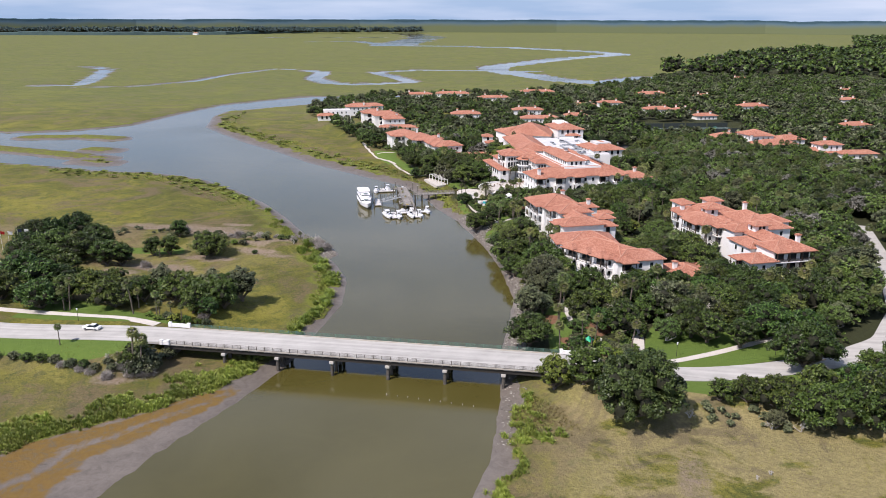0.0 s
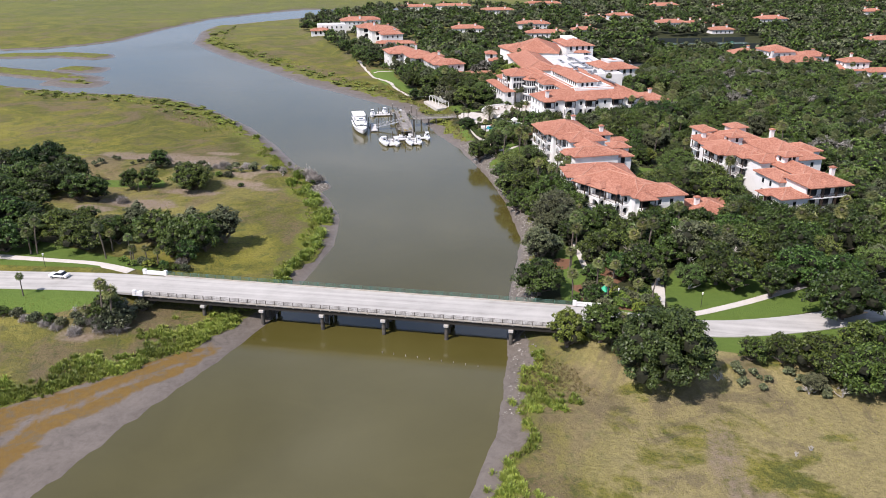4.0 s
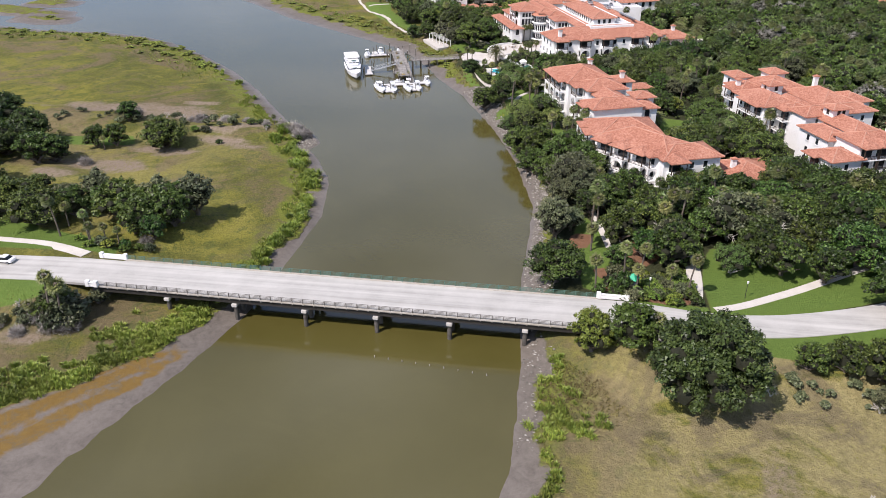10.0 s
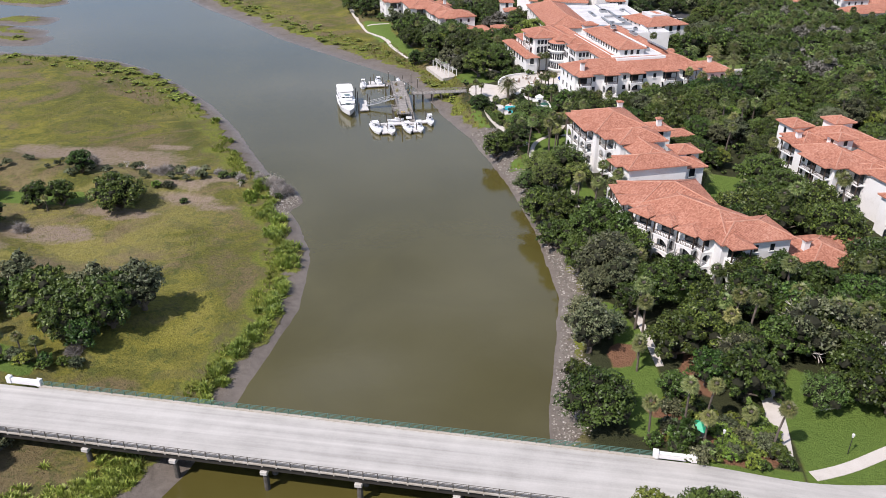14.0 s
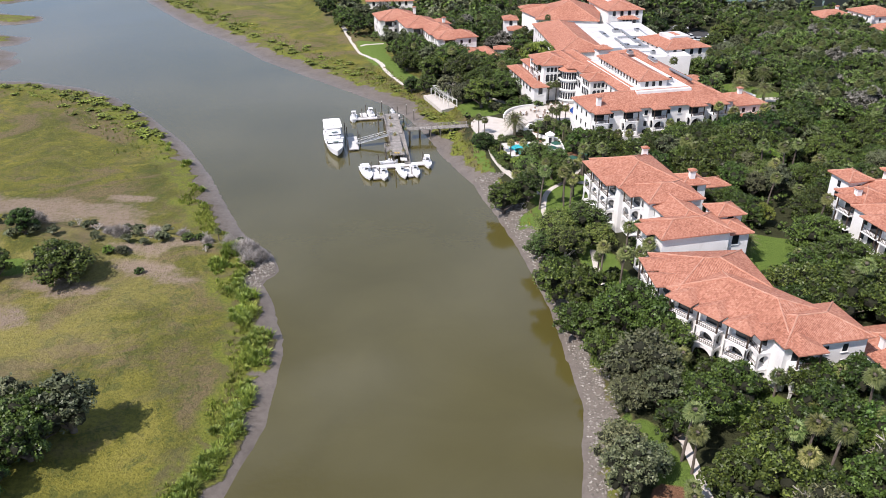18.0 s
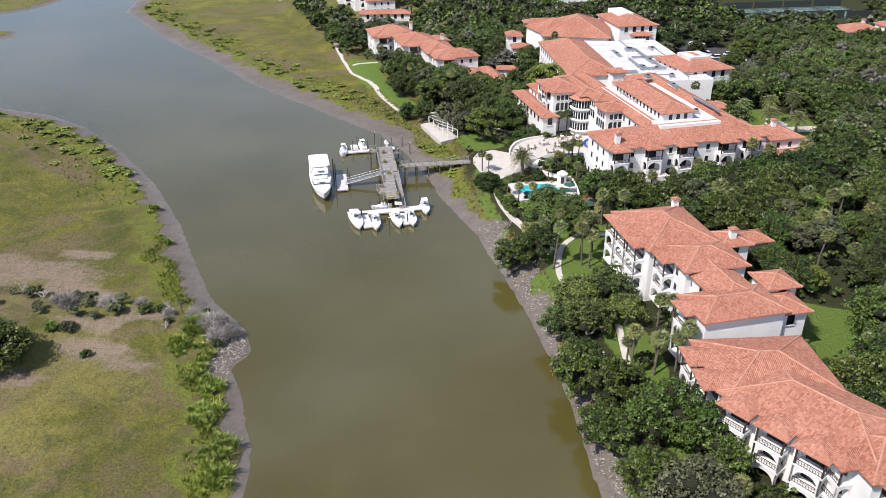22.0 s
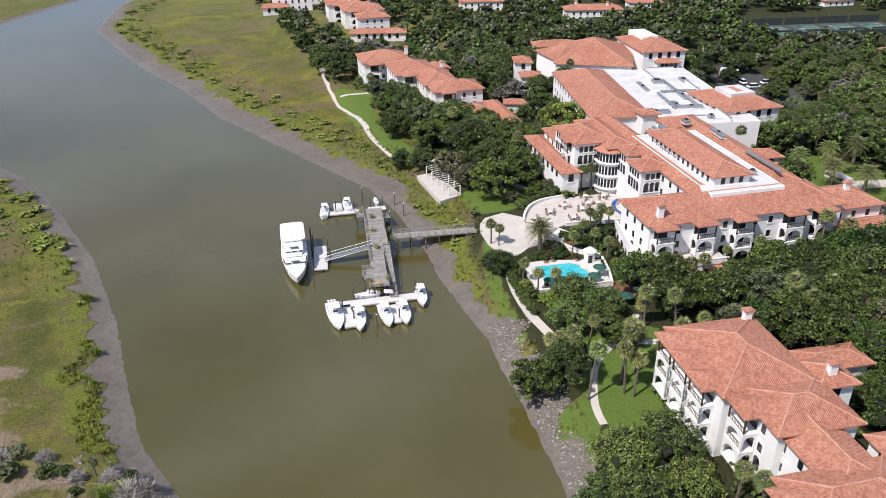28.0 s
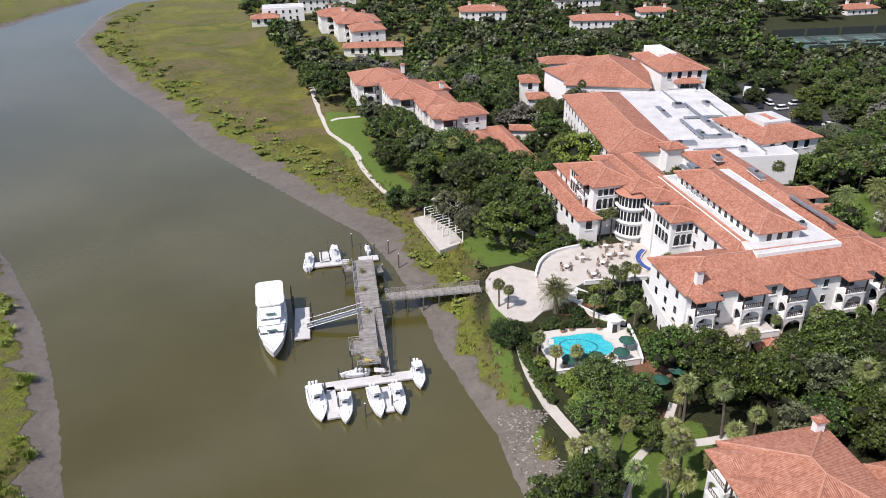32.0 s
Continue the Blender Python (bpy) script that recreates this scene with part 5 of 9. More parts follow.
def tufted_arrays(rng, radius, height, base, lobes, leaves, size, flat=0.8, per=11):
    """A crown: boughs in a dome, each a heap of leaf tufts over cores coloured dark as shade."""
    k = np.arange(lobes)
    up = 1 - (k + 0.5) / lobes * 0.98
    ang = k * 2.399963 + rng.uniform(-0.35, 0.35, lobes)
    out = np.sqrt(1 - up**2) * rng.uniform(0.80, 1.06, lobes)
    lr = radius * rng.uniform(0.24, 0.38, lobes) * (9 / lobes) ** 0.18 * 1.12
    reach = radius - lr * 0.9
    mid = base + height * 0.30
    centre = np.column_stack([np.cos(ang) * out * reach, np.sin(ang) * out * reach, mid + (height * 0.70 - lr * flat) * up * rng.uniform(0.82, 1.06, lobes)])
    verts, faces, count, inner = [], [], 0, 0
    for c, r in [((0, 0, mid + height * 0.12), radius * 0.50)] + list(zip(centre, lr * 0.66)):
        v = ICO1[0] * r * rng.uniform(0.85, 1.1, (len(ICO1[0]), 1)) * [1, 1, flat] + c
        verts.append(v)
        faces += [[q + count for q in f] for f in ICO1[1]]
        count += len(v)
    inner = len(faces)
    d = rng.normal(size=(lobes, per, 3))
    d[..., 2] = np.abs(d[..., 2]) - 0.28
    d /= np.linalg.norm(d, axis=-1, keepdims=True)
    tuft = (centre[:, None] + d * (lr[:, None, None] * rng.uniform(0.72, 1.0, (lobes, per, 1))) * [1, 1, flat]).reshape(-1, 3)
    tr = np.repeat(lr, per) * rng.uniform(0.26, 0.50, lobes * per)
    n = (tr**2 / (tr**2).sum() * leaves).astype(int) + 3
    c, r = np.repeat(tuft, n, axis=0), np.repeat(tr, n)[:, None]
    m = len(c)
    d = rng.normal(size=(m, 3))
    d[:, 2] = np.abs(d[:, 2]) * 1.1 - 0.45
    d /= np.linalg.norm(d, axis=1)[:, None]
    p = c + d * r * rng.uniform(0.55, 1.15, (m, 1)) * [1, 1, 0.85]
    nrm = d * 1.0 + rng.normal(size=(m, 3)) * 0.5 + [0, 0, 0.35]
    nrm /= np.linalg.norm(nrm, axis=1)[:, None]
    a = np.cross(nrm, rng.normal(size=(m, 3)))
    a /= np.linalg.norm(a, axis=1)[:, None] + 1e-9
    b = np.cross(nrm, a)
    s = size * rng.uniform(0.55, 1.3, (m, 1))
    quad = np.stack([p + a * s * rng.uniform(0.7, 1.2, (m, 1)), p + b * s * rng.uniform(0.4, 0.8, (m, 1)) - a * s * 0.3, p - b * s * rng.uniform(0.4, 0.8, (m, 1)) - a * s * rng.uniform(0.2, 0.7, (m, 1))], 1)
    verts.append(quad.reshape(-1, 3))
    faces += (np.arange(3 * m).reshape(-1, 3) + count).tolist()
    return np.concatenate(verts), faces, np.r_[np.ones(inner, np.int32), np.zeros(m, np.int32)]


def tufted_crown(rng, radius, height, base, lobes, leaves, size, mat, flat=0.8):
    v, f, which = tufted_arrays(rng, radius, height, base, lobes, leaves, size, flat)
    me = mesh_of("crown", v.tolist(), f, mat)
    me.materials.append(M_CROWNSHADE)
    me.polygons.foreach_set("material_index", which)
    return me


def oak_trunk(rng, radius, base):
    bm = bmesh.new()
    fork = base * 0.45
    rod(bm, (0, 0, -0.4), (0, 0, fork), 0.55, 0.42, 8)
    for k in range(6):
        a = k * 1.047 + rng.uniform(-0.4, 0.4)
        reach = radius * rng.uniform(0.4, 0.7)
        knee = Vector((math.cos(a) * reach * 0.45, math.sin(a) * reach * 0.45, base * 0.8))
        rod(bm, (0, 0, fork - 0.2), knee, 0.32, 0.2, 6)
        rod(bm, knee, (math.cos(a + 0.2) * reach, math.sin(a + 0.2) * reach, base * 1.25), 0.2, 0.07, 5)
    return bm


RNG = np.random.default_rng(7)


def oak_kind(radius, height, base, mat, lobes=15, leaves=1150, size=0.62, flat=0.8):
    return tufted_crown(RNG, radius, height, base, lobes, leaves, size, mat, flat), to_mesh(oak_trunk(RNG, radius, base + height * 0.25), "trunk", M_BARK)


OAK_R = (6.4, 5.4, 7.4, 4.6)
OAKS = [oak_kind(6.4, 9.4, 0.2, M_OAK, 17, 5600, 0.31), oak_kind(5.4, 9.0, 0.2, M_OAK, 14, 4400, 0.31), oak_kind(7.4, 9.6, 0.2, M_OAK, 21, 6600, 0.31), oak_kind(4.6, 8.4, 0.1, M_OAK, 12, 3500, 0.30)]
HUGE_OAK = oak_kind(9.0, 15.5, 0.1, M_DARKOAK, 34, 30000, 0.32, flat=1.0)
OLIVES = [oak_kind(5.2, 8.2, 0.8, M_OLIVE, 20, 4400, 0.27), oak_kind(4.4, 9.5, 0.8, M_OLIVE, 16, 3600, 0.27, flat=1.0)]
BRIGHTS = [oak_kind(4.6, 8.0, 0.5, M_BRIGHT, 13, 3600, 0.29, flat=1.0)]


def snag_mesh(rng, height, spread, first=0.13, lean=0.8, reach=0.45):
    bm = bmesh.new()

    def limb(p, d, r, n):
        q = p + d
        if q.z < 0.3 * p.z or q.xy.length > height * 0.62:
            return
        rod(bm, p, q, r, r * 0.6, 5 if n > 1 else 3)
        if n:
            for _ in range(3):
                limb(q, (d * 0.7 + Vector(rng.normal(size=3)) * d.length * 0.42 * spread).normalized() * d.length * rng.uniform(0.55, 0.75), r * 0.6, n - 1)
    for _ in range(3):
        limb(Vector((0, 0, -0.2)), Vector((*rng.normal(size=2) * 0.35 * spread, lean)) * height * reach, first, 3)
    return to_mesh(bm, "branch", M_DEADWOOD)


def mossy_kind(radius, height, mat, leaves):
    return tufted_crown(RNG, radius * 0.96, height * 0.94, 1.0, 15, leaves, 0.27, mat), snag_mesh(RNG, height, 1.25, 0.24, 0.8, 0.46)


GREYS = [mossy_kind(5.5, 8.2, M_GREY, 2400), mossy_kind(5.0, 8.0, M_OLIVE, 2300)]


def twig_kind(radius, height, n):
    """A leafless shrub: forked stems under a dome of fine grey twigs."""
    d = RNG.normal(size=(n, 3))
    d[:, 2] = np.abs(d[:, 2]) * 0.9
    d /= np.linalg.norm(d, axis=1)[:, None]
    foot = d * [radius, radius, height] * RNG.uniform(0.35, 0.85, (n, 1)) + [0, 0, 0.3]
    tip = foot + (d + RNG.normal(0, 0.55, (n, 3))) * RNG.uniform(0.35, 0.8, (n, 1))
    side = np.cross(tip - foot, RNG.normal(size=(n, 3)))
    side *= RNG.uniform(0.02, 0.05, (n, 1)) / (np.linalg.norm(side, axis=1)[:, None] + 1e-9)
    v = np.stack([foot - side, foot + side, tip], 1).reshape(-1, 3)
    bm = bmesh.new()
    for k in range(7):
        a, q = k * 0.9 + RNG.uniform(-0.3, 0.3), RNG.uniform(0.5, 0.85)
        elbow = Vector((math.cos(a) * radius * 0.3, math.sin(a) * radius * 0.3, height * 0.4))
        rod(bm, (0, 0, -0.2), elbow, 0.11, 0.08, 5)
        for turn in (-0.5, 0.4):
            rod(bm, elbow, (math.cos(a + turn) * radius * q, math.sin(a + turn) * radius * q, height * (1.25 - q * 0.7)), 0.07, 0.025, 4)
    return mesh_of("crown", v.tolist(), np.arange(3 * n).reshape(-1, 3).tolist(), M_TWIG), to_mesh(bm, "trunk", M_DEADWOOD)


TWIGS = [twig_kind(2.2, 1.9, 1500), twig_kind(1.8, 2.2, 1300)]
BRIGHT_OAK = mossy_kind(6.2, 8.6, M_FRESH, 4200)
BUSHES = [oak_kind(2.0, 2.6, 0.0, M_OAK, 7, 620, 0.26), oak_kind(1.7, 2.0, 0.0, M_BRIGHT, 6, 520, 0.26), oak_kind(2.2, 2.6, 0.0, M_OLIVE, 7, 620, 0.26)]


def leaflet(v, f, root, tip, width, side):
    n = len(v)
    mid = root.lerp(tip, 0.45)
    v += [tuple(root), tuple(mid + side * width), tuple(tip), tuple(mid - side * width)]
    f.append((n, n + 1, n + 2, n + 3))


def palm_kind(height, reach, fronds, lean=0.4, droop=1.0, trunk_r=0.2, fan=True):
    """A palm: fronds set in a ball round the top, each a fan or a feather of narrow leaflets."""
    rng = RNG
    v, f = [], []
    for k in range(fronds):
        a, up = k * 2.399963, 1 - 2.0 * (k + 0.5) / fronds * 0.82
        out = math.sqrt(max(0.05, 1 - up * up))
        way = Vector((math.cos(a) * out, math.sin(a) * out, up))
        side = Vector((-math.sin(a), math.cos(a), 0))
        length = reach * rng.uniform(0.85, 1.1)
        hub = Vector((lean, 0, height))
        at = lambda s: hub + way * length * s - Vector((0, 0, droop * reach * 0.5 * s * s))
        if fan:
            base = at(0.45)
            leaflet(v, f, hub, base, 0.03, side)
            for j in range(9):
                turn = (j - 4) / 4 * 1.25
                d = way * math.cos(turn) + side * math.sin(turn)
                tip = base + d * length * 0.58 * rng.uniform(0.8, 1.1) - Vector((0, 0, droop * reach * 0.28 * (0.6 + abs(turn) * 0.5)))
                leaflet(v, f, base, tip, reach * 0.055, (side * math.cos(turn) - way * math.sin(turn)).normalized())
        else:
            for j in range(13):
                q = at(0.12 + 0.88 * j / 12)
                fwd = (at(min(1, 0.2 + 0.88 * j / 12)) - q).normalized()
                for sgn in (-1, 1):
                    tip = q + (side * sgn * 0.75 + fwd * 0.75 - Vector((0, 0, 0.28))) * reach * 0.24 * (1.15 - 0.06 * j)
                    leaflet(v, f, q, tip, reach * 0.022, fwd)
    bm = bmesh.new()
    mid = Vector((lean * 0.35, 0, height * 0.5))
    rod(bm, (0, 0, -0.3), mid, trunk_r * 1.25, trunk_r, 7)
    rod(bm, mid, (lean, 0, height), trunk_r, trunk_r * 0.95, 7)
    bmesh.ops.create_icosphere(bm, subdivisions=1, radius=trunk_r * 2.2, matrix=Matrix.Translation((lean, 0, height)))
    return mesh_of("crown", v, f, M_FROND), to_mesh(bm, "trunk", M_BARK)


PALMS = [palm_kind(8.5, 1.89, 42, 0.5), palm_kind(6.8, 1.81, 40, 0.2), palm_kind(10.5, 1.89, 42, 1.0), palm_kind(5.0, 1.72, 36, 0.1)]
DATES = [palm_kind(6.0, 4.0, 72, 0.2, 0.9, 0.45, False)]
SHORTPALM = [palm_kind(1.6, 2.2, 30, 0.0, 0.8, 0.25, False)]


def plant(kind, x, y, scale=1.0, name="oak_tree", label="broad dark green live oak with a dense rounded crown", category="tree", group="garden trees", z=None, squash=1.0):
    if near_house(x, y, 0.5):
        return None
    crown, trunk = kind
    t = thing(name, x, y, (ground_z(x, y) if z is None else z) - 0.1, RNG.uniform(0, 360), label=label, category=category, group=group)
    t.scale = (scale, scale, scale * squash)
    part("trunk", trunk, None, t)
    part("crown", crown, None, t)
    return t


def near_house(x, y, gap):
    for cx, cy, w, d, rz in FOOTPRINTS:
        a = radians(rz)
        dx, dy = x - cx, y - cy
        u, v = dx * math.cos(a) + dy * math.sin(a), -dx * math.sin(a) + dy * math.cos(a)
        if abs(u) < w / 2 + gap and abs(v) < d / 2 + gap:
            return True
    return False
# The riverside garden, tree by tree: the place and the reach of each crown.
GARDEN_OAKS = [(21.5, 87.1, 5.5), (27.7, 81.2, 5.5), (26.5, 72.3, 4.6), (34.8, 74, 6.6), (31.2, 62.2, 5.0), (39.6, 71.8, 4.6), (44.3, 49, 6.0), (40.9, 44.8, 4.0), (50.2, 53.6, 5.2), (51, 36.3, 5.8), (63.6, 47.9, 6.6), (64, 58.2, 4.0),
                (70, 58.2, 4.4), (34.2, 17.6, 6.6), (47.9, 33.7, 5.4), (53.8, 43.5, 4.6), (58.4, 25.6, 5.6), (76.3, 27.4, 6.4), (66.1, 36.2, 5.2), (76, 54, 5.6), (86, 58, 6.4), (85.4, 42.7, 6.2), (42.3, 66, 4.0), (7.7, 127.8, 4.7), (13.6, 130.6, 5.0),
                (24.6, 75.8, 3.8), (22.6, 91.5, 3.8), (19, 146, 4.0), (32.5, 159.5, 6.6), (26.5, 161.8, 5.0), (33.1, 153.6, 4.8), (46.5, 161, 5.6), (53.6, 162, 6.8), (61.6, 166, 6.8), (53.6, 151, 5.6), (22.5, 141.8, 3.0), (69, 172, 6.6), (46.5, 146, 4.6), (79, 46.5, 5.0),
                (92, 34, 5.6), (70, 46, 4.6), (58.5, 35.5, 4.0), (46.6, 23.5, 3.2), (52.4, 27.5, 3.8), (40.5, 57, 3.6)]
RIVER_OAKS = [(-42, 252, 1.0), (-29, 226, 0.8), (-24, 255, 1.25), (-12.3, 247, 1.35), (-4, 237, 1.35), (-7, 208, 1.3), (-17, 236, 1.3), (-35.6, 229, 0.8), (-8, 222, 1.25), (-31, 243, 1.1), (-2, 168.5, 0.55), (31, 161, 0.85), (38, 158, 0.8), (4, 282, 0.9), (2, 296, 0.9), (0, 250, 0.7), (-14, 262, 0.8)]
OPEN = [  # open ground kept free of scattered crowns
    [(28, 8), (31, 60), (22, 85), (12, 112), (2, 128), (2, 150), (7, 157), (36, 157), (40, 140), (36, 112), (40, 88), (47, 66), (60, 54), (61, 40), (54, 30), (62, 12)],
    [(-10, 176), (-13, 192), (-5, 200), (3, 212), (28, 214), (31, 186), (27, 172), (27, 152), (2, 150)], [(67, 208), (90, 202), (99, 232), (84, 246), (72, 240)], [(60, 340), (90, 345), (100, 280), (78, 250), (60, 290)], [(98, 455), (180, 455), (170, 385), (98, 388)]]
PATHS = [[(-8, 190), (-1, 172), (2.5, 159), (6, 150), (10, 144), (18, 130)], [(-100, 17), (-68, 14)], [(62, 18.5), (61.5, 12)], [(67, 9), (77, 17), (92, 25), (104, 33)], [(42, 46), (44, 33), (41, 15)],
         [(-79, 304), (-70, 285), (-57, 267), (-52, 256), (-44, 242), (-34, 232), (-28, 233), (-15, 228)], [(-72, 294), (-63, 298)]]


def scatter():
    """The oak woods of the gardens: a jittered grid with open places left out. Near ones are trees of their own, the rest one grove."""
    rng = np.random.default_rng(11)
    grove = []
    taken = [(x, y) for x, y, *_ in RIVER_OAKS + GARDEN_OAKS]
    for gy in np.arange(10, 345, 7.0):
        for gx in np.arange(-175, 188, 7.0):
            x, y = gx + rng.uniform(-2.8, 2.8), gy + rng.uniform(-2.8, 2.8)
            px, py = np.array([x]), np.array([y])
            if not inside(EAST_LAND, px, py)[0] or from_line(EAST_LAND, px, py, True)[0] < 3.0:
                continue
            if near_house(x, y, 3.2) or y > 300 and near_house(x, y + 10, 4) or abs(y - road_at(x)) < 9 and x < 120 or any(inside(p, px, py)[0] for p in OPEN + LAWNS):
                continue
            if any(from_line(p, px, py)[0] < 2.6 for p in PATHS) or from_line(FAR_ROAD, px, py)[0] < 7 or any(math.dist((x, y), q) < 5.0 for q in taken):
                continue
            pick, s, squash = rng.uniform(), rng.uniform(0.78, 1.16), rng.uniform(0.88, 1.12)
            if near_house(x, y, 6.0):
                s *= 0.72
            near = x < 122 and y < 196 or x < 12 and y < 262
            if not near:
                grove.append((x, y, s * (0.85 if rng.uniform() < 0.1 else 1.0)))
            elif pick < 0.60:
                plant(OAKS[rng.integers(4)], x, y, s, squash=squash)
            elif pick < 0.75:
                plant(OLIVES[rng.integers(2)], x, y, s * 0.95, label="olive green broad-leaved tree with an open crown")
            elif pick < 0.86:
                plant(BRIGHT_OAK if pick < 0.83 else BRIGHTS[0], x, y, s * 0.85, label="fresh green tree among the dark oaks")
            elif pick < 0.92:
                plant(GREYS[rng.integers(2)], x, y, s * 0.9, label="oak hung with grey moss, half bare")
            else:
                plant(PALMS[rng.integers(3)], x, y, rng.uniform(0.9, 1.1), "palm_tree", "cabbage palm with a slim trunk and round head of fronds", "palm", "garden palms")
            if rng.uniform() < (0.26 if near else 0.0):
                plant(PALMS[rng.integers(3)], x + 3.8, y + rng.uniform(-3, 3), rng.uniform(1.0, 1.2), "palm_tree", "cabbage palm with a slim trunk and round head of fronds", "palm", "garden palms")
    return grove


FAR_ROAD = [(112, 20), (126, 30), (138, 52), (146, 80), (152, 110), (160, 150)]
GROVE = scatter()


def woods(name, label, spots, rng, mat, lobes=6, leaves=90, size=1.3, squash=1.0):
    """Woods as one mesh: each crown a few lumps with leaf sprays."""
    v, f, which, n = [], [], [], 0
    kinds = [tufted_arrays(rng, 5.5, 8, 1.5, lobes, leaves, size, 0.8, 11 if leaves > 400 else 5 if leaves > 150 else 3) for _ in range(6)]
    for x, y, z, s in spots:
        kv, kf, kw = kinds[rng.integers(6)]
        a = rng.uniform(0, 6.283)
        c, q = math.cos(a) * s, math.sin(a) * s
        v.append(kv @ np.array([[c, q, 0], [-q, c, 0], [0, 0, s * squash]]) + [x, y, z])
        f += [[k + n for k in face] for face in kf]
        which.append(kw)
        n += len(kv)
    me = mesh_of(name, np.concatenate(v).tolist(), f, CALM.get(mat.name, mat))
    me.materials.append(M_CROWNSHADE)
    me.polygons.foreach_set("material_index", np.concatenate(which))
    return tagged(new(name, me), label, "woods", kind="stuff")


def far_woods():
    rng = np.random.default_rng(5)
    pts = []
    for gy in np.arange(345, 900, 9.5):
        for gx in np.arange(-190, 420, 9.5):
            pts.append((gx + rng.uniform(-4, 4), gy + rng.uniform(-4, 4)))
    for gy in np.arange(10, 345, 9.5):
        for gx in np.arange(186, 330, 9.5):
            pts.append((gx + rng.uniform(-4, 4), gy + rng.uniform(-4, 4)))
    p = np.array(pts)
    keep = inside(EAST_LAND, p[:, 0], p[:, 1]) & (from_line(EAST_LAND, p[:, 0], p[:, 1], True) > 3)
    for poly in OPEN:
        keep &= ~inside(poly, p[:, 0], p[:, 1])
    # only as wide as the view opens
    keep &= p[:, 0] < 60 + 0.62 * (p[:, 1] + 170)
    p = p[keep]
    ok = np.array([not (near_house(x, y, 4.5) or near_house(x, y + 9, 5) or near_house(x, y + 17, 4)) for x, y in p])
    p = p[ok]
    z = lay_of_land(p[:, 0], p[:, 1])["z"]
    spots = [(x, y, h - 0.6, rng.uniform(0.62, 1.08)) for (x, y), h in zip(p, z)]
    woods("woods", "dense dark green oak woods seen from afar", spots[::2] + spots[3::8], rng, M_OAK, 7, 160, 1.05)
    woods("woods", "paler grey-green woods seen from afar", spots[1::8] + spots[5::8] + spots[7::8], rng, M_OLIVE, 7, 160, 1.05)
    pts = []
    for gy in np.arange(900, 3300, 26):
        for gx in np.arange(100, 1700, 26):
            pts.append((gx + rng.uniform(-11, 11), gy + rng.uniform(-11, 11)))
    p = np.array(pts)
    p = p[inside(EAST_LAND, p[:, 0], p[:, 1]) & (p[:, 0] < 60 + 0.62 * (p[:, 1] + 170))]
    p = p[rng.permutation(len(p))[:1500]]
    woods("woods", "far oak woods along the edge of the marsh", [(x, y, 2.5, rng.uniform(1.8, 3.0)) for x, y in p], rng, M_OAK)
    # Leaves turned bluish so that distance haze lies in their colour.
    leaf = leafy("far_haze_tinted_leaves", (0.028, 0.048, 0.045), (0.045, 0.072, 0.065), (0.07, 0.10, 0.085))
    line = [(x, 2900 + 0.42 * (x + 2600) + rng.exponential(230)) for x in rng.uniform(-2700, -700, 620)]
    woods("woods", "far woods beyond the salt marsh, tinted bluish for haze", [(x, y, 0.5, rng.uniform(2.4, 4.4)) for x, y in line], rng, leaf, 4, 50, 1.6)
    for k in range(9):
        house("far_house", [(-1930 + 42 * k + 30 * (k % 3), 2985 + 14 * k, 24, 14, 20 * (k % 4), 0.5, 9 + (k % 3), {"sides": "S", "storeys": 2, "bay": 5})], "small white house far off at the edge of the marsh", group="far houses")


far_woods()
_r = np.random.default_rng(12)
for share, mat, label in ((0, M_OAK, "dark green oak grove round the hotel"), (1, M_FRESH, "fresh green trees in the oak grove"), (2, M_GREY, "grey mossy trees in the oak grove"), (3, M_OLIVE, "olive green trees in the oak grove")):
    pick = [(x, y, ground_z(x, y) - 0.1, s) for k, (x, y, s) in enumerate(GROVE) if (k * 7919) % 20 in ((range(0, 13)), (13, 14, 15), (16, 17), (18, 19))[share]]
    woods("grove", label, pick, _r, mat, 13, 1250, 0.46)


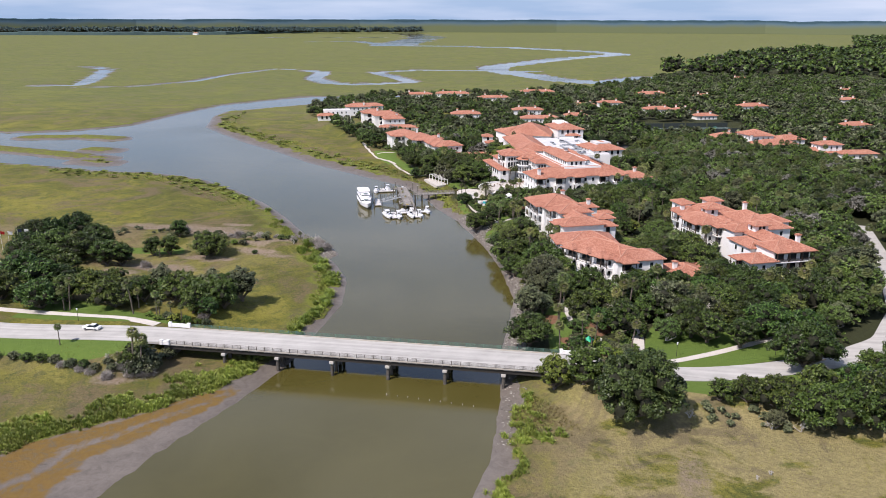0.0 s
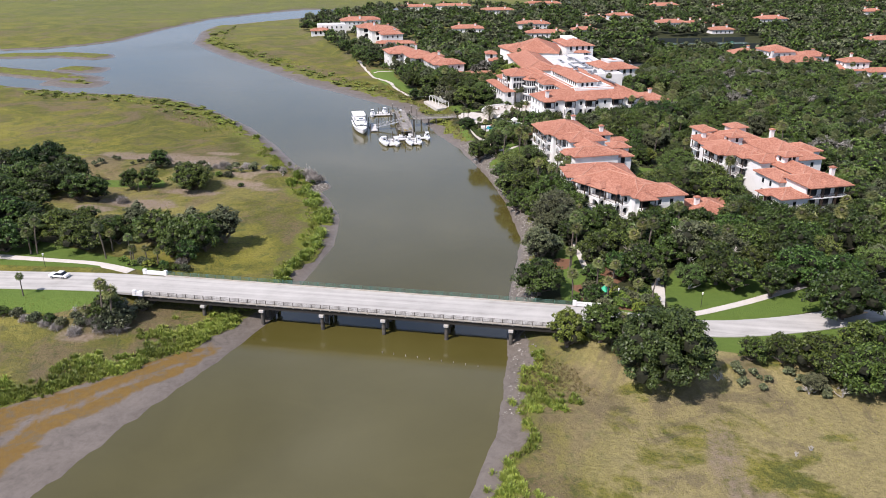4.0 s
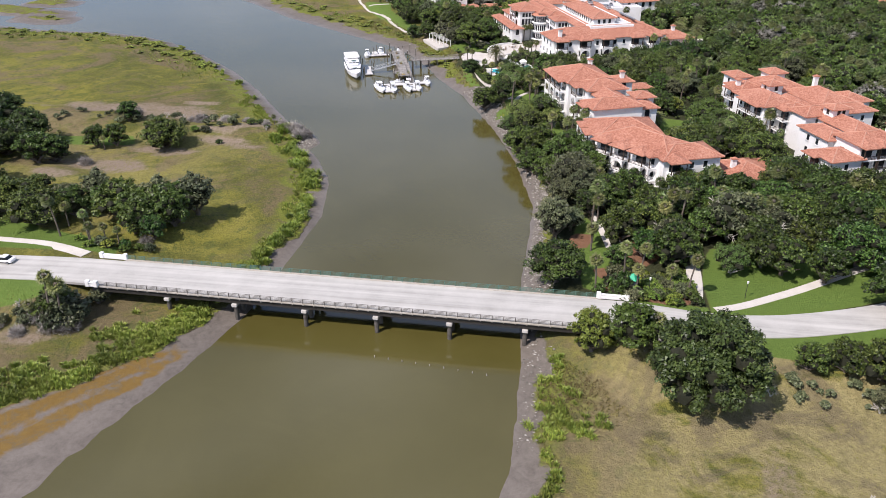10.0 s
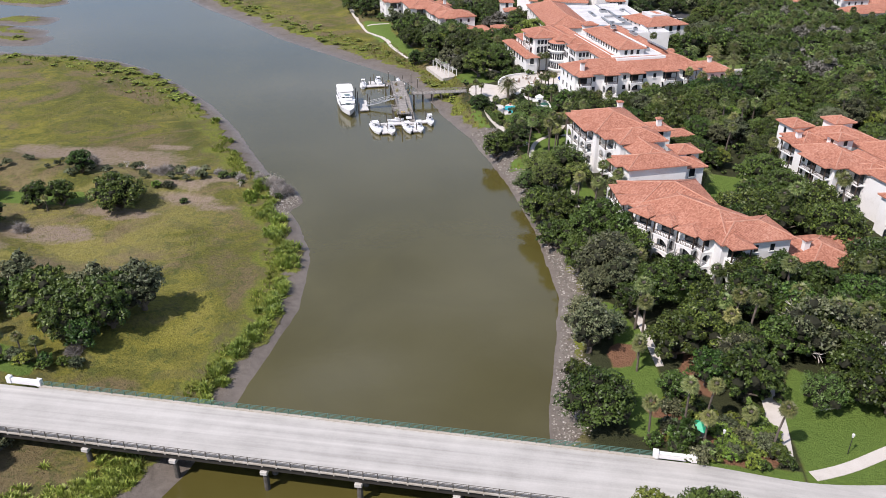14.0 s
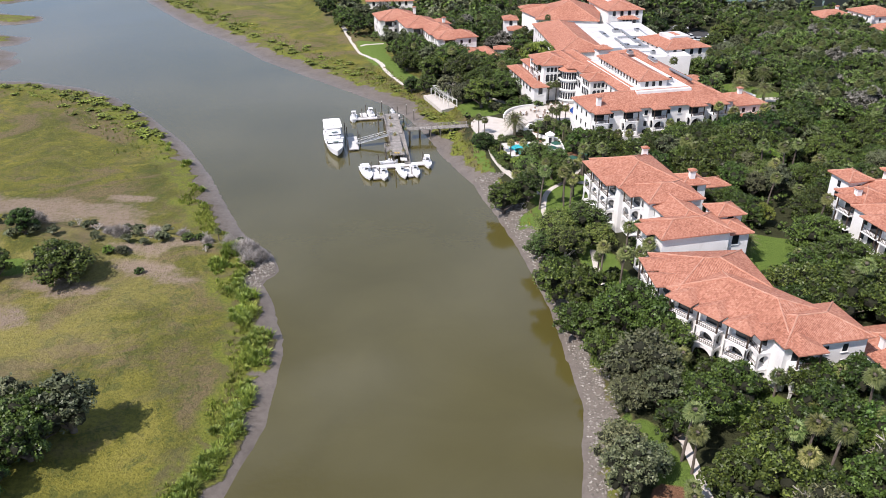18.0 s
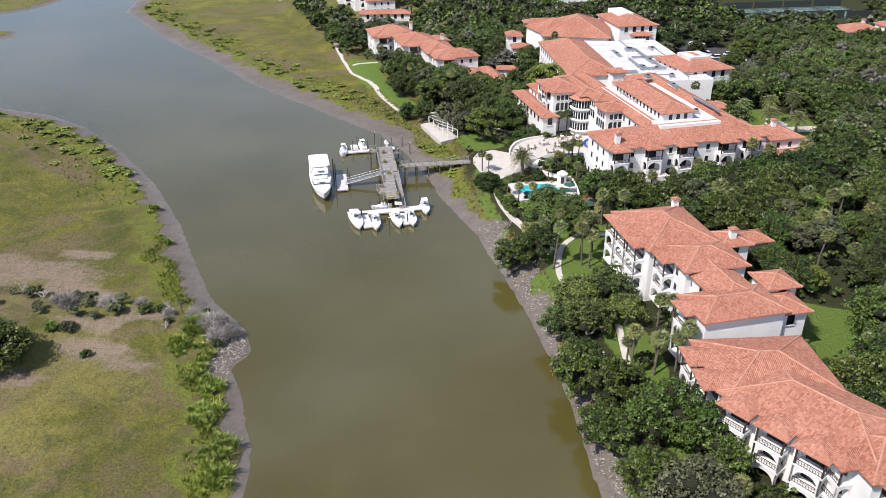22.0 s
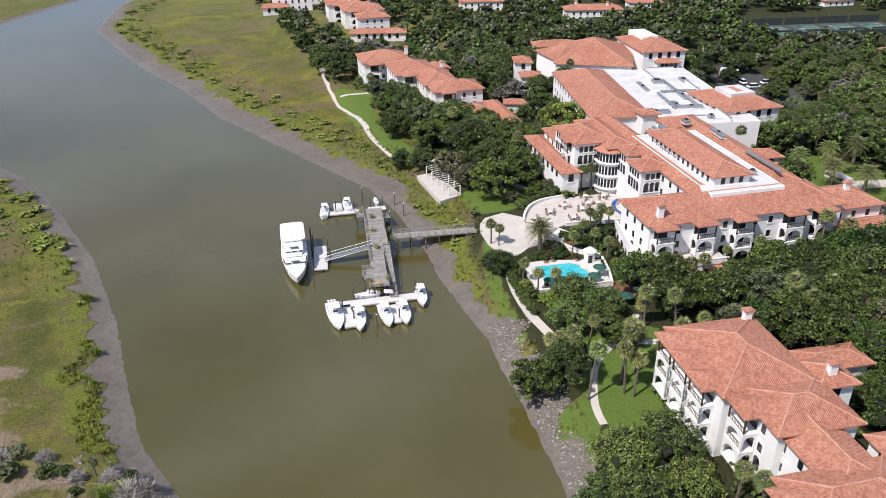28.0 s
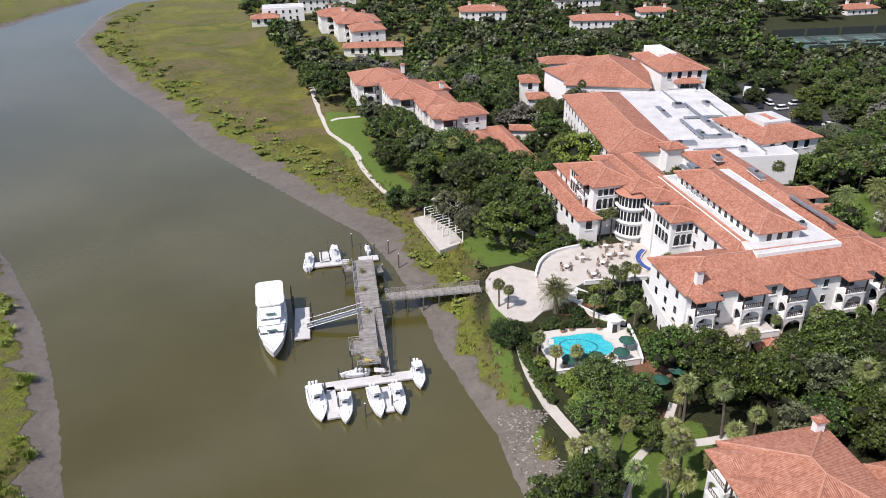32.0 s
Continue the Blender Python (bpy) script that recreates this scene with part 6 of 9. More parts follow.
def undergrowth():
    """Low shrubs under and between the trees, and along the feet of the house walls."""
    rng = np.random.default_rng(31)
    x, y = rng.uniform(-100, 135, 3600), rng.uniform(8, 330, 3600)
    keep = inside(EAST_LAND, x, y) & (from_line(EAST_LAND, x, y, True) > 1.5) & (np.abs(y - road_line_y(x)) > 6.5)
    for poly in OPEN + LAWNS:
        keep &= ~inside(poly, x, y)
    for line in PATHS + [FAR_ROAD]:
        keep &= from_line(line, x, y) > 2.2
    spots = [(p, q, rng.uniform(0.14, 0.34)) for p, q in zip(x[keep], y[keep]) if not near_house(p, q, 1.0)]
    feet = []
    for cx, cy, w, d, rz in FOOTPRINTS[:60]:
        if cy > 340:
            continue
        a = radians(rz)
        for _ in range(int((w + d) * 0.6)):
            side, f, g = rng.integers(4), rng.uniform(-0.5, 0.5), rng.uniform(1.0, 2.2)
            u, v = ((f * w, -d / 2 - g), (f * w, d / 2 + g), (-w / 2 - g, f * d), (w / 2 + g, f * d))[side]
            p, q = cx + u * math.cos(a) - v * math.sin(a), cy + u * math.sin(a) + v * math.cos(a)
            if not near_house(p, q, 0.5) and not any(inside(o, np.array([p]), np.array([q]))[0] for o, _ in PADS):
                feet.append((p, q, rng.uniform(0.14, 0.30)))
    for name, label, mat, pts in (("undergrowth", "dark green undergrowth below the oaks", M_OAK, spots[::2]), ("undergrowth", "mixed green shrubs below the oaks", M_FRESH, spots[1::2]), ("wall_shrubs", "green shrubs planted along the house walls", M_FRESH, feet)):
        p = np.array(pts)
        z = lay_of_land(p[:, 0], p[:, 1])["z"]
        woods(name, label, [(a, b, h - 0.15, s) for (a, b, s), h in zip(pts, z)], rng, mat, 3, 110, 1.5)


undergrowth()


def far_palms():
    """Palm heads standing over the grove, too many to tell apart."""
    rng = np.random.default_rng(44)
    v, f, n = [], [], 0
    data = [(np.array([q.co[:] for q in c.vertices]), [list(p.vertices) for p in c.polygons]) for c in (PALMS[0][0], PALMS[2][0])]
    for k, (x, y, s) in enumerate(GROVE):
        if (k * 31) % 10 > 3 or y > 330:
            continue
        kv, kf = data[k % 2]
        v.append(kv + [x + rng.uniform(-3, 3), y + rng.uniform(-3, 3), ground_z(x, y) + rng.uniform(0, 1.0)])
        f += [[q + n for q in face] for face in kf]
        n += len(kv)
    tagged(new("grove_palms", mesh_of("grove_palms", np.concatenate(v).tolist(), f, M_FROND)), "pale green palm heads standing above the oak grove", "palms", kind="stuff")


far_palms()
OAK_LABEL = "broad dark green live oak with a dense rounded crown"
PALM_LABEL = "cabbage palm with a slim trunk and round head of fronds"
# The groves on the west bank: the front foot and the reach of each crown.
WEST_OAKS = [(-97.4, 28.7, 5.2), (-87.2, 23.6, 6.0), (-107.8, 19.6, 5.9), (-116.9, 32.5, 5.6), (-84.0, 31.8, 2.7), (-77.4, 33.7, 3.4), (-68.7, 28.7, 5.6), (-60.5, 25.6, 4.5), (-56.7, 29.5, 5.5), (-52.2, 32.9, 5.3), (-56.9, 21.8, 2.5), (-62.5, 23.4, 3.2), (-91.5, 30, 4.8), (-72.8, 30.5, 4.2), (-64.4, 27.2, 4.6), (-60.8, 31.5, 5.0), (-80.5, 28.5, 3.4), (-103.5, 25.5, 4.4), (-55, 27.4, 3.6),
             (-131.1, 61.3, 7.9), (-122.7, 60.8, 7.0), (-125.6, 74.5, 6.0), (-111.4, 58.5, 4.6), (-108.3, 62.4, 4.2), (-146.0, 78.0, 5.4), (-130.9, 50.0, 6.1), (-115.2, 41.3, 4.6), (-112.0, 34.3, 4.1), (-103.3, 75.3, 3.0), (-98.2, 77.3, 3.0), (-83.1, 77.6, 6.0), (-102.9, 94.3, 2.8),
             (-141, 86, 6.5), (-150, 75, 7.0), (-140, 60, 7.0), (-124, 24, 6.0), (-128, 36, 6.5)]
for k, (x, y, s) in enumerate(RIVER_OAKS):
    plant(OAKS[k % 4], x, y, s, squash=0.95)
for x, y, r in GARDEN_OAKS:
    k = min(range(4), key=lambda q: abs(OAK_R[q] - r) + 0.4 * ((int(x * 3) + q) % 2))
    plant(OAKS[k], x, y, r / OAK_R[k], squash=RNG.uniform(0.92, 1.12))
for x, y, r in ((20.8, 109, 5.4), (27.4, 111.4, 6.0), (23.4, 102, 5.3), (30.4, 105.2, 4.4), (14.2, 153.6, 5.4), (19.8, 151.2, 4.8), (12.9, 145.4, 4.6), (18.6, 102.6, 4.6), (69.5, 24.6, 4.4)):
    plant(BRIGHT_OAK, x, y, r / 6.0, label="fresh green oak with pale bare twigs")
for x, y, r in ((36.6, 56.2, 6.6), (39, 50.5, 4.2), (34.2, 50.8, 4.0), (32.2, 39.4, 4.6), (33.2, 34, 4.6), (36.6, 37.2, 3.4)):
    plant(OLIVES[int(x) % 2], x, y, r / (5.2, 4.4)[int(x) % 2], label="silvery grey-green feathery tree on the bank")
for x, y, r in ((71.1, 36.9, 6.8), (80.5, 36, 5.2), (57.6, 30.8, 4.6)):
    plant(GREYS[1], x, y, r / 4.8, label="spreading oak hung with grey moss, half bare")
for x, y, r in ((48.2, 61.6, 2.6), (51.6, 59.0, 2.6), (55.2, 57.6, 2.3), (33.4, 92.6, 2.0), (37.6, 84, 2.0), (25, 143.5, 1.9), (30.4, 139.5, 2.2), (41.2, 64.2, 2.2), (46.8, 12.8, 2.8), (49.6, 20.4, 2.4), (42.6, 12.4, 1.7), (30.8, 28.6, 2.4), (32.6, 45, 2.3)):
    plant(BUSHES[0], x, y, r / 1.9, "garden_shrub", "large dark green rounded shrub on the lawn", "shrub", "lawn shrubs")
for x, y, s in ((41.4, 40.6, 1.0), (42.6, 38.4, 0.95), (42, 14.2, 0.85), (47.6, 17.3, 0.85), (49.8, 12.6, 0.8), (50.9, 18.5, 0.8), (56.9, 17, 0.85), (59.6, 13.1, 0.8), (61.3, 48.6, 1.0), (58.7, 41.8, 1.0), (56.6, 41.6, 1.05), (70.1, 51.6, 1.0), (69.6, 45.4, 0.95), (75.4, 38.2, 0.95), (82.9, 53.7, 1.0), (43.2, 60.6, 1.0),
                (35, 92.1, 0.95), (38.4, 91.4, 0.9), (57.2, 36.2, 0.95), (60.6, 37.9, 1.0), (58.7, 32.1, 0.95), (71.2, 52.8, 0.9), (41.5, 32.6, 0.85), (41.2, 29.4, 0.85), (16.6, 125.9, 1.0), (22.2, 131.3, 1.0), (24.2, 140.3, 1.0), (29.1, 133.5, 1.0), (36.6, 105.4, 0.95), (34.6, 89.9, 0.95), (27, 150.3, 1.0),
                (30, 91.4, 0.9), (30.5, 88.8, 0.9), (27.4, 149, 1.0), (32.7, 145.7, 0.95), (24.9, 134.5, 1.05), (22.6, 128.3, 0.95), (24.1, 127.5, 0.95), (13.8, 136.2, 0.85), (10, 135.7, 0.85), (14.5, 132.5, 0.8), (37.8, 146.9, 0.9), (32.8, 138.8, 0.95), (29.8, 127.6, 0.9), (55.7, 147.8, 1.0), (56.6, 146.4, 1.0), (11.4, 138, 0.7), (16.6, 138.6, 0.75)):
    plant(PALMS[int(abs(x * 7 + y)) % 4], x, y, s, "palm_tree", PALM_LABEL, "palm", "garden palms")
for k, (x, y, r) in enumerate(WEST_OAKS):
    q = min(range(4), key=lambda n: abs(OAK_R[n] - r))
    kind, label = (OLIVES[k % 2], "grey-green broad-leaved tree in the marsh grove") if k in (4, 5, 9, 15) else (OAKS[q], OAK_LABEL)
    plant(kind, x, y + 0.28 * r, r / OAK_R[q] * 1.27, label=label, group="marsh trees", squash=0.92 if r > 4 else 1.15, z=ground_z(x, y) - 0.14 * r)
for x, y, s, kind, label in ((58.8, -15.4, 1.08, HUGE_OAK, "huge isolated dark oak at the marsh edge"), (41, -5.5, 1.0, BRIGHTS[0], "dense bright green cedar beside the bridge"), (47.5, -6.5, 1.0, OAKS[1], OAK_LABEL), (51, -5, 0.6, BRIGHTS[0], "fresh green young tree"),
                              (55, -8, 0.8, GREYS[0], "half bare mossy oak"), (77.5, -6.5, 0.55, OAKS[3], OAK_LABEL), (83.5, -6, 0.6, OAKS[1], OAK_LABEL), (90, -8, 0.75, OAKS[0], OAK_LABEL), (97, -11, 0.8, OAKS[2], OAK_LABEL), (104, -12, 0.9, OAKS[0], OAK_LABEL),
                              (99, -3, 0.8, OAKS[1], OAK_LABEL), (112, -10, 1.0, OAKS[2], OAK_LABEL), (122, -14, 1.0, OAKS[0], OAK_LABEL), (108, 0, 0.8, OAKS[3], OAK_LABEL), (88, -13, 0.4, OLIVES[0], "low grey-green shrubby tree"), (101, 14, 0.95, OAKS[2], OAK_LABEL), (118, 2, 0.9, OAKS[1], OAK_LABEL), (130, -4, 1.0, OAKS[2], OAK_LABEL)):
    plant(kind, x, y, s * (1.25 if x > 75 else 1.0), label=label, group="marsh trees", squash=1.05, z=ground_z(x, y) - (1.9 if kind is HUGE_OAK else 0.5))
for x, y, s in ((-116.5, 78.4, 0.55), (-100.4, 20.9, 0.95), (-98.8, 21.1, 0.9), (-78.7, 20.6, 0.9), (-79.8, 25.3, 0.8), (-68.3, 16.6, 0.7), (-65.6, 18, 0.65), (-62.9, 18.4, 0.6), (-70.5, 19, 0.7), (-84.7, -3.6, 0.6), (-61.3, -9.5, 0.95), (-59.3, -9.2, 1.05), (-64.8, -10, 0.7), (-133, 66, 0.9), (-123.6, 63, 0.9), (-100, 74.5, 0.6), (52, -4.4, 1.0), (38.6, 100.5, 0.85), (65, 56, 0.85), (69, 95, 0.7), (66, 90, 0.7), (73, 88, 0.8), (75, 95, 0.8), (92, 100, 0.8), (90, 96, 0.9), (93, 90, 0.8)):
    plant(PALMS[int(abs(x * 7 + y)) % 4], x, y, s, "palm_tree", PALM_LABEL, "palm", "garden palms")
for x, y, s in ((52, 11.6, 0.8), (54, 12, 0.9), (56, 12.2, 0.8), (58, 12.6, 0.9), (60, 13.4, 0.8), (60.3, 16, 0.9), (58.4, 16.8, 1.0), (54.6, 15.6, 0.9), (52.5, 16, 1.0), (56.4, 17.2, 0.9), (57, 14.5, 1.0), (60, 27, 1.2), (55, 19, 1.1), (51, 19, 1.3), (46.5, 12.8, 0.9), (48.5, 13.5, 0.9), (53, 13.5, 1.1), (-64, 16, 1.0), (-60.5, 16.5, 0.9), (-73, 19, 0.8)):
    plant(BUSHES[1], x, y, s, "flowering_shrub", "bright yellow-green garden shrub by the road", "shrub", "roadside shrubs")


for k, (x, y, h) in enumerate(((82.6, -31.6, 1.3), (79.4, -33.4, 1.2), (-56.8, 93, 1.8), (-51, 100.5, 2.2), (-60, 101, 2.0), (-47, 97, 2.2), (-48.5, 94.5, 2.2), (-46, 92, 1.8), (-95, 104, 2.4), (-88, 101, 2.4), (-45.5, 91, 1.6), (-114, 75, 2.0), (93, -14, 3.0), (70, -13, 2.2), (87, -14, 2.6), (-69, -8, 2.2))):
    s = thing("dead_tree", x, y, ground_z(x, y), 40 * k, label="bare silver-grey dead tree on the marsh", category="tree", group="dead trees")
    part("branch", snag_mesh(RNG, h, 1.2), None, s)


def tufts(name, label, n, region, height, mat, rng, ok, blades=5):
    """Grass tufts over a stretch of the plan, as one mesh."""
    x, y = rng.uniform(region[0], region[1], n), rng.uniform(region[2], region[3], n)
    lay = lay_of_land(x, y)
    keep = ok(x, y, lay)
    x, y, z = x[keep], y[keep], lay["z"][keep]
    m = len(x)
    h = height * rng.uniform(0.5, 1.3, m)
    v, f = [], []
    for b in range(blades):
        a = rng.uniform(0, 6.283, m)
        w = h * rng.uniform(0.10, 0.22, m)
        ox, oy = rng.normal(0, 0.28, m) * height, rng.normal(0, 0.28, m) * height
        lx, ly = rng.normal(0, 0.35, m) * h, rng.normal(0, 0.35, m) * h
        c, s = np.cos(a) * w, np.sin(a) * w
        v.append(np.stack([np.column_stack([x + ox - c, y + oy - s, z - 0.05]), np.column_stack([x + ox + c, y + oy + s, z - 0.05]),
                           np.column_stack([x + ox + c * 0.5 + lx, y + oy + s * 0.5 + ly, z + h]), np.column_stack([x + ox - c * 0.5 + lx, y + oy - s * 0.5 + ly, z + h])], 1).reshape(-1, 3))
    v = np.concatenate(v)
    tagged(new(name, mesh_of(name, v.tolist(), np.arange(len(v)).reshape(-1, 4).tolist(), mat)), label, "grass", kind="stuff")


def plumes(name, label, spots, mat, rng, blades=56):
    """Tall arching grass in clumps, as one mesh; each spot gives its place and reach."""
    p = np.repeat(np.array(spots), blades, axis=0)
    m, r = len(p), p[:, 3:4]
    a, out = rng.uniform(0, 6.283, m), rng.uniform(0, 1, m) ** 0.6
    way = np.column_stack([np.cos(a), np.sin(a), np.zeros(m)])
    side = np.column_stack([-np.sin(a), np.cos(a), np.zeros(m)]) * rng.uniform(0.035, 0.085, (m, 1))
    foot = p[:, :3] + way * (out[:, None] * r * 0.55)
    high = r * rng.uniform(0.75, 1.35, (m, 1)) * (1.15 - 0.55 * out[:, None])
    lean = way * out[:, None] * r * rng.uniform(0.15, 0.65, (m, 1)) + rng.normal(0, 0.12, (m, 3)) * r * [1, 1, 0]
    knee, tip = foot + lean * 0.45 + high * [0, 0, 0.72], foot + lean * 1.25 + high * [0, 0, 0.98]
    v = np.stack([foot - side, foot + side, knee + side, knee - side, tip + side * 0.3, tip - side * 0.3], 1).reshape(-1, 3)
    k = np.arange(m)[:, None] * 6
    f = np.concatenate([k + [0, 1, 2, 3], k + [3, 2, 4, 5]]).tolist()
    tagged(new(name, mesh_of(name, v.tolist(), f, mat)), label, "grass", kind="stuff")


_g = np.random.default_rng(3)
edge_of = lambda lo, hi: lambda x, y, lay: (lay["d"] - lay["flats"] > lo) & (lay["d"] - lay["flats"] < hi) & (lay["up"] < 0.15)
tufts("reeds", "tall bright green reeds along the mud bank", 30000, (-80, -24, -75, 140), 0.55, M_REED, _g, edge_of(0.8, 4.5), 6)
tufts("reeds", "tall bright green reeds along the mud bank", 12000, (26, 60, -75, -4), 0.5, M_REED, _g, edge_of(0.3, 3.0), 6)
tufts("bank_grass", "rough olive grass below the bridge end", 7000, (32, 54, -30, -5), 0.3, M_MARSHGRASS, _g, lambda x, y, lay: (lay["d"] - lay["flats"] > 0.3) & (lay["d"] - lay["flats"] < 8 + 3 * lay["wob"] + _g.normal(0, 2.5, len(x))) & (y > -21 + 2 * lay["wob"] + _g.normal(0, 2.5, len(x))) & (lay["up"] < 0.15), 5)
tufts("reeds", "bright green reeds above the algae flats", 22000, (-120, -26, -75, 0), 0.5, M_REED, _g, lambda x, y, lay: (lay["d"] - lay["flats"] > 0.2) & (lay["d"] - lay["flats"] < 6.5 + 2.2 * lay["wob"] + 1.5 * np.sin(x * 0.9)) & (lay["up"] < 0.15), 6)
tufts("bank_grass", "rough olive grass between garden lawn and mud", 16000, (-70, 30, 60, 260), 0.5, M_MARSHGRASS, _g, lambda x, y, lay: (lay["d"] > lay["flats"]) & (lay["up"] < 0.92) & (from_line(EAST_LAND, x, y, True) < 9), 5)
tufts("marsh_grass", "yellow-green salt marsh grass", 46000, (-150, -24, -75, 190), 0.17, M_MARSHGRASS, _g, edge_of(1.0, 200), 4)
tufts("marsh_grass", "yellow-green salt marsh grass", 8000, (30, 125, -75, -8), 0.16, M_MARSHGRASS, _g, edge_of(1.0, 200), 4)
tufts("reeds", "clumped bright marsh grass on the river flats", 15000, (-240, -8, 150, 480), 0.55, M_REED, _g, edge_of(0.8, 16.0), 5)


def shrub_belt():
    rng = np.random.default_rng(21)
    spots = []
    for x, y in ((-29, 15), (-29.5, 19), (-29.5, 23), (-29, 28), (-28.6, 33), (-28.2, 38), (-28.2, 43), (-28.6, 48), (-30.2, 54), (-32, 59), (-34.5, 65), (-38, 71), (-41, 77), (-45, 84), (-52, 90), (-50, 93), (-56, 110), (-62, 117), (-68, 124), (-73, 131), (-78, 138), (-86, 148), (-98, 162)):
        for _ in range(24):
            spots.append((x + rng.normal(-0.6, 1.1), y + rng.normal(0, 2.2), 0.9, rng.uniform(0.7, 1.7)))
    p = np.array([q[:2] for q in spots])
    lay = lay_of_land(p[:, 0], p[:, 1])
    return [(x, y, h - 0.2, s) for (x, y, _, s), h, off in zip(spots, lay["z"], lay["d"] - lay["flats"]) if off > 0.1]


belt = shrub_belt()
plumes("bank_grass", "tall bright green grass clumps along the river bank", belt[::2], M_BANKGREEN, np.random.default_rng(4), 70)
plumes("bank_grass", "tall mid green grass clumps along the river bank", belt[1::3], M_DEEPREED, np.random.default_rng(14), 70)


def cordgrass(n, region, lo, hi, rng):
    """Clumps of tall cordgrass between two distances from the top of the mud."""
    x, y = rng.uniform(region[0], region[1], n), rng.uniform(region[2], region[3], n)
    lay = lay_of_land(x, y)
    off = lay["d"] - lay["flats"] + rng.normal(0, 0.8, n)
    ok = (off > lo) & (off < hi + 1.6 * lay["wob"]) & (lay["up"] < 0.2) & (lay["bank"] < 0.3)
    return [(a, b, h - 0.25, rng.uniform(0.55, 1.15)) for a, b, h in zip(x[ok], y[ok], lay["z"][ok])]


reach = cordgrass(10500, (-120, -28, -80, 0), 0.3, 11.0, np.random.default_rng(51))
plumes("cordgrass", "tall bright green cordgrass above the algae flats", reach[::2], M_BANKGREEN, np.random.default_rng(52), 44)
plumes("cordgrass", "tall yellow-green cordgrass above the algae flats", reach[1::2], M_REED, np.random.default_rng(55), 44)
plumes("cordgrass", "rough green cordgrass on the bank below the bridge", cordgrass(1500, (28, 52, -60, -4), 0.2, 3.4, np.random.default_rng(53)), M_BANKGREEN, np.random.default_rng(54), 44)
strip = [(x, y, ground_z(x, y) - 0.1, RNG.uniform(0.15, 0.32)) for x, y in zip(RNG.uniform(-128, -62, 34), RNG.uniform(93, 102, 34))]
strip += [(x, y, ground_z(x, y) - 0.1, RNG.uniform(0.12, 0.24)) for x, y in zip(RNG.uniform(70, 118, 44), RNG.uniform(-15, -9, 44))]
woods("scrub", "low dark scrub at the edge of the marsh", strip, np.random.default_rng(6), M_OLIVE, 7, 420, 1.2)


def rocks():
    rng = np.random.default_rng(9)
    v, f, n = [], [], 0
    x, y = np.r_[rng.uniform(-4, 34, 42000), rng.uniform(-46, -36, 2600), rng.uniform(24, 36, 700)], np.r_[rng.uniform(8, 150, 42000), rng.uniform(84, 98, 2600), rng.uniform(-30, 8, 700)]
    lay = lay_of_land(x, y)
    keep = (lay["d"] > 0.8) & (lay["d"] < lay["flats"] + 1.2) & ((x > -10) | (rng.uniform(0, 1, len(x)) < 0.7))
    for px, py, pz in zip(x[keep], y[keep], lay["z"][keep]):
        s = rng.uniform(0.07, 0.34)
        q = ICO0[0] * s * rng.uniform(0.6, 1.25, (len(ICO0[0]), 1)) * [1, rng.uniform(0.6, 1), 0.6] + [px, py, pz + s * 0.2]
        v.append(q)
        f += [[k + n for k in face] for face in ICO0[1]]
        n += len(q)
    tagged(new("bank_rocks", mesh_of("bank_rocks", np.concatenate(v).tolist(), f, M_RUBBLE)), "grey broken rocks and oyster shell on the bank", "rocks", kind="stuff")


def make_rubble():
    m, t, b = material("rubble", 0.95, 0, 0.2)
    g = t.nodes.new("ShaderNodeNewGeometry")
    t.links.new(ramp(t, g.outputs["Random Per Island"], [(0, (0.12, 0.11, 0.092)), (0.6, (0.22, 0.20, 0.172)), (1, (0.40, 0.375, 0.335))]), b.inputs["Base Color"])
    return m


ICO0 = (np.array([(1, 0, 0), (-1, 0, 0), (0, 1, 0), (0, -1, 0), (0, 0, 1), (0, 0, -1)], float), [(0, 2, 4), (2, 1, 4), (1, 3, 4), (3, 0, 4), (2, 0, 5), (1, 2, 5), (3, 1, 5), (0, 3, 5)])
M_RUBBLE = make_rubble()
rocks()


plant(BRIGHTS[0], 10.8, 246, 1.5, label="large bright yellow-green tree in the hotel garden")
plant(BRIGHTS[0], 7.5, 252, 1.2, label="large bright yellow-green tree in the hotel garden")
for k, (x, y, s) in enumerate(((-49, 95.5, 1.3), (-53, 97.5, 1.0), (-46.4, 93, 1.2), (-58, 97, 0.8), (-72, 99, 1.0), (-80, 98, 1.25), (-66, 101, 0.8), (-44.6, 95, 1.1), (-84, 100, 0.9), (-47.5, 97.4, 1.0))):
    plant(TWIGS[k % 2], x, y, s, "grey_shrub", "grey leafless shrub on the sandy bank", "shrub", "grey shrubs")
for k, (x, y, s) in enumerate(((-57.4, -10.4, 1.1), (-63.6, -9.8, 1.1), (-60.8, -11.4, 1.0), (-66.1, -13.4, 0.9), (-71.1, -12.3, 0.7), (-74.3, -11.7, 0.7), (-79.6, -10.6, 0.7), (-99.2, 63, 1.1), (-57.9, 20.9, 0.8), (-103.6, 101, 1.4))):
    plant(TWIGS[k % 2], x, y, s, "grey_shrub", "grey leafless brush beside the causeway", "shrub", "grey shrubs")
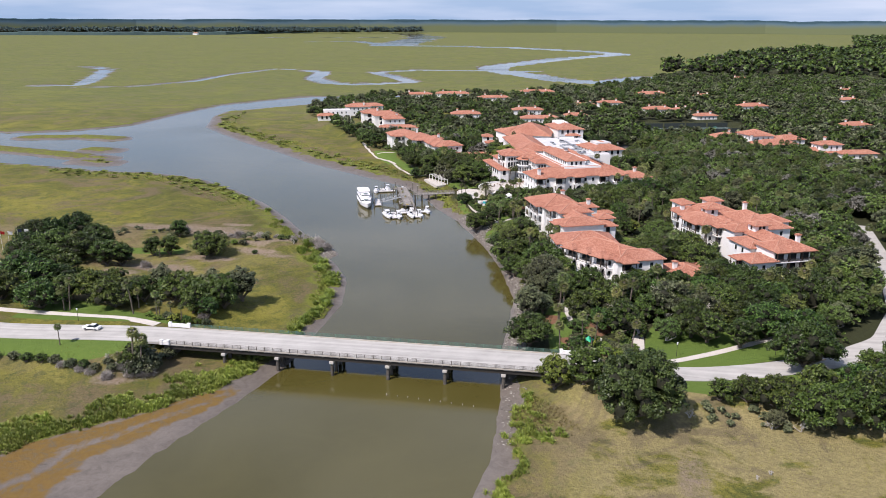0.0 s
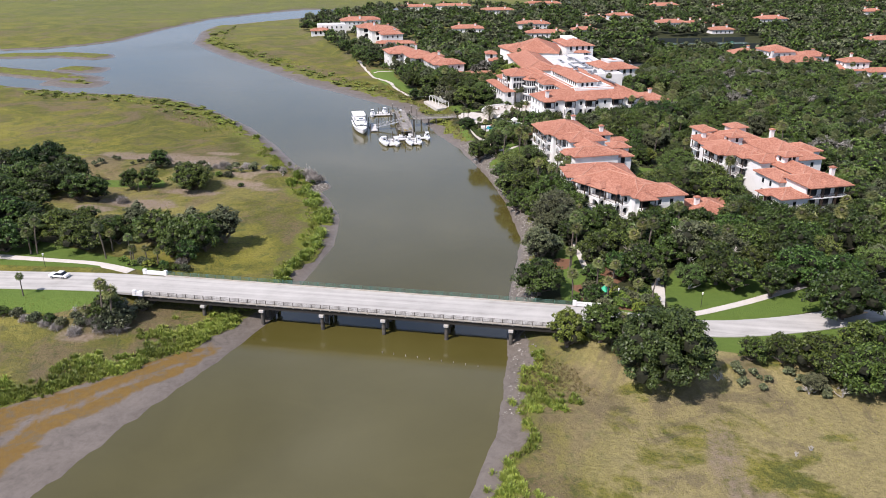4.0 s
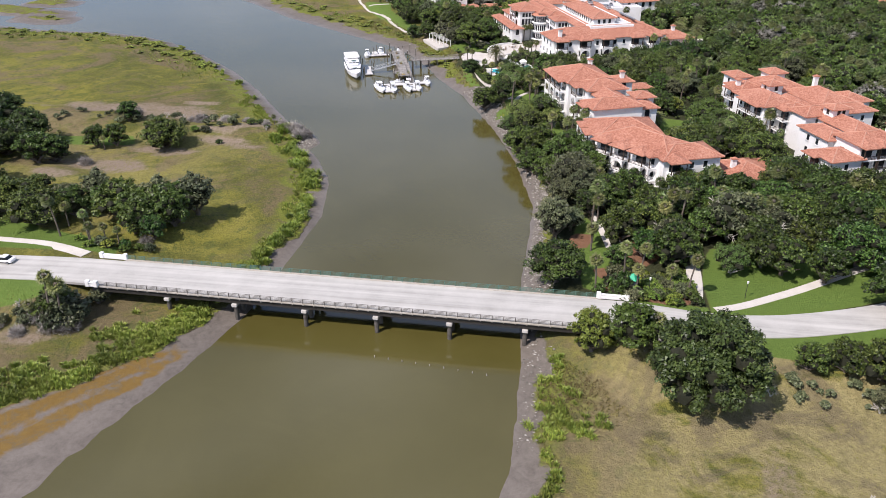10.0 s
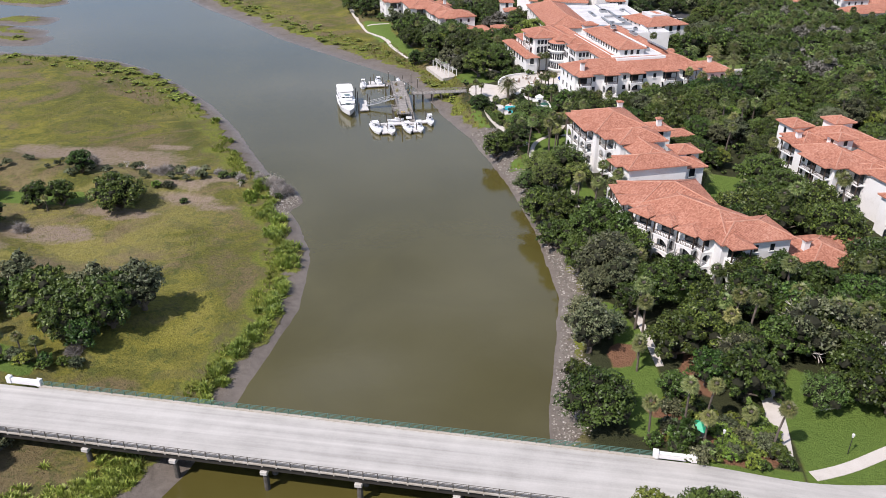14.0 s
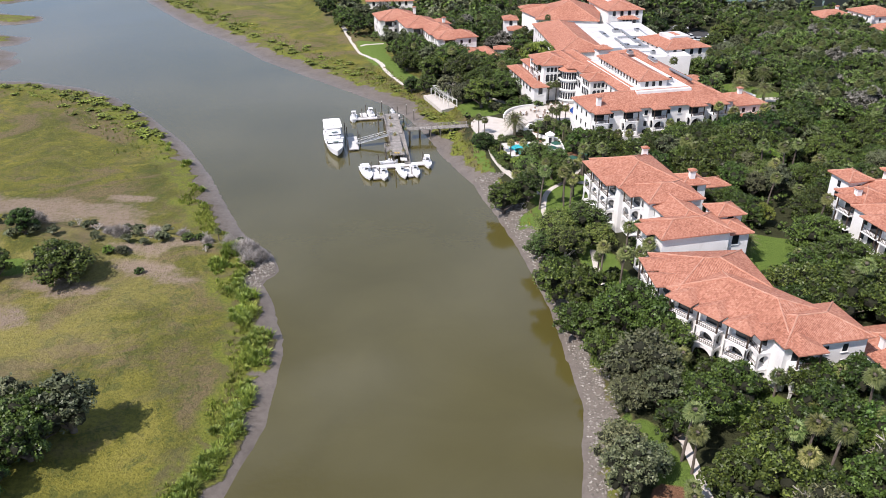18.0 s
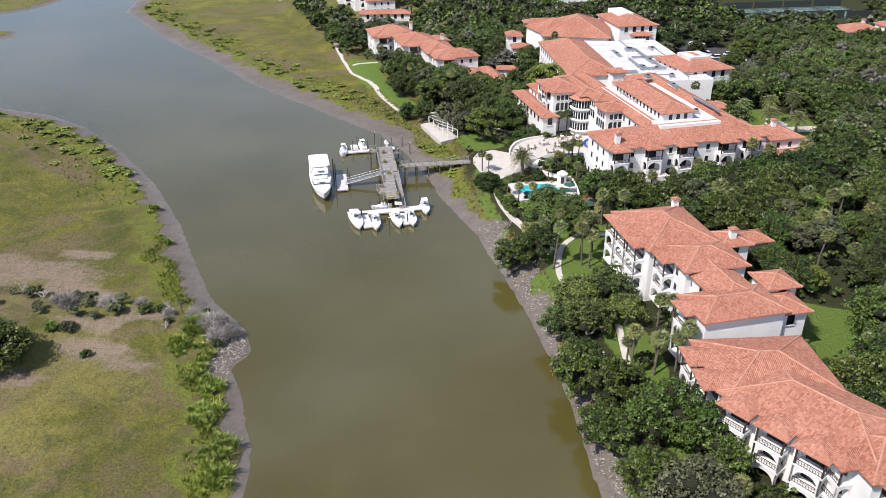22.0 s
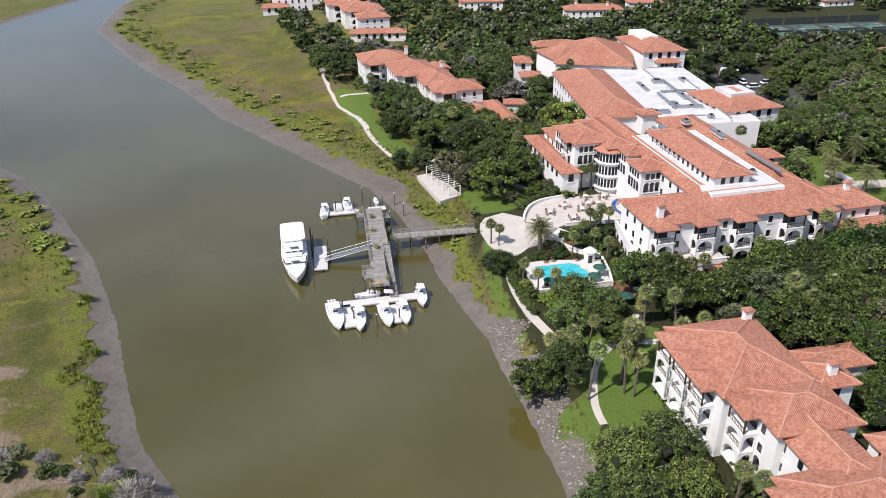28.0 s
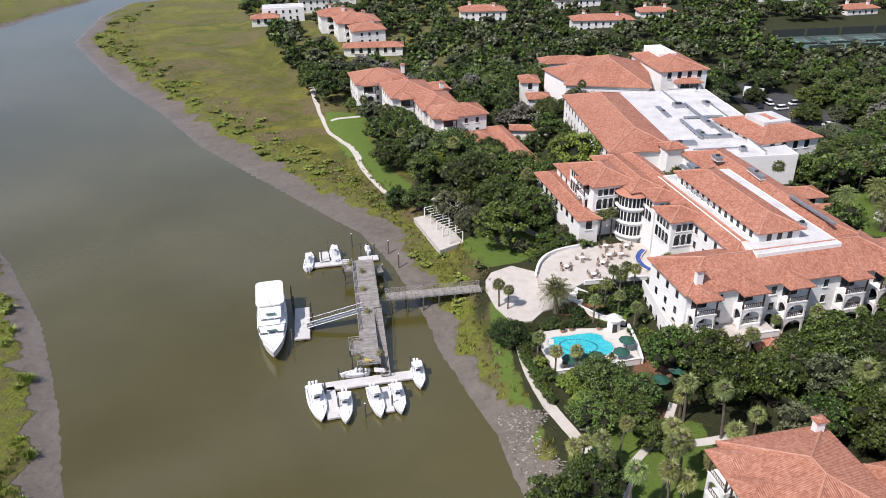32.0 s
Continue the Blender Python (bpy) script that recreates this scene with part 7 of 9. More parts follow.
for k, (x, y, s) in enumerate(((-57.2, -9.2, 1.3), (-63.4, -8.4, 1.3), (-60.4, -10.4, 1.4), (-59.4, -7.4, 2.1), (-61.6, -6.4, 2.1), (-56.8, -1.0, 1.1), (-57, -6, 0.8), (-85.8, -9.6, 0.9), (-82.2, -9.6, 0.8), (-77.3, -10.6, 0.85), (-73.7, -10.6, 0.85), (-70.5, -11.2, 0.75), (-65.8, -11, 0.8), (-90, -9.6, 0.9), (-94, -9.2, 0.8), (-99, -9.6, 0.9), (-104, -9.2, 0.8), (-68, -9.4, 0.7))):
    plant(BUSHES[(2, 0, 2)[k % 3]], x, y, s, "scrub_bush", "rough olive green bush beside the causeway", "shrub", "causeway scrub")
for k, (x, y, s) in enumerate(((-68.1, 15, 0.8), (-66.1, 16.9, 0.85), (-61, 17.6, 0.8), (-58.2, 18.3, 0.8), (-55.9, 18.5, 0.75), (-63.6, 16.6, 0.7), (-78.3, 89.5, 0.9), (-75.3, 90, 0.8), (-68.5, 84.3, 0.6))):
    plant(BUSHES[(1, 2, 0)[k % 3]], x, y, s, "garden_shrub", "low bushy shrub at the edge of the marsh grove", "shrub", "grove shrubs")
for x, y, s in ((-51, 98.8, 0.8), (-60.5, 98, 0.7), (-63, 97.3, 0.8), (-69, 97.5, 0.7), (-57, 94.6, 0.5), (-45.8, 91, 0.6)):
    plant(BUSHES[0], x, y, s, "green_shrub", "low dark green shrub on the sandy bank", "shrub", "bank shrubs")
for x, y, s in ((-56, 98.6, 0.55), (-54.2, 99.5, 0.4)):
    plant(PALMS[3], x, y, s, "palm_tree", PALM_LABEL, "palm", "bank palms")

bed = [(x, y) for x, y in zip(RNG.uniform(45, 61, 60), RNG.uniform(8.5, 22, 60)) if abs(y - road_at(x)) > 5.5 and math.dist((x, y), (49, 13.6)) > 2.6]
for k, (x, y) in enumerate(bed):
    plant(BUSHES[(1, 0, 1, 2)[k % 4]], x, y, RNG.uniform(0.55, 1.0), "garden_shrub", ("bright yellow-green shrub in the roadside bed", "dark green shrub in the roadside bed", "bright yellow-green shrub in the roadside bed", "olive green shrub in the roadside bed")[k % 4], "shrub", "roadside bed")
for x, y, s in ((9, 286, 1.05), (10, 297, 1.0), (-2, 318, 0.9), (2, 332, 1.0), (-3, 340, 1.0), (58, 312, 0.8), (61, 322, 0.9), (60, 335, 1.0), (76, 262, 0.9), (80, 270, 0.95), (84, 276, 0.95), (86, 262, 1.0), (78, 250, 0.9), (70, 250, 0.6), (90, 268, 1.0)):
    plant(OAKS[int(y) % 4] if int(y) % 3 else OLIVES[int(y) % 2], x, y, s, label="leafy tree close to the hotel walls")
for x, y, s in ((79, 280, 1.0), (72, 258, 1.0), (75, 244, 1.1), (83, 246, 1.1), (79, 300, 0.9), (93, 279, 1.0), (34, 163, 1.0), (29, 166, 0.9), (36, 160, 1.0), (40, 165, 0.9), (46, 173, 0.7), (52, 172, 0.8), (61, 176, 0.7), (70, 177, 0.9), (41, 96, 0.9), (40, 90, 0.95), (58, 57.5, 0.9), (67, 58, 0.9)):
    plant(PALMS[int(x + y) % 4], x, y, s, "palm_tree", PALM_LABEL, "palm", "garden palms")
for k, (x, y, s) in enumerate(((72, 172, 1.25), (80, 175, 1.2), (60, 160, 1.2), (70, 163, 1.25), (88, 178, 1.2), (96, 56, 1.15), (104, 56, 1.1), (112, 60, 1.15), (120, 64, 1.1), (90, 64, 1.05), (86, 80, 1.0), (88, 72, 1.1), (84, 90, 1.0), (78, 98, 1.05), (76, 108, 1.0), (126, 74, 1.1), (84, 302, 0.8), (91, 322, 0.8), (79, 337, 0.9), (94, 303, 0.8), (72, 322, 0.7))):
    plant((OAKS[k % 4], OAKS[(k + 1) % 4], OAKS[2], GREYS[k % 2])[k % 4], x, y, s, label="tall spreading oak in front of the house walls")
for x, y, s in ((80, 25, 1.0), (88, 23, 0.95), (96, 30, 1.05), (104, 28, 1.0), (62, 57, 0.85), (76, 56, 0.85)):
    plant(OAKS[int(x + y) % 4], x, y, s)
clumps = []
for x, y in zip(RNG.uniform(-240, -10, 4200), RNG.uniform(165, 490, 4200)):
    clumps.append((x, y))
cx, cy = np.array(clumps).T
lay = lay_of_land(cx, cy)
off = lay["d"] - lay["flats"]
ok = (off > 0.5) & (off < 16) & (lay["up"] < 0.3) & (cx > -262) & (RNG.uniform(0, 1, len(cx)) < 1.1 - off / 18)
woods("marsh_clumps", "clumped yellow-green marsh grass along the channel", [(a, b, h - 0.45, RNG.uniform(0.16, 0.46)) for a, b, h in zip(cx[ok], cy[ok], lay["z"][ok])], np.random.default_rng(8), M_REED, 5, 260, 1.1, 0.42)
for x, y, s in ((10.4, 154.6, 0.98), (13.7, 155.2, 0.83), (8.4, 156.9, 0.93), (10.4, 158.2, 1.04), (15.8, 154.1, 1.12), (9.6, 155.3, 1.23), (13.0, 156.2, 1.14), (8.8, 156.3, 1.1), (11.0, 150.5, 1.23), (12.5, 156.0, 1.24), (14.7, 157.6, 1.0), (15.5, 153.8, 1.27), (16.2, 151.0, 0.87), (10.2, 158.0, 1.02), (13.9, 152.6, 1.05), (11.7, 153.0, 1.09)):
    plant(BUSHES[1], x, y, s, "garden_shrub", "lush green garden shrub by the pool wall", "shrub", "pool garden shrubs")
# ---------------------------------------------------------------- landing stage and boats
DOCK_TURN = 18.0


def dock_rail(parent, a, b, z, step=1.9):
    """A weathered timber railing from a to b: posts, three rails and crossed braces."""
    a, b = Vector((*a, z)), Vector((*b, z))
    n = max(1, round((b - a).length / step))
    rail = part("railing", to_mesh(rod(rod(rod(bmesh.new(), a + Vector((0, 0, 1.05)), b + Vector((0, 0, 1.05)), 0.06, sides=4), a + Vector((0, 0, 0.6)), b + Vector((0, 0, 0.6)), 0.04, sides=4),
                a + Vector((0, 0, 0.2)), b + Vector((0, 0, 0.2)), 0.04, sides=4), "railing", M_PLANK), None, parent, "weathered grey timber railing")
    for k in range(n + 1):
        p = a.lerp(b, k / n)
        part("post", to_mesh(boxes((p.x, p.y, z + 0.5, 0.13, 0.13, 1.15)), "post", M_PLANK), None, rail)
        if k < n:
            q = a.lerp(b, (k + 1) / n)
            br = rod(rod(bmesh.new(), p + Vector((0, 0, 0.2)), q + Vector((0, 0, 1.0)), 0.03, sides=4), p + Vector((0, 0, 1.0)), q + Vector((0, 0, 0.2)), 0.03, sides=4)
            part("brace", to_mesh(br, "brace", M_PLANK), None, rail)


def planked(parent, a, b, width, z0, z1, pitch=0.30):
    """A run of cross planks from a to b, each a piece of its own."""
    a, b = Vector(a), Vector(b)
    d = b - a
    n, turn = int(d.length / pitch), math.degrees(math.atan2(d.y, d.x))
    me = plain_box("plank", pitch * 0.93, width, 0.07, M_PLANK)
    lean = math.degrees(math.atan2(z1 - z0, d.length))
    for k in range(n):
        p = a.lerp(b, (k + 0.5) / n)
        part("plank", me, None, parent, m=pose(p.x, p.y, z0 + (z1 - z0) * (k + 0.5) / n + RNG.uniform(-0.008, 0.008), 0, -lean, turn + RNG.uniform(-0.4, 0.4)))


def build_pier():
    pier = thing("timber_pier", -31.6, 176, 0, 0, label="weathered grey timber pier on piles with railings", category="pier")
    o = Vector((-31.6, 176))
    L = lambda x, y: (x - o.x, y - o.y)
    n0, n1, z = L(-36.9, 196.2), L(-25.1, 158.2), 3.2
    d = (Vector(n1) - Vector(n0)).normalized()
    s = Vector((-d.y, d.x))
    P = lambda along, side: tuple(Vector(n0) + d * along + s * side)
    total = (Vector(n1) - Vector(n0)).length
    planked(pier, n0, P(total * 0.52, 0), 4.8, z, z)
    planked(pier, P(total * 0.52, -0.75), P(total, -0.75), 3.3, z, z)
    beams = bmesh.new()
    for side in (-2.0, 0, 1.7):
        rod(beams, (*P(0, side), z - 0.22), (*P(total * (0.52 if side > 1 else 1), side), z - 0.22), 0.16, sides=4)
    part("beam", beams, M_PILE, pier, "dark timber beams under the deck")
    for k in range(10):
        for side in (-2.2, 0.2, 2.2):
            x, y = P(0.6 + k * (total - 1.2) / 9, min(side, 1.0) if k > 5 else side)
            part("pier_post", to_mesh(rod(bmesh.new(), (x, y, -2.2), (x, y, z - 0.1), 0.2, sides=8), "pier_post", M_PILE), None, pier)
    dock_rail(pier, P(0.4, -2.3), P(total * 0.36, -2.3), z)
    dock_rail(pier, P(total * 0.40, -2.3), P(total * 0.72, -2.3), z)
    dock_rail(pier, P(total * 0.02, 2.3), P(total * 0.30, 2.3), z)
    dock_rail(pier, P(total * 0.38, 2.3), P(total * 0.52, 2.3), z)
    dock_rail(pier, P(total, -3.2), P(total, 0.9), z)
    # look-out bays on the river side
    for f, ln in ((0.08, 3.4), (0.86, 4.4)):
        a = P(total * f, -3.2)
        planked(pier, P(total * f - ln / 2, -3.3), P(total * f + ln / 2, -3.3), 2.2, z, z)
        dock_rail(pier, P(total * f - ln / 2, -4.4), P(total * f + ln / 2, -4.4), z)
        for e in (-1, 1):
            dock_rail(pier, P(total * f + e * ln / 2, -2.4), P(total * f + e * ln / 2, -4.4), z)
            x, y = P(total * f + e * (ln / 2 - 0.2), -4.2)
            part("pier_post", to_mesh(rod(bmesh.new(), (x, y, -2.2), (x, y, z - 0.1), 0.18, sides=8), "pier_post", M_PILE), None, pier)
    # ramp down to the southern floats
    planked(pier, P(total * 0.53, 1.7), P(total * 1.02, 1.7), 1.7, z, 0.9)
    dock_rail_sloped(pier, P(total * 0.53, 2.5), P(total * 1.02, 2.5), z, 0.9)
    dock_rail_sloped(pier, P(total * 0.53, 0.9), P(total * 1.02, 0.9), z, 0.9)
    # short ramp at the north end
    planked(pier, P(total * 0.16, 3.6), P(-0.5, 3.6), 1.4, z, 1.2)
    # bench and the yellow life raft at the south end
    part("raft", boxes((*P(total - 0.7, -1.2), z + 0.45, 1.5, 0.6, 0.4), bevel=0.1), M_YELLOW, pier, "yellow life raft canister")
    part("sign_board", boxes((*P(total + 0.3, 0.6), z - 1.2, 1.9, 0.1, 0.9)), M_TRIM, pier, "white board under the deck")
    # brow to the shore
    a, b = L(-28.2, 181.2), L(-9.2, 187.0)
    dd = (Vector(b) - Vector(a)).normalized()
    ss = Vector((-dd.y, dd.x)) * 1.55
    planked(pier, a, b, 3.1, z, z + 0.1)
    for e in (-1, 1):
        q = [tuple(Vector(p) + e * ss) for p in (a, b)]
        dock_rail(pier, q[0], q[1], z + 0.05)
    for k in range(6):
        for e in (-1, 1):
            p = Vector(a).lerp(Vector(b), (k + 0.3) / 6) + ss * e
            part("pier_post", to_mesh(rod(bmesh.new(), (p.x, p.y, -2), (p.x, p.y, z - 0.1), 0.18, sides=8), "pier_post", M_PILE), None, pier)
    return pier


def dock_rail_sloped(parent, a, b, z0, z1):
    p, q = Vector((*a, z0)), Vector((*b, z1))
    up = Vector((0, 0, 1))
    bm = bmesh.new()
    for h in (1.0, 0.55):
        rod(bm, p + up * h, q + up * h, 0.045, sides=4)
    rail = part("railing", bm, M_PLANK, parent, "sloping timber handrail")
    n = 9
    for k in range(n + 1):
        c = p.lerp(q, k / n)
        part("post", to_mesh(boxes((c.x, c.y, c.z + 0.5, 0.09, 0.09, 1.0)), "post", M_PLANK), None, rail)


def build_gangway():
    g = thing("gangway", -38, 172.5, 0, 0, label="grey steel truss gangway sloping down to a float", category="gangway")
    a, b = Vector((6.3, 3.2, 3.3)), Vector((-4.4, -0.6, 0.95))
    d = (b - a).normalized()
    s = Vector((-d.y, d.x, 0)).normalized() * 0.8
    part("walkway", rod(rod(rod(bmesh.new(), a, b, 0.10, sides=4), a + s, b + s, 0.08, sides=4), a - s, b - s, 0.08, sides=4), M_STEEL, g)
    deck_bm = bmesh.new()
    v = [deck_bm.verts.new(p + Vector((0, 0, 0.06))) for p in (a + s, a - s, b - s, b + s)]
    deck_bm.faces.new(v)
    bmesh.ops.solidify(deck_bm, geom=deck_bm.faces[:], thickness=0.05)
    part("grating", deck_bm, M_STEEL, g, "grey steel grating")
    for e in (1, -1):
        truss = bmesh.new()
        up = Vector((0, 0, 1.15))
        rod(truss, a + e * s + up, b + e * s + up, 0.06, sides=4)
        n = 9
        for k in range(n):
            p, q = a.lerp(b, k / n) + e * s, a.lerp(b, (k + 1) / n) + e * s
            rod(truss, p, p + up, 0.035, sides=4)
            rod(truss, p + (up if k % 2 else Vector()), q + (Vector() if k % 2 else up), 0.03, sides=4)
        part("truss", truss, M_STEEL, g, "steel lattice side")


def build_float(name, x, y, w, d, rz, label="pale floating dock section", piles=()):
    f = thing(name, x, y, 0, rz, label=label, category="float", group="floating docks")
    part("deck", boxes((0, 0, 0.55, w, d, 0.16), bevel=0.02), M_FLOAT, f)
    part("fender", boxes((0, 0, 0.36, w + 0.16, d + 0.16, 0.2)), M_PLANK, f, "timber fender strip")
    n = max(2, int(max(w, d) / 3))
    for k in range(n):
        a = (k - (n - 1) / 2) * max(w, d) / n
        part("pontoon", boxes((a if w > d else 0, 0 if w > d else a, 0.05, (max(w, d) / n - 0.3) if w > d else w * 0.85, d * 0.85 if w > d else max(w, d) / n - 0.3, 0.5)), M_BLACK, f, "dark pontoon")
    for px, py, h in piles:
        part("mooring_post", rod(bmesh.new(), (px, py, -2.2), (px, py, h), 0.17, 0.15, 8), M_PILE, f, "dark mooring post")
    return f


def hull_mesh(length, beam, free, sheer=0.35, stations=15, mat=None, name="hull"):
    """A boat's shell with its flat deck; the bow points to +y."""
    bm, rows = bmesh.new(), []
    for k in range(stations):
        s = k / (stations - 1)
        half = beam / 2 * (0.90 + 0.10 * min(1, s / 0.3)) * (1 - max(0.0, (s - 0.42) / 0.58) ** 2.3)
        top = free * (1 + sheer * s * s)
        keel = -0.35 + 0.55 * max(0, (s - 0.7) / 0.3) ** 2 * free
        y = -length / 2 + s * length
        rake = 0.10 * length * max(0, (s - 0.75) / 0.25) ** 1.5
        half = max(half, 0.02)
        rows.append([bm.verts.new(p) for p in ((-half, y, top), (-half * 0.86, y - rake * 0.5, top * 0.35), (0, y - rake, keel), (half * 0.86, y - rake * 0.5, top * 0.35), (half, y, top))])
    for a, b in zip(rows, rows[1:]):
        for j in range(4):
            bm.faces.new((a[j], a[j + 1], b[j + 1], b[j]))
        bm.faces.new((a[4], a[0], b[0], b[4]))
    bm.faces.new(rows[0][::-1])
    bmesh.ops.recalc_face_normals(bm, faces=bm.faces)
    me = to_mesh(bm, name, mat or M_GELCOAT)
    return me


M_COCKPIT = mottled("cockpit_floor", [(0.52, 0.53, 0.54), (0.64, 0.65, 0.66)], 1.0, 0.6, 0.02)
M_YELLOW = mottled("yellow_plastic", [(0.55, 0.36, 0.02), (0.68, 0.46, 0.03)], 2, 0.5, 0.02)
M_SEAT = mottled("white_vinyl", [(0.68, 0.68, 0.67), (0.78, 0.78, 0.77)], 2, 0.5, 0.02)
M_NAVY = mottled("navy_canvas", [(0.015, 0.025, 0.06), (0.03, 0.045, 0.10)], 2, 0.8, 0.05)
BOATS = []


def motor_boat(x, y, rz, length, top=True, cover=None, engines=2):
    b = thing("motor_boat", x, y, 0, rz, label="white open motor boat moored at the floats" + ("" if top else " without a top"), category="boat", group="moored motor boats")
    beam = length * 0.31
    hull = part("hull", hull_mesh(length, beam, 0.95), None, b, "white glossy hull")
    part("rub_rail", to_mesh(boxes((beam * 0.455, -length * 0.13, 0.93, 0.06, length * 0.7, 0.07), (-beam * 0.455, -length * 0.13, 0.93, 0.06, length * 0.7, 0.07)), "rub_rail", M_STEEL), None, hull, "grey rub rail")
    part("cockpit", boxes((0, -length * 0.16, 0.99, beam * 0.74, length * 0.52, 0.06), bevel=0.02), M_COCKPIT, b, "pale grey cockpit floor")
    part("gunwale", boxes((beam * 0.41, -length * 0.16, 1.08, 0.16, length * 0.56, 0.2), (-beam * 0.41, -length * 0.16, 1.08, 0.16, length * 0.56, 0.2), (0, -length * 0.43, 1.08, beam * 0.8, 0.25, 0.2), bevel=0.03), M_GELCOAT, b)
    part("bow_seat", boxes((0, length * 0.20, 1.16, beam * 0.5, length * 0.16, 0.16), bevel=0.06), M_SEAT, b, "white bow cushion")
    console = part("console", boxes((0, -length * 0.06, 1.45, beam * 0.34, length * 0.11, 0.95), bevel=0.08), M_GELCOAT, b, "white helm console")
    part("windscreen", boxes((0, length * 0.005, 2.05, beam * 0.32, 0.04, 0.42)), M_GLASS, console, "dark windscreen")
    part("helm_seat", boxes((0, -length * 0.2, 1.35, beam * 0.34, length * 0.07, 0.7), (0, -length * 0.23, 1.75, beam * 0.34, 0.12, 0.5), bevel=0.05), M_SEAT, b)
    if top:
        t = part("hard_top", boxes((0, -length * 0.1, 2.85, beam * 0.62, length * 0.24, 0.09), bevel=0.04), cover or M_GELCOAT, b, "white hard top on legs" if cover is None else "navy canvas top")
        for sx in (-1, 1):
            for sy in (-0.2, 0.0):
                part("leg", rod(bmesh.new(), (sx * beam * 0.24, sy * length, 1.05), (sx * beam * 0.27, sy * length * 0.9, 2.82), 0.035, sides=5), M_STEEL, t)
    for k in range(engines):
        part("outboard", boxes(((k - (engines - 1) / 2) * 0.62, -length * 0.5 - 0.12, 1.15, 0.42, 0.55, 0.7), ((k - (engines - 1) / 2) * 0.62, -length * 0.5 - 0.18, 0.45, 0.16, 0.3, 1.0), bevel=0.06), M_GELCOAT if k % 2 == 0 else M_GELCOAT, b, "white outboard engine")
    return b


def build_yacht(x, y, rz):
    yt = thing("motor_yacht", x, y, 0, rz, label="large white motor yacht with a long covered upper deck", category="yacht")
    L, B = 23.0, 6.0
    hull = part("hull", hull_mesh(L, B, 1.9, 0.55, 19), None, yt, "white hull")
    part("boot_stripe", boxes((B * 0.463, -L * 0.12, 1.25, 0.05, L * 0.72, 0.12), (-B * 0.463, -L * 0.12, 1.25, 0.05, L * 0.72, 0.12)), M_NAVY, hull, "thin dark stripe")
    part("foredeck", boxes((0, L * 0.22, 2.28, B * 0.6, L * 0.22, 0.2), bevel=0.08), M_GELCOAT, yt)
    cab = part("main_cabin", boxes((0, -L * 0.12, 3.0, B * 0.84, L * 0.56, 2.1), bevel=0.12), M_GELCOAT, yt, "white deckhouse")
    part("cabin_front", to_mesh(wedge(B * 0.82, 2.6, 1.9), "cabin_front", M_GELCOAT), None, cab, m=pose(0, L * 0.16, 2.05))
    for k in range(6):
        for sx in (-1, 1):
            part("side_window", boxes((sx * B * 0.425, -L * 0.35 + k * 2.4, 3.3, 0.05, 1.7, 0.8)), M_GLASS, cab)
    for k in (-1, 0, 1):
        part("front_window", boxes((k * 1.55, 0, 0, 1.35, 0.05, 0.75)), M_GLASS, cab, m=pose(0, L * 0.217, 3.15, -42))
    upper = part("upper_deck", boxes((0, -L * 0.14, 4.12, B * 0.9, L * 0.60, 0.16), bevel=0.05), M_GELCOAT, yt)
    wheel = part("wheelhouse", boxes((0, L * 0.02, 4.95, B * 0.7, L * 0.16, 1.6), bevel=0.12), M_GELCOAT, yt, "white wheelhouse")
    part("cabin_front", to_mesh(wedge(B * 0.68, 1.5, 1.45), "cabin_front", M_GELCOAT), None, wheel, m=pose(0, L * 0.10, 4.2))
    for k in (-1, 0, 1):
        part("front_window", boxes((k * 1.3, 0, 0, 1.15, 0.05, 0.7)), M_GLASS, wheel, m=pose(0, L * 0.133, 5.05, -44))
    for sx in (-1, 1):
        part("side_window", boxes((sx * B * 0.355, L * 0.02, 5.2, 0.05, L * 0.11, 0.7)), M_GLASS, wheel)
    outline = [(sx * (B * 0.46 - 1.2 + 1.2 * math.cos(a * math.pi / 10)), -L * 0.22 + sy * (L * 0.21 - 1.2 + 1.2 * math.sin(a * math.pi / 10))) for sx, sy, order in ((1, 1, range(6)), (-1, 1, range(5, -1, -1)), (-1, -1, range(6)), (1, -1, range(5, -1, -1))) for a in order]
    can = part("canopy", prism(outline, 6.0, 6.24), M_AWNING, yt, "long white canvas canopy")
    for sx in (-1, 1):
        for k in range(5):
            part("stanchion", rod(bmesh.new(), (sx * B * 0.42, -L * 0.42 + k * 2.7, 4.2), (sx * B * 0.42, -L * 0.42 + k * 2.7, 6.05), 0.045, sides=5), M_STEEL, can)
    for z, y in ((3.0, L * 0.30), (5.9, L * 0.17)):
        part("awning_strip", boxes((0, y - (1.4 if z > 5 else 2.1), z + (0.0 if z > 5 else 0.55), 1.8, 0.5, 0.08)), M_GREENPAINT, yt, "small green cushion")
    rail = bmesh.new()
    pts = [(-B * 0.46, -L * 0.1, 2.9), (-B * 0.44, L * 0.12, 3.0), (-B * 0.32, L * 0.32, 3.25), (0, L * 0.485, 3.6), (B * 0.32, L * 0.32, 3.25), (B * 0.44, L * 0.12, 3.0), (B * 0.46, -L * 0.1, 2.9)]
    for p, q in zip(pts, pts[1:]):
        rod(rail, p, q, 0.03, sides=4)
        rod(rail, p, (p[0], p[1], p[2] - 0.95), 0.025, sides=4)
    part("bow_rail", rail, M_STEEL, yt, "steel bow rail")
    part("mast", rod(rod(bmesh.new(), (0, L * 0.0, 5.7), (0, -L * 0.01, 8.0), 0.06, 0.04), (-0.6, 0, 7.2), (0.6, 0, 7.2), 0.03), M_TRIM, yt, "short white mast")


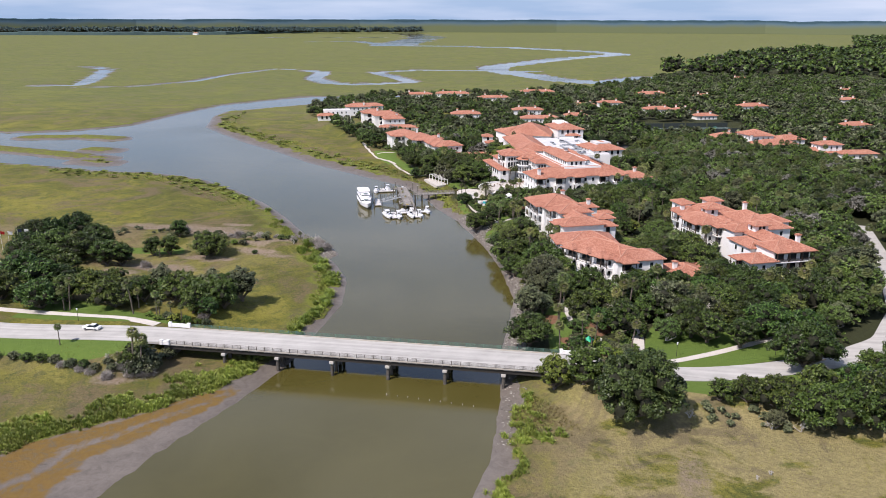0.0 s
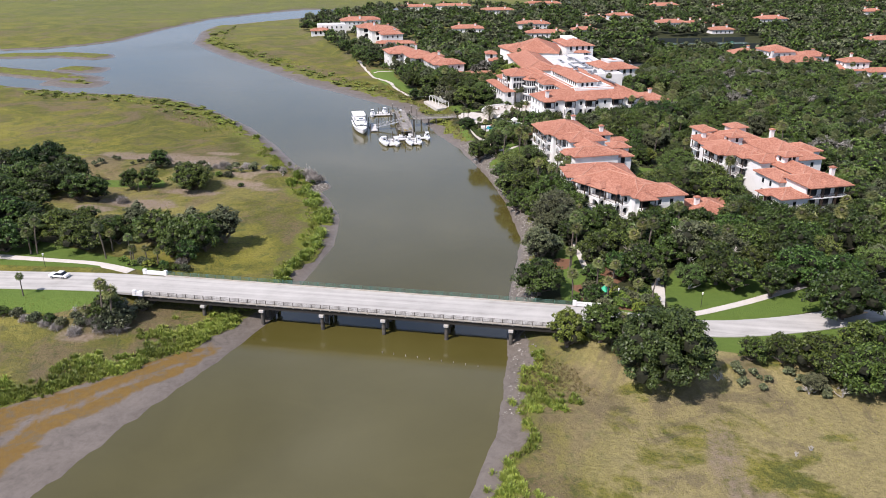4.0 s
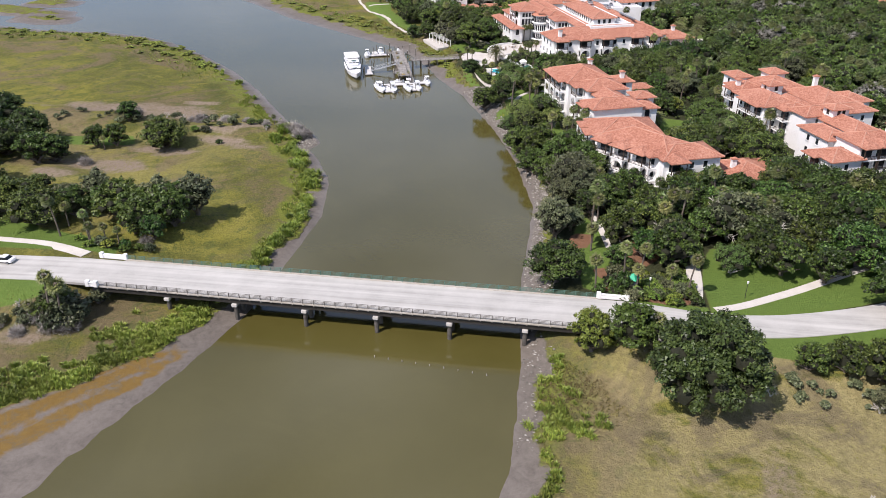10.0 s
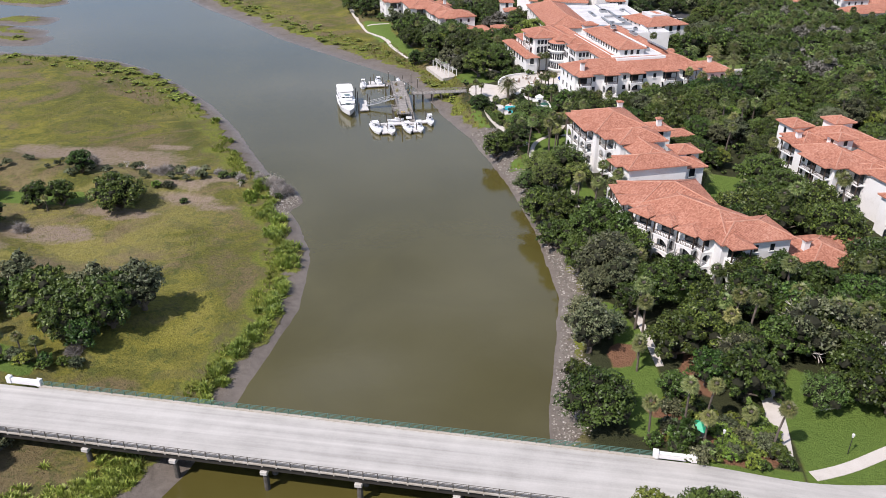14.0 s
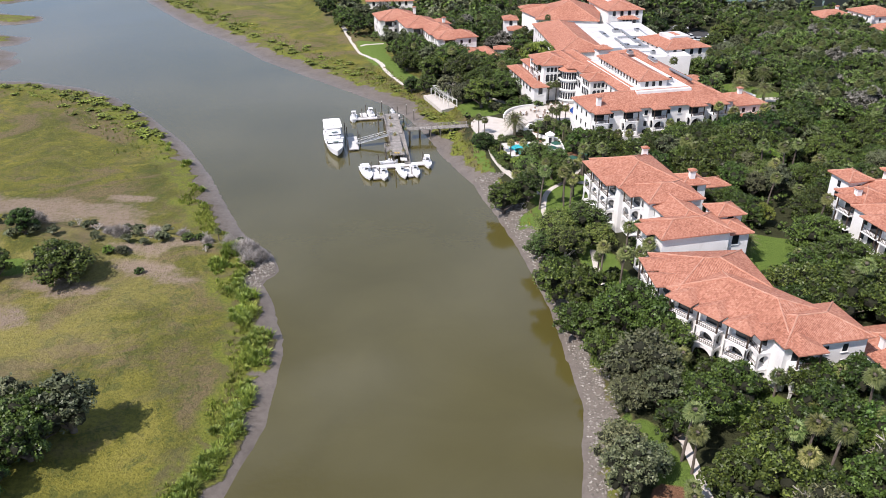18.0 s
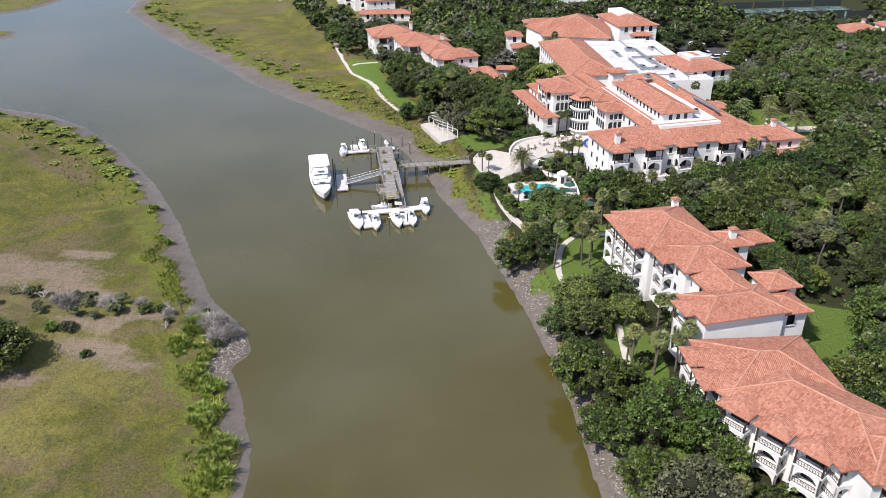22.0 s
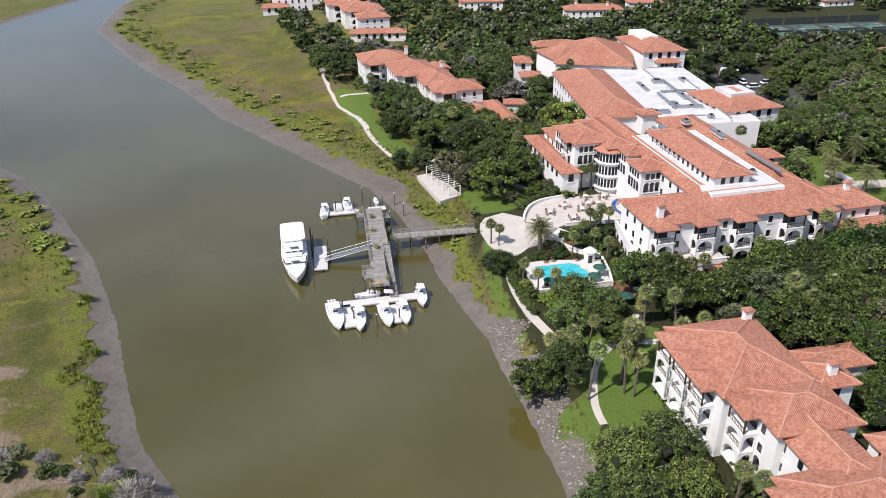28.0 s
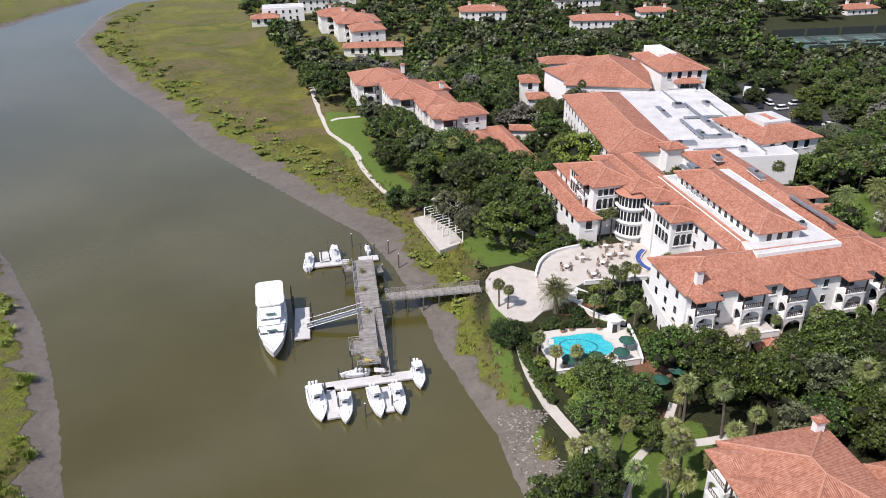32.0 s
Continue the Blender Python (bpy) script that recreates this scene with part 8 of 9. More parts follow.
def wedge(w, d, h):
    bm = bmesh.new()
    v = [bm.verts.new(p) for p in ((-w / 2, 0, 0), (w / 2, 0, 0), (w * 0.36, d, 0), (-w * 0.36, d, 0), (-w / 2, 0, h), (w / 2, 0, h))]
    for f in ((0, 3, 2, 1), (0, 1, 5, 4), (4, 5, 2, 3), (0, 4, 3), (1, 2, 5)):
        bm.faces.new([v[k] for k in f])
    bmesh.ops.recalc_face_normals(bm, faces=bm.faces)
    return bm


M_AWNING = mottled("white_canvas", [(0.70, 0.69, 0.66), (0.80, 0.79, 0.76)], 0.6, 0.85, 0.05)
build_pier()
build_gangway()
build_yacht(-48.9, 170.2, 201)
build_float("floating_dock", -43.9, 173.4, 3.0, 11.5, 18, "pale float beside the yacht with tall dark piles", [(-1.6, 5.2, 4.2), (1.8, 2.2, 3.9), (2.2, -1.8, 3.9), (-1.8, -7.4, 4.0), (-2.1, 9.0, 4.4)])
build_float("floating_dock", -26.2, 156.6, 17.0, 2.4, 21, "long pale float with finger docks south of the pier", [(-5.2, 1.4, 3.6), (3.6, 1.5, 3.6), (8.0, 1.4, 3.6)])
build_float("floating_dock", -31.2, 149.8, 2.3, 8.5, 24, "finger float between moored boats", [(1.0, -2.2, 3.0), (-0.6, 2.6, 3.0)])
build_float("floating_dock", -21.8, 152.0, 1.5, 6.8, 22, "finger float between moored boats", [(0.6, -2.0, 2.8)])
build_float("floating_dock", -46.0, 198.2, 10.5, 2.2, 20, "pale float north of the pier", [(-1.0, 1.6, 3.4), (3.6, 1.4, 3.4)])
build_float("floating_dock", -47.4, 201.2, 2.2, 5.4, 20, "finger float between two small boats", [(1.0, 2.2, 3.4)])
build_float("floating_dock", -37.0, 202.0, 4.6, 2.2, 20, "small pale float at the pier's north end", [(-1.6, 1.4, 3.4), (1.6, 1.4, 3.4)])
for spec in ((-33.4, 149.0, 205, 10.6, True, None, 3), (-28.3, 148.4, 197, 8.6, True), (-23.3, 150.6, 204, 8.7, True), (-19.8, 152.0, 200, 8.6, True), (-17.5, 159.0, 197, 8.2, True)):
    motor_boat(*spec)
motor_boat(-50.2, 198.6, 12, 7.6, True)
motor_boat(-45.4, 203.0, 22, 7.8, True)
motor_boat(-38.2, 206.0, 20, 4.2, False, None, 1)
motor_boat(-29.2, 158.0, 111, 5.2, False, None, 1)
for x, y, h in ((-33.0, 205.5, 3.6), (-42.6, 208.2, 3.5), (-24.6, 147.6, 2.8), (-29.2, 199.0, 3.8), (-31.8, 193.8, 3.8)):
    pile = thing("mooring_pile", x, y, 0, 0, label="dark wooden mooring pile standing in the river", category="pile", group="mooring piles")
    part("shaft", rod(bmesh.new(), (0, 0, -2.2), (0.05, 0, h), 0.17, 0.15, 8), M_PILE, pile)
    part("cap", rod(bmesh.new(), (0.05, 0, h), (0.05, 0, h + 0.18), 0.19, 0.02, 8), M_TRIM, pile, "white pile cap")
for x, y in ((-35.6, 190.6), (-39.2, 193.6), (-29.8, 184.6), (-28.2, 180.2), (-30.6, 174.8), (-25.0, 161.0), (-28.6, 159.2), (-33.6, 183.2)):
    pot = thing("potted_palm", x, y, 3.24, RNG.uniform(0, 360), label="bushy potted palm on the pier deck", category="plant", group="potted palms")
    part("pot", rod(bmesh.new(), (0, 0, 0), (0, 0, 0.5), 0.26, 0.36, 10), M_RIDGE, pot, "terracotta pot")
    part("fronds", SHORTPALM[0][0], None, pot, m=pose(0, 0, -0.25) @ Matrix.Diagonal((0.5, 0.5, 0.5, 1)))
# ---------------------------------------------------------------- terrace, pool and paths
PLAZA_Z = 3.45
for name, line, w in (("path_river", [(-1.5, 176), (-0.3, 171), (2.0, 160.5), (5.8, 151), (10, 144.5), (16, 134.5)], 2.0), ("path_west", [(-140, 19.5), (-100, 17.6), (-79, 15.6), (-66, 11)], 2.6),
                      ("path_gate", [(62.5, 30), (62.3, 20), (61.0, 12)], 3.0), ("path_lawn", [(64.5, 9.0), (69.3, 11.2), (76.5, 16.2), (81.6, 19.1), (92, 26), (108, 36)], 1.9), ("path_oak", [(41, 50), (42.5, 43), (43.8, 37.1), (45.2, 31.0)], 1.4), ("path_lane", [(19, 120), (17.6, 122.5), (17.6, 134.5), (18.1, 138), (24.2, 146), (26.4, 153.5)], 1.3), ("path_wing_front", [(29.4, 105.2), (30.4, 92.5), (33.8, 78.6)], 1.3),
                      ("path_marsh", [(-92, 335), (-79, 304.5), (-70, 285), (-57, 267), (-52, 255.6), (-44, 242), (-34.5, 232), (-28, 232.9), (-20.6, 229), (-8, 222), (4, 212)], 2.0), ("path_cross", [(-72, 293.8), (-62, 298)], 1.6),
                      ("path_wing", [(21, 148), (26, 143), (34, 146)], 1.6), ("drive", [(85, 222), (96, 226), (108, 222)], 5.0)):
    tagged(part(name, ribbon(line, w, lambda x, y: ground_z(x, y) + 0.07, 0.3), M_PATH, None), "pale concrete garden path", "path", kind="structure")

plaza = [(-8.0, 186.2), (-8.4, 190), (-7.6, 193.6), (-3.4, 197.3), (1.9, 195.2), (3.0, 188), (7, 184.5), (10.4, 184.8), (8.2, 182), (4.2, 179.5), (2.2, 175.6), (-1.6, 174.6), (-5.5, 180)]
UPPER_Z = 5.6
upper = [(2.4, 191.5), (2.6, 195.0), (4.1, 198.7), (7.6, 201.7), (12.6, 204), (21.4, 207.4), (25.4, 207.6), (27, 203), (27, 193), (25.2, 191.6), (13.8, 188.5), (11.9, 187.8), (10.0, 185.6), (7.3, 184.4), (5.0, 184.8), (3.2, 187.8)]
tagged(part("terrace", prism(plaza, PLAZA_Z - 1.2, PLAZA_Z), M_TERRACE := mottled("terrace_paving", [(0.42, 0.38, 0.335), (0.53, 0.49, 0.44), (0.60, 0.565, 0.515)], 0.5, 0.85, 0.08), None), "pale stone terrace between hotel and pier", "terrace", kind="structure")
tagged(part("terrace", prism(upper, 2.4, UPPER_Z), M_TERRACE, None), "raised pale stone dining terrace of the hotel", "terrace", kind="structure")
balcony = [(23.4, 184.6), (25.0, 178.3), (26.2, 170.4), (28.0, 165.6), (32, 164.6), (46, 169.8), (44, 174.6), (33, 171), (29, 181.5), (27, 185.2)]
tagged(part("wall_terrace", prism(balcony, 2.6, 8.0), M_STUCCO, None), "tall white stuccoed retaining wall of the hotel terrace", "wall", kind="structure")
tagged(part("terrace", prism(balcony, 7.9, 8.06), M_TERRACE, None), "pale stone balcony terrace along the hotel", "terrace", kind="structure")
steps = thing("garden_steps", 9.6, 184.2, PLAZA_Z, -35, label="white stone steps between the two terraces", category="steps")
for k in range(7):
    part("step", boxes((0, 0.34 * k, 0.13 + 0.145 * k, 5.0, 0.42, 0.30 + 0.29 * k)), M_TRIM, steps)
rings = bmesh.new()
for r in (2.2, 4.4, 6.4):
    n = 40
    for k in range(n):
        a0, a1 = 6.2832 * k / n, 6.2832 * (k + 1) / n
        p, q = (-1.2 + r * math.cos(a0), 186 + r * math.sin(a0)), (-1.2 + r * math.cos(a1), 186 + r * math.sin(a1))
        if all(inside(plaza, np.array([u[0]]), np.array([u[1]]))[0] for u in (p, q)):
            rod(rings, (*p, PLAZA_Z - 0.05), (*q, PLAZA_Z - 0.05), 0.07, sides=4)
tagged(part("paving_ring", rings, M_PATH, None), "darker stone rings in the terrace paving", "paving", kind="structure")


def low_wall(line, h=0.8, w=0.35, z=PLAZA_Z):
    t = thing("garden_wall", line[0][0], line[0][1], z - 0.3, 0, label="low white garden wall with a flat coping", category="wall", group="garden walls")
    loc = [(x - line[0][0], y - line[0][1]) for x, y in line]
    part("body", ribbon(loc, w, h + 0.3, h + 0.3), M_STUCCO, t)
    part("coping", ribbon(loc, w + 0.12, h + 0.38, 0.1), M_TRIM, t)


low_wall([(2.2, 190), (2.4, 195), (4.0, 198.9), (7.5, 202), (12.5, 204.2)], 0.7, 0.4, UPPER_Z)
low_wall([(12.2, 187.7), (18, 189.5), (25, 191.4)], 0.6, 0.35, UPPER_Z)
low_wall([(23.4, 184.6), (25.0, 178.3), (26.2, 170.4), (28.0, 165.6), (32, 164.6), (45.8, 169.7)], 0.9, 0.35, 8.05)
low_wall([(11.0, 181.5), (14, 178.4), (20, 176.6)], 0.8)
low_wall([(20.4, 175.6), (21.8, 170), (22.2, 164.4)], 0.8)
low_wall([(7.0, 158.6), (14, 161.3), (21.8, 164.4)], 1.0)
# Flat dark panes stand in for the shade inside the wall's arched niches.
for x, y, r in ((24.1, 181.6, 286), (24.8, 178.9, 286), (25.5, 175.2, 277), (26.0, 171.8, 277), (29.6, 164.9, 345), (37, 166.4, 20), (41, 167.9, 20)):
    arch = thing("wall_arch", x, y, 4.2, r, label="flat dark arched pane standing for a shaded niche in the white terrace wall", category="arch", group="terrace arches")
    part("recess", window_meshes(1.7, 1.8, True)[0], None, arch, m=pose(0, -0.06, 0))
    part("surround", window_meshes(1.7, 1.8, True)[1], None, arch, m=pose(0, -0.06, 0))

POOL_Z = 3.62
deck = [(3.2, 171.5), (4.2, 166.6), (6.9, 159.2), (22.0, 164.6), (20.4, 175.6), (14, 174.4), (8, 173.4)]
pool_line = [(5.4, 169.2), (5.6, 167.5), (6.6, 166.2), (7.6, 166.0), (8.2, 164.0), (9.2, 163.0), (11, 163.6), (14.3, 164.7), (15.6, 165.6), (16.9, 166.6), (17.4, 168.2), (16.9, 169.8), (15.7, 170.6), (15.3, 172.0), (13.4, 172.6), (10.4, 171.6), (9.0, 170.9), (6.6, 170.4)]
M_POOLDECK = mottled("pool_deck_stone", [(0.50, 0.47, 0.42), (0.60, 0.57, 0.52), (0.66, 0.64, 0.59)], 0.4, 0.85, 0.05)
tagged(part("pool_deck", prism(deck, POOL_Z - 1.4, POOL_Z - 0.1), M_POOLDECK, None), "pale stone deck round the swimming pool", "terrace", kind="structure")
pool = thing("swimming_pool", 11, 168, POOL_Z, 0, label="bright turquoise swimming pool with a dark mosaic ring", category="pool")
loc = [(x - 11, y - 168) for x, y in pool_line]
M_POOL, _t, _b = material("pool_water", 0.04, 0, 0.5)
_n = noise_of(_t, 1.2, 3)
_t.links.new(ramp(_t, _n, [(0.3, (0.02, 0.40, 0.47)), (0.7, (0.06, 0.55, 0.60))]), _b.inputs["Base Color"])
relief(_t, _b, noise_of(_t, 4.0, 2), 0.15, 0.02)
part("coping", prism([(x * 1.07, y * 1.09) for x, y in loc], -0.3, -0.02), M_TERRACE, pool, "stone coping")
part("pool_water", prism(loc, -0.28, 0.004), M_POOL, pool, "clear turquoise water")
mos = bmesh.new()
for k in range(34):
    a = 6.2832 * k / 34
    box(mos, 3.6 * math.cos(a) * 0.95, 2.0 * math.sin(a) + 0.0, 0.008, 0.32, 0.22, 0.012)
for a in range(4):
    box(mos, 0.35 * math.cos(a * 1.57), 0.35 * math.sin(a * 1.57), 0.008, 0.4, 0.4, 0.012)
part("mosaic", mos, M_NAVY, pool, "dark blue mosaic ring")
part("step", boxes((-5.0, 0.6, 0.006, 0.9, 1.8, 0.01)), M_POOLDECK, pool, "pale entry steps")
for x, y in ((9.6, 173.0), (14.8, 174.0), (12.4, 162.6), (16.8, 164.6), (8.0, 172.2), (8.6, 161.4)):
    pot = thing("planter", x, y, POOL_Z - 0.1, 0, label="round terracotta planter with clipped shrub by the pool", category="planter", group="pool planters")
    part("pot", rod(bmesh.new(), (0, 0, 0), (0, 0, 0.7), 0.32, 0.48, 12), M_RIDGE, pot)
    part("shrub", BUSHES[0][0], None, pot, "dark clipped shrub", m=pose(0, 0, 0.3) @ Matrix.Diagonal((0.33, 0.33, 0.45, 1)))
hut = thing("pool_pavilion", 17.6, 174.6, 3.4, 20, label="small white domed pavilion beside the pool", category="pavilion")
part("wall", rod(bmesh.new(), (0, 0, 0), (0, 0, 2.6), 1.3, 1.3, 8), M_STUCCO, hut)
part("roof", rod(bmesh.new(), (0, 0, 2.6), (0, 0, 3.5), 1.6, 0.25, 8), M_TRIM, hut, "white faceted roof")
part("door", boxes((-0.3, -1.25, 1.0, 0.9, 0.1, 2.0)), M_GLASS, hut)


def umbrella(x, y, z):
    u = thing("parasol", x, y, z, RNG.uniform(0, 90), label="dark green parasol over poolside chairs", category="parasol", group="pool parasols")
    part("pole", rod(bmesh.new(), (0, 0, 0), (0, 0, 2.5), 0.04, sides=6), M_DARKWOOD, u)
    part("canopy", rod(bmesh.new(), (0, 0, 2.1), (0, 0, 2.75), 1.55, 0.05, 8), M_GREENCANVAS, u, "dark green canvas canopy")
    part("base", rod(bmesh.new(), (0, 0, 0), (0, 0, 0.1), 0.35, sides=10), M_STEEL, u)


M_GREENCANVAS = mottled("green_canvas", [(0.015, 0.07, 0.05), (0.03, 0.11, 0.08)], 1.0, 0.85, 0.05)
for x, y in ((9.4, 160.9), (11.8, 161.6), (14.0, 162.4), (18.4, 164.2), (19.6, 168.0), (24.5, 157), (27.5, 160), (22.0, 155)):
    umbrella(x, y, 3.5 if x < 21 else ground_z(x, y))


def chair_kind(x, y, z, rz, mat):
    c = thing("terrace_chair", x, y, z, rz, label="wicker armchair at a terrace table", category="chair", group="terrace chairs")
    part("seat", boxes((0, 0, 0.42, 0.6, 0.58, 0.12), bevel=0.03), mat, c)
    part("backrest", boxes((0, 0.28, 0.78, 0.6, 0.08, 0.6), bevel=0.03), mat, c)
    for sx in (-1, 1):
        part("arm", boxes((sx * 0.32, 0.0, 0.62, 0.07, 0.55, 0.06)), mat, c)
        for sy in (-1, 1):
            part("leg", boxes((sx * 0.27, sy * 0.24, 0.2, 0.06, 0.06, 0.4)), mat, c)
    return c


M_WICKER = mottled("wicker", [(0.22, 0.16, 0.12), (0.36, 0.28, 0.22)], 2.0, 0.85, 0.2)
first_chair = chair_kind(11.8, 203.0, UPPER_Z, 0, M_WICKER)
sets = [(11.8, 197.8), (17.5, 199.8), (16.1, 196.2), (14.1, 190.9), (20.2, 200.6), (17, 204.2), (21.5, 204.8), (8.4, 193.4)]
for n, (x, y) in enumerate(sets):
    tb = thing("terrace_table", x, y, UPPER_Z, 20 * n, label="round pale stone-topped terrace table", category="table", group="terrace tables")
    part("tabletop", rod(bmesh.new(), (0, 0, 0.7), (0, 0, 0.76), 0.62, sides=16), M_TRIM, tb)
    part("pedestal", rod(bmesh.new(), (0, 0, 0), (0, 0, 0.7), 0.22, 0.08, 8), M_DARKWOOD, tb)
    for k in range(4):
        a = k * 90 + 20 * n
        m = pose(x, y, UPPER_Z, 0, 0, a) @ pose(0, 1.2, 0)
        if n == 0 and k == 0:
            first_chair.matrix_basis = m
        else:
            copy_thing(first_chair, m)
basin = thing("fountain_basin", 24.4, 199.0, UPPER_Z, 0, label="curved blue tiled fountain basin at the hotel steps", category="fountain")
arc = [(0.8, 4.6), (-0.6, 3.0), (-1.2, 1.0), (-1.1, -1.4), (-0.2, -3.4), (1.4, -4.5)]
part("basin", ribbon(arc, 1.5, 0.45, 0.6), M_TERRACE, basin, "pale stone rim")
part("pool_tiles", ribbon(arc, 1.05, 0.47, 0.05), M_NAVYTILE := mottled("blue_tiles", [(0.01, 0.03, 0.20), (0.03, 0.10, 0.36)], 3.0, 0.1, 0.05), basin, "deep blue tiles under water")

# white pergola terrace on the marsh edge
pg = thing("pergola_terrace", -22.4, 214, 2.2, 0, label="white marble terrace with a slatted pergola by the marsh", category="terrace")
quad = [(-29.6 + 22.4, 220.4 - 214), (-20.3 + 22.4, 203.8 - 214), (-15.4 + 22.4, 208.7 - 214), (-24.5 + 22.4, 224.1 - 214)]
part("slab", prism(quad, -0.8, 0.55), M_TERRACE, pg)
for k in range(13):
    f = (k + 0.5) / 13
    a = Vector(quad[3]).lerp(Vector(quad[2]), f)
    b = a + (Vector(quad[0]) - Vector(quad[3])) * 0.55
    part("slat", rod(bmesh.new(), (*a, 3.0), (*b, 3.0), 0.09, sides=4), M_TRIM, pg)
    if k % 3 == 0:
        for p in (a, b):
            part("column", rod(bmesh.new(), (*p, 0.5), (*p, 2.95), 0.16, sides=8), M_TRIM, pg)

HEDGES = [[(-1, 172.5), (1.4, 163), (4.8, 155), (7, 150.5)], [(2.6, 173.4), (3.6, 172.6)], [(4.6, 173.2), (13, 176.4)], [(12.2, 177), (10.6, 181.4)], [(1, 199), (3.4, 202.4), (6.6, 205)], [(-1, 208), (3, 206), (6, 209)], [(3, 212), (7, 208), (12, 207.6)], [(21, 174), (23.4, 168)], [(14, 180), (22, 182.5)], [(70, 225), (76, 210), (88, 206)], [(41, 74), (44, 66), (50, 56)], [(37, 86), (38.5, 79)], [(74, 248), (84, 252), (92, 248)], [(72, 216), (80, 213), (90, 212)], [(88, 232), (96, 236)], [(70, 232), (76, 236)]]
for line in HEDGES:
    for a, b in zip(line, line[1:]):
        n = int(math.dist(a, b) / 1.5) + 1
        for k in range(n):
            x, y = a[0] + (b[0] - a[0]) * k / n, a[1] + (b[1] - a[1]) * k / n
            h = thing("hedge_shrub", x, y, ground_z(x, y) - 0.05, RNG.uniform(0, 360), label="clipped dark green hedge shrub beside the path", category="shrub", group="hedge shrubs")
            h.scale = (0.6, 0.6, 0.55)
            part("foliage", BUSHES[0][0], None, h)
for x, y, s, kind in ((11.9, 184.2, 0.85, 0), (6.4, 174.6, 0.8, 0), (10.8, 177.6, 1.1, 0), (8.4, 205, 1.35, 0), (10.4, 206, 1.5, 0), (12.6, 206.8, 1.4, 0), (14.6, 207.8, 1.2, 0), (-2, 205, 1.3, 2), (16, 184, 1.2, 2), (18, 182, 1.1, 0), (20, 180, 1.0, 1), (21.5, 183.6, 1.2, 0), (17, 187, 1.0, 2), (14.5, 185.8, 0.9, 1), (4, 213, 1.2, 0),
                      (0.6, 203.6, 1.0, 1), (3, 209.4, 1.1, 0), (7.5, 211.5, 1.0, 2), (23.5, 173, 0.9, 1), (24, 168.5, 1.0, 0), (8.4, 180, 0.8, 2), (1.6, 169.6, 0.8, 1), (2.8, 166.2, 0.8, 0), (4.2, 161.6, 0.9, 1), (5.6, 157.8, 0.9, 0)):
    plant(BUSHES[kind], x, y, s, "round_shrub", "dense rounded garden shrub beside the terrace", "shrub", "terrace shrubs")
for x, y, s in ((6.6, 179.5, 1.0), (44.9, 158.8, 1.05), (80.7, 221.4, 1.0), (80.6, 253.6, 1.0), (61.8, 105.1, 0.8), (44.3, 160, 0.9), (95, 170, 1.0), (92, 115, 0.85), (74, 229, 0.9), (88, 218, 1.0), (92, 240, 1.0), (84, 238, 0.9)):
    plant(DATES[0], x, y, s, "date_palm", "stout date palm with long arching fronds", "palm", "date palms", z=PLAZA_Z - 0.4 if x < 10 else None)
for x, y, s in ((-4.7, 180.1, 0.85), (-2.9, 179.4, 0.75), (17.8, 186.6, 0.8), (20.1, 186.9, 0.85), (21.8, 186, 0.8), (16.2, 183, 0.75), (18.7, 179.4, 0.75), (21.4, 175.2, 0.8), (13.9, 176.9, 0.8), (19, 184.6, 0.9), (6.9, 158.9, 0.8), (10.5, 159.6, 0.8), (3.6, 163, 0.8), (15.8, 208.6, 0.95), (18.4, 210, 0.95), (20.4, 210.8, 0.9), (17, 212, 0.9), (27.6, 188, 0.9), (28.6, 190.5, 0.85), (29.6, 187.4, 0.9)):
    plant(PALMS[1], x, y, s, "palm_tree", "cabbage palm with a slim trunk and round head of fronds", "palm", "garden palms")
# ---------------------------------------------------------------- car park and tennis courts
lot = [(64, 340), (69, 313), (76, 297), (88, 284), (98, 292), (96, 312), (88, 334), (76, 350)]
tagged(part("car_park", prism(lot, 2.0, 4.36), M_ASPHALT, None), "dark asphalt car park beside the hotel", "car park", kind="structure")
for k, (x, y, rz) in enumerate(((80, 316, 20), (84, 311, 15), (88, 306, 20), (91, 300, 25), (86, 322, 20), (93, 294, 20), (77, 322, 110), (90, 314, 100), (73, 318, 100))):
    car(x, y, 4.38, rz, (M_WHITEPAINT, M_WHITEPAINT, M_DARKPAINT)[k % 3], "white car parked beside the hotel" if k % 3 < 2 else "dark car parked beside the hotel", van=k % 2 == 0, tall=1.7 if k % 2 == 0 else 1.45)
for x, y in ((71.5, 331), (75.5, 329)):
    t = thing("box_truck", x, y, 4.38, 75, label="white box truck parked in the service yard", category="truck", group="trucks")
    part("cargo_box", boxes((-0.8, 0, 1.9, 4.8, 2.3, 2.5), bevel=0.05), M_WHITEPAINT, t)
    part("cab", boxes((2.6, 0, 1.3, 1.8, 2.1, 1.9), bevel=0.15), M_WHITEPAINT, t)
    part("windscreen", boxes((3.51, 0, 1.75, 0.05, 1.8, 0.7)), M_GLASS, t)
    for sx in (-2.2, 2.4):
        for sy in (-1, 1):
            part("wheel", rod(bmesh.new(), (sx, sy * 0.95 - 0.12, 0.42), (sx, sy * 0.95 + 0.12, 0.42), 0.42, sides=12), M_BLACK, t)
bus = thing("shuttle_bus", 84, 226, 3.9, 120, label="white shuttle bus waiting on the hotel drive", category="bus")
part("body", boxes((0, 0, 1.6, 7.5, 2.3, 2.4), bevel=0.15), M_WHITEPAINT, bus)
part("window_band", boxes((0.2, 0, 2.0, 6.6, 2.34, 0.7)), M_GLASS, bus)
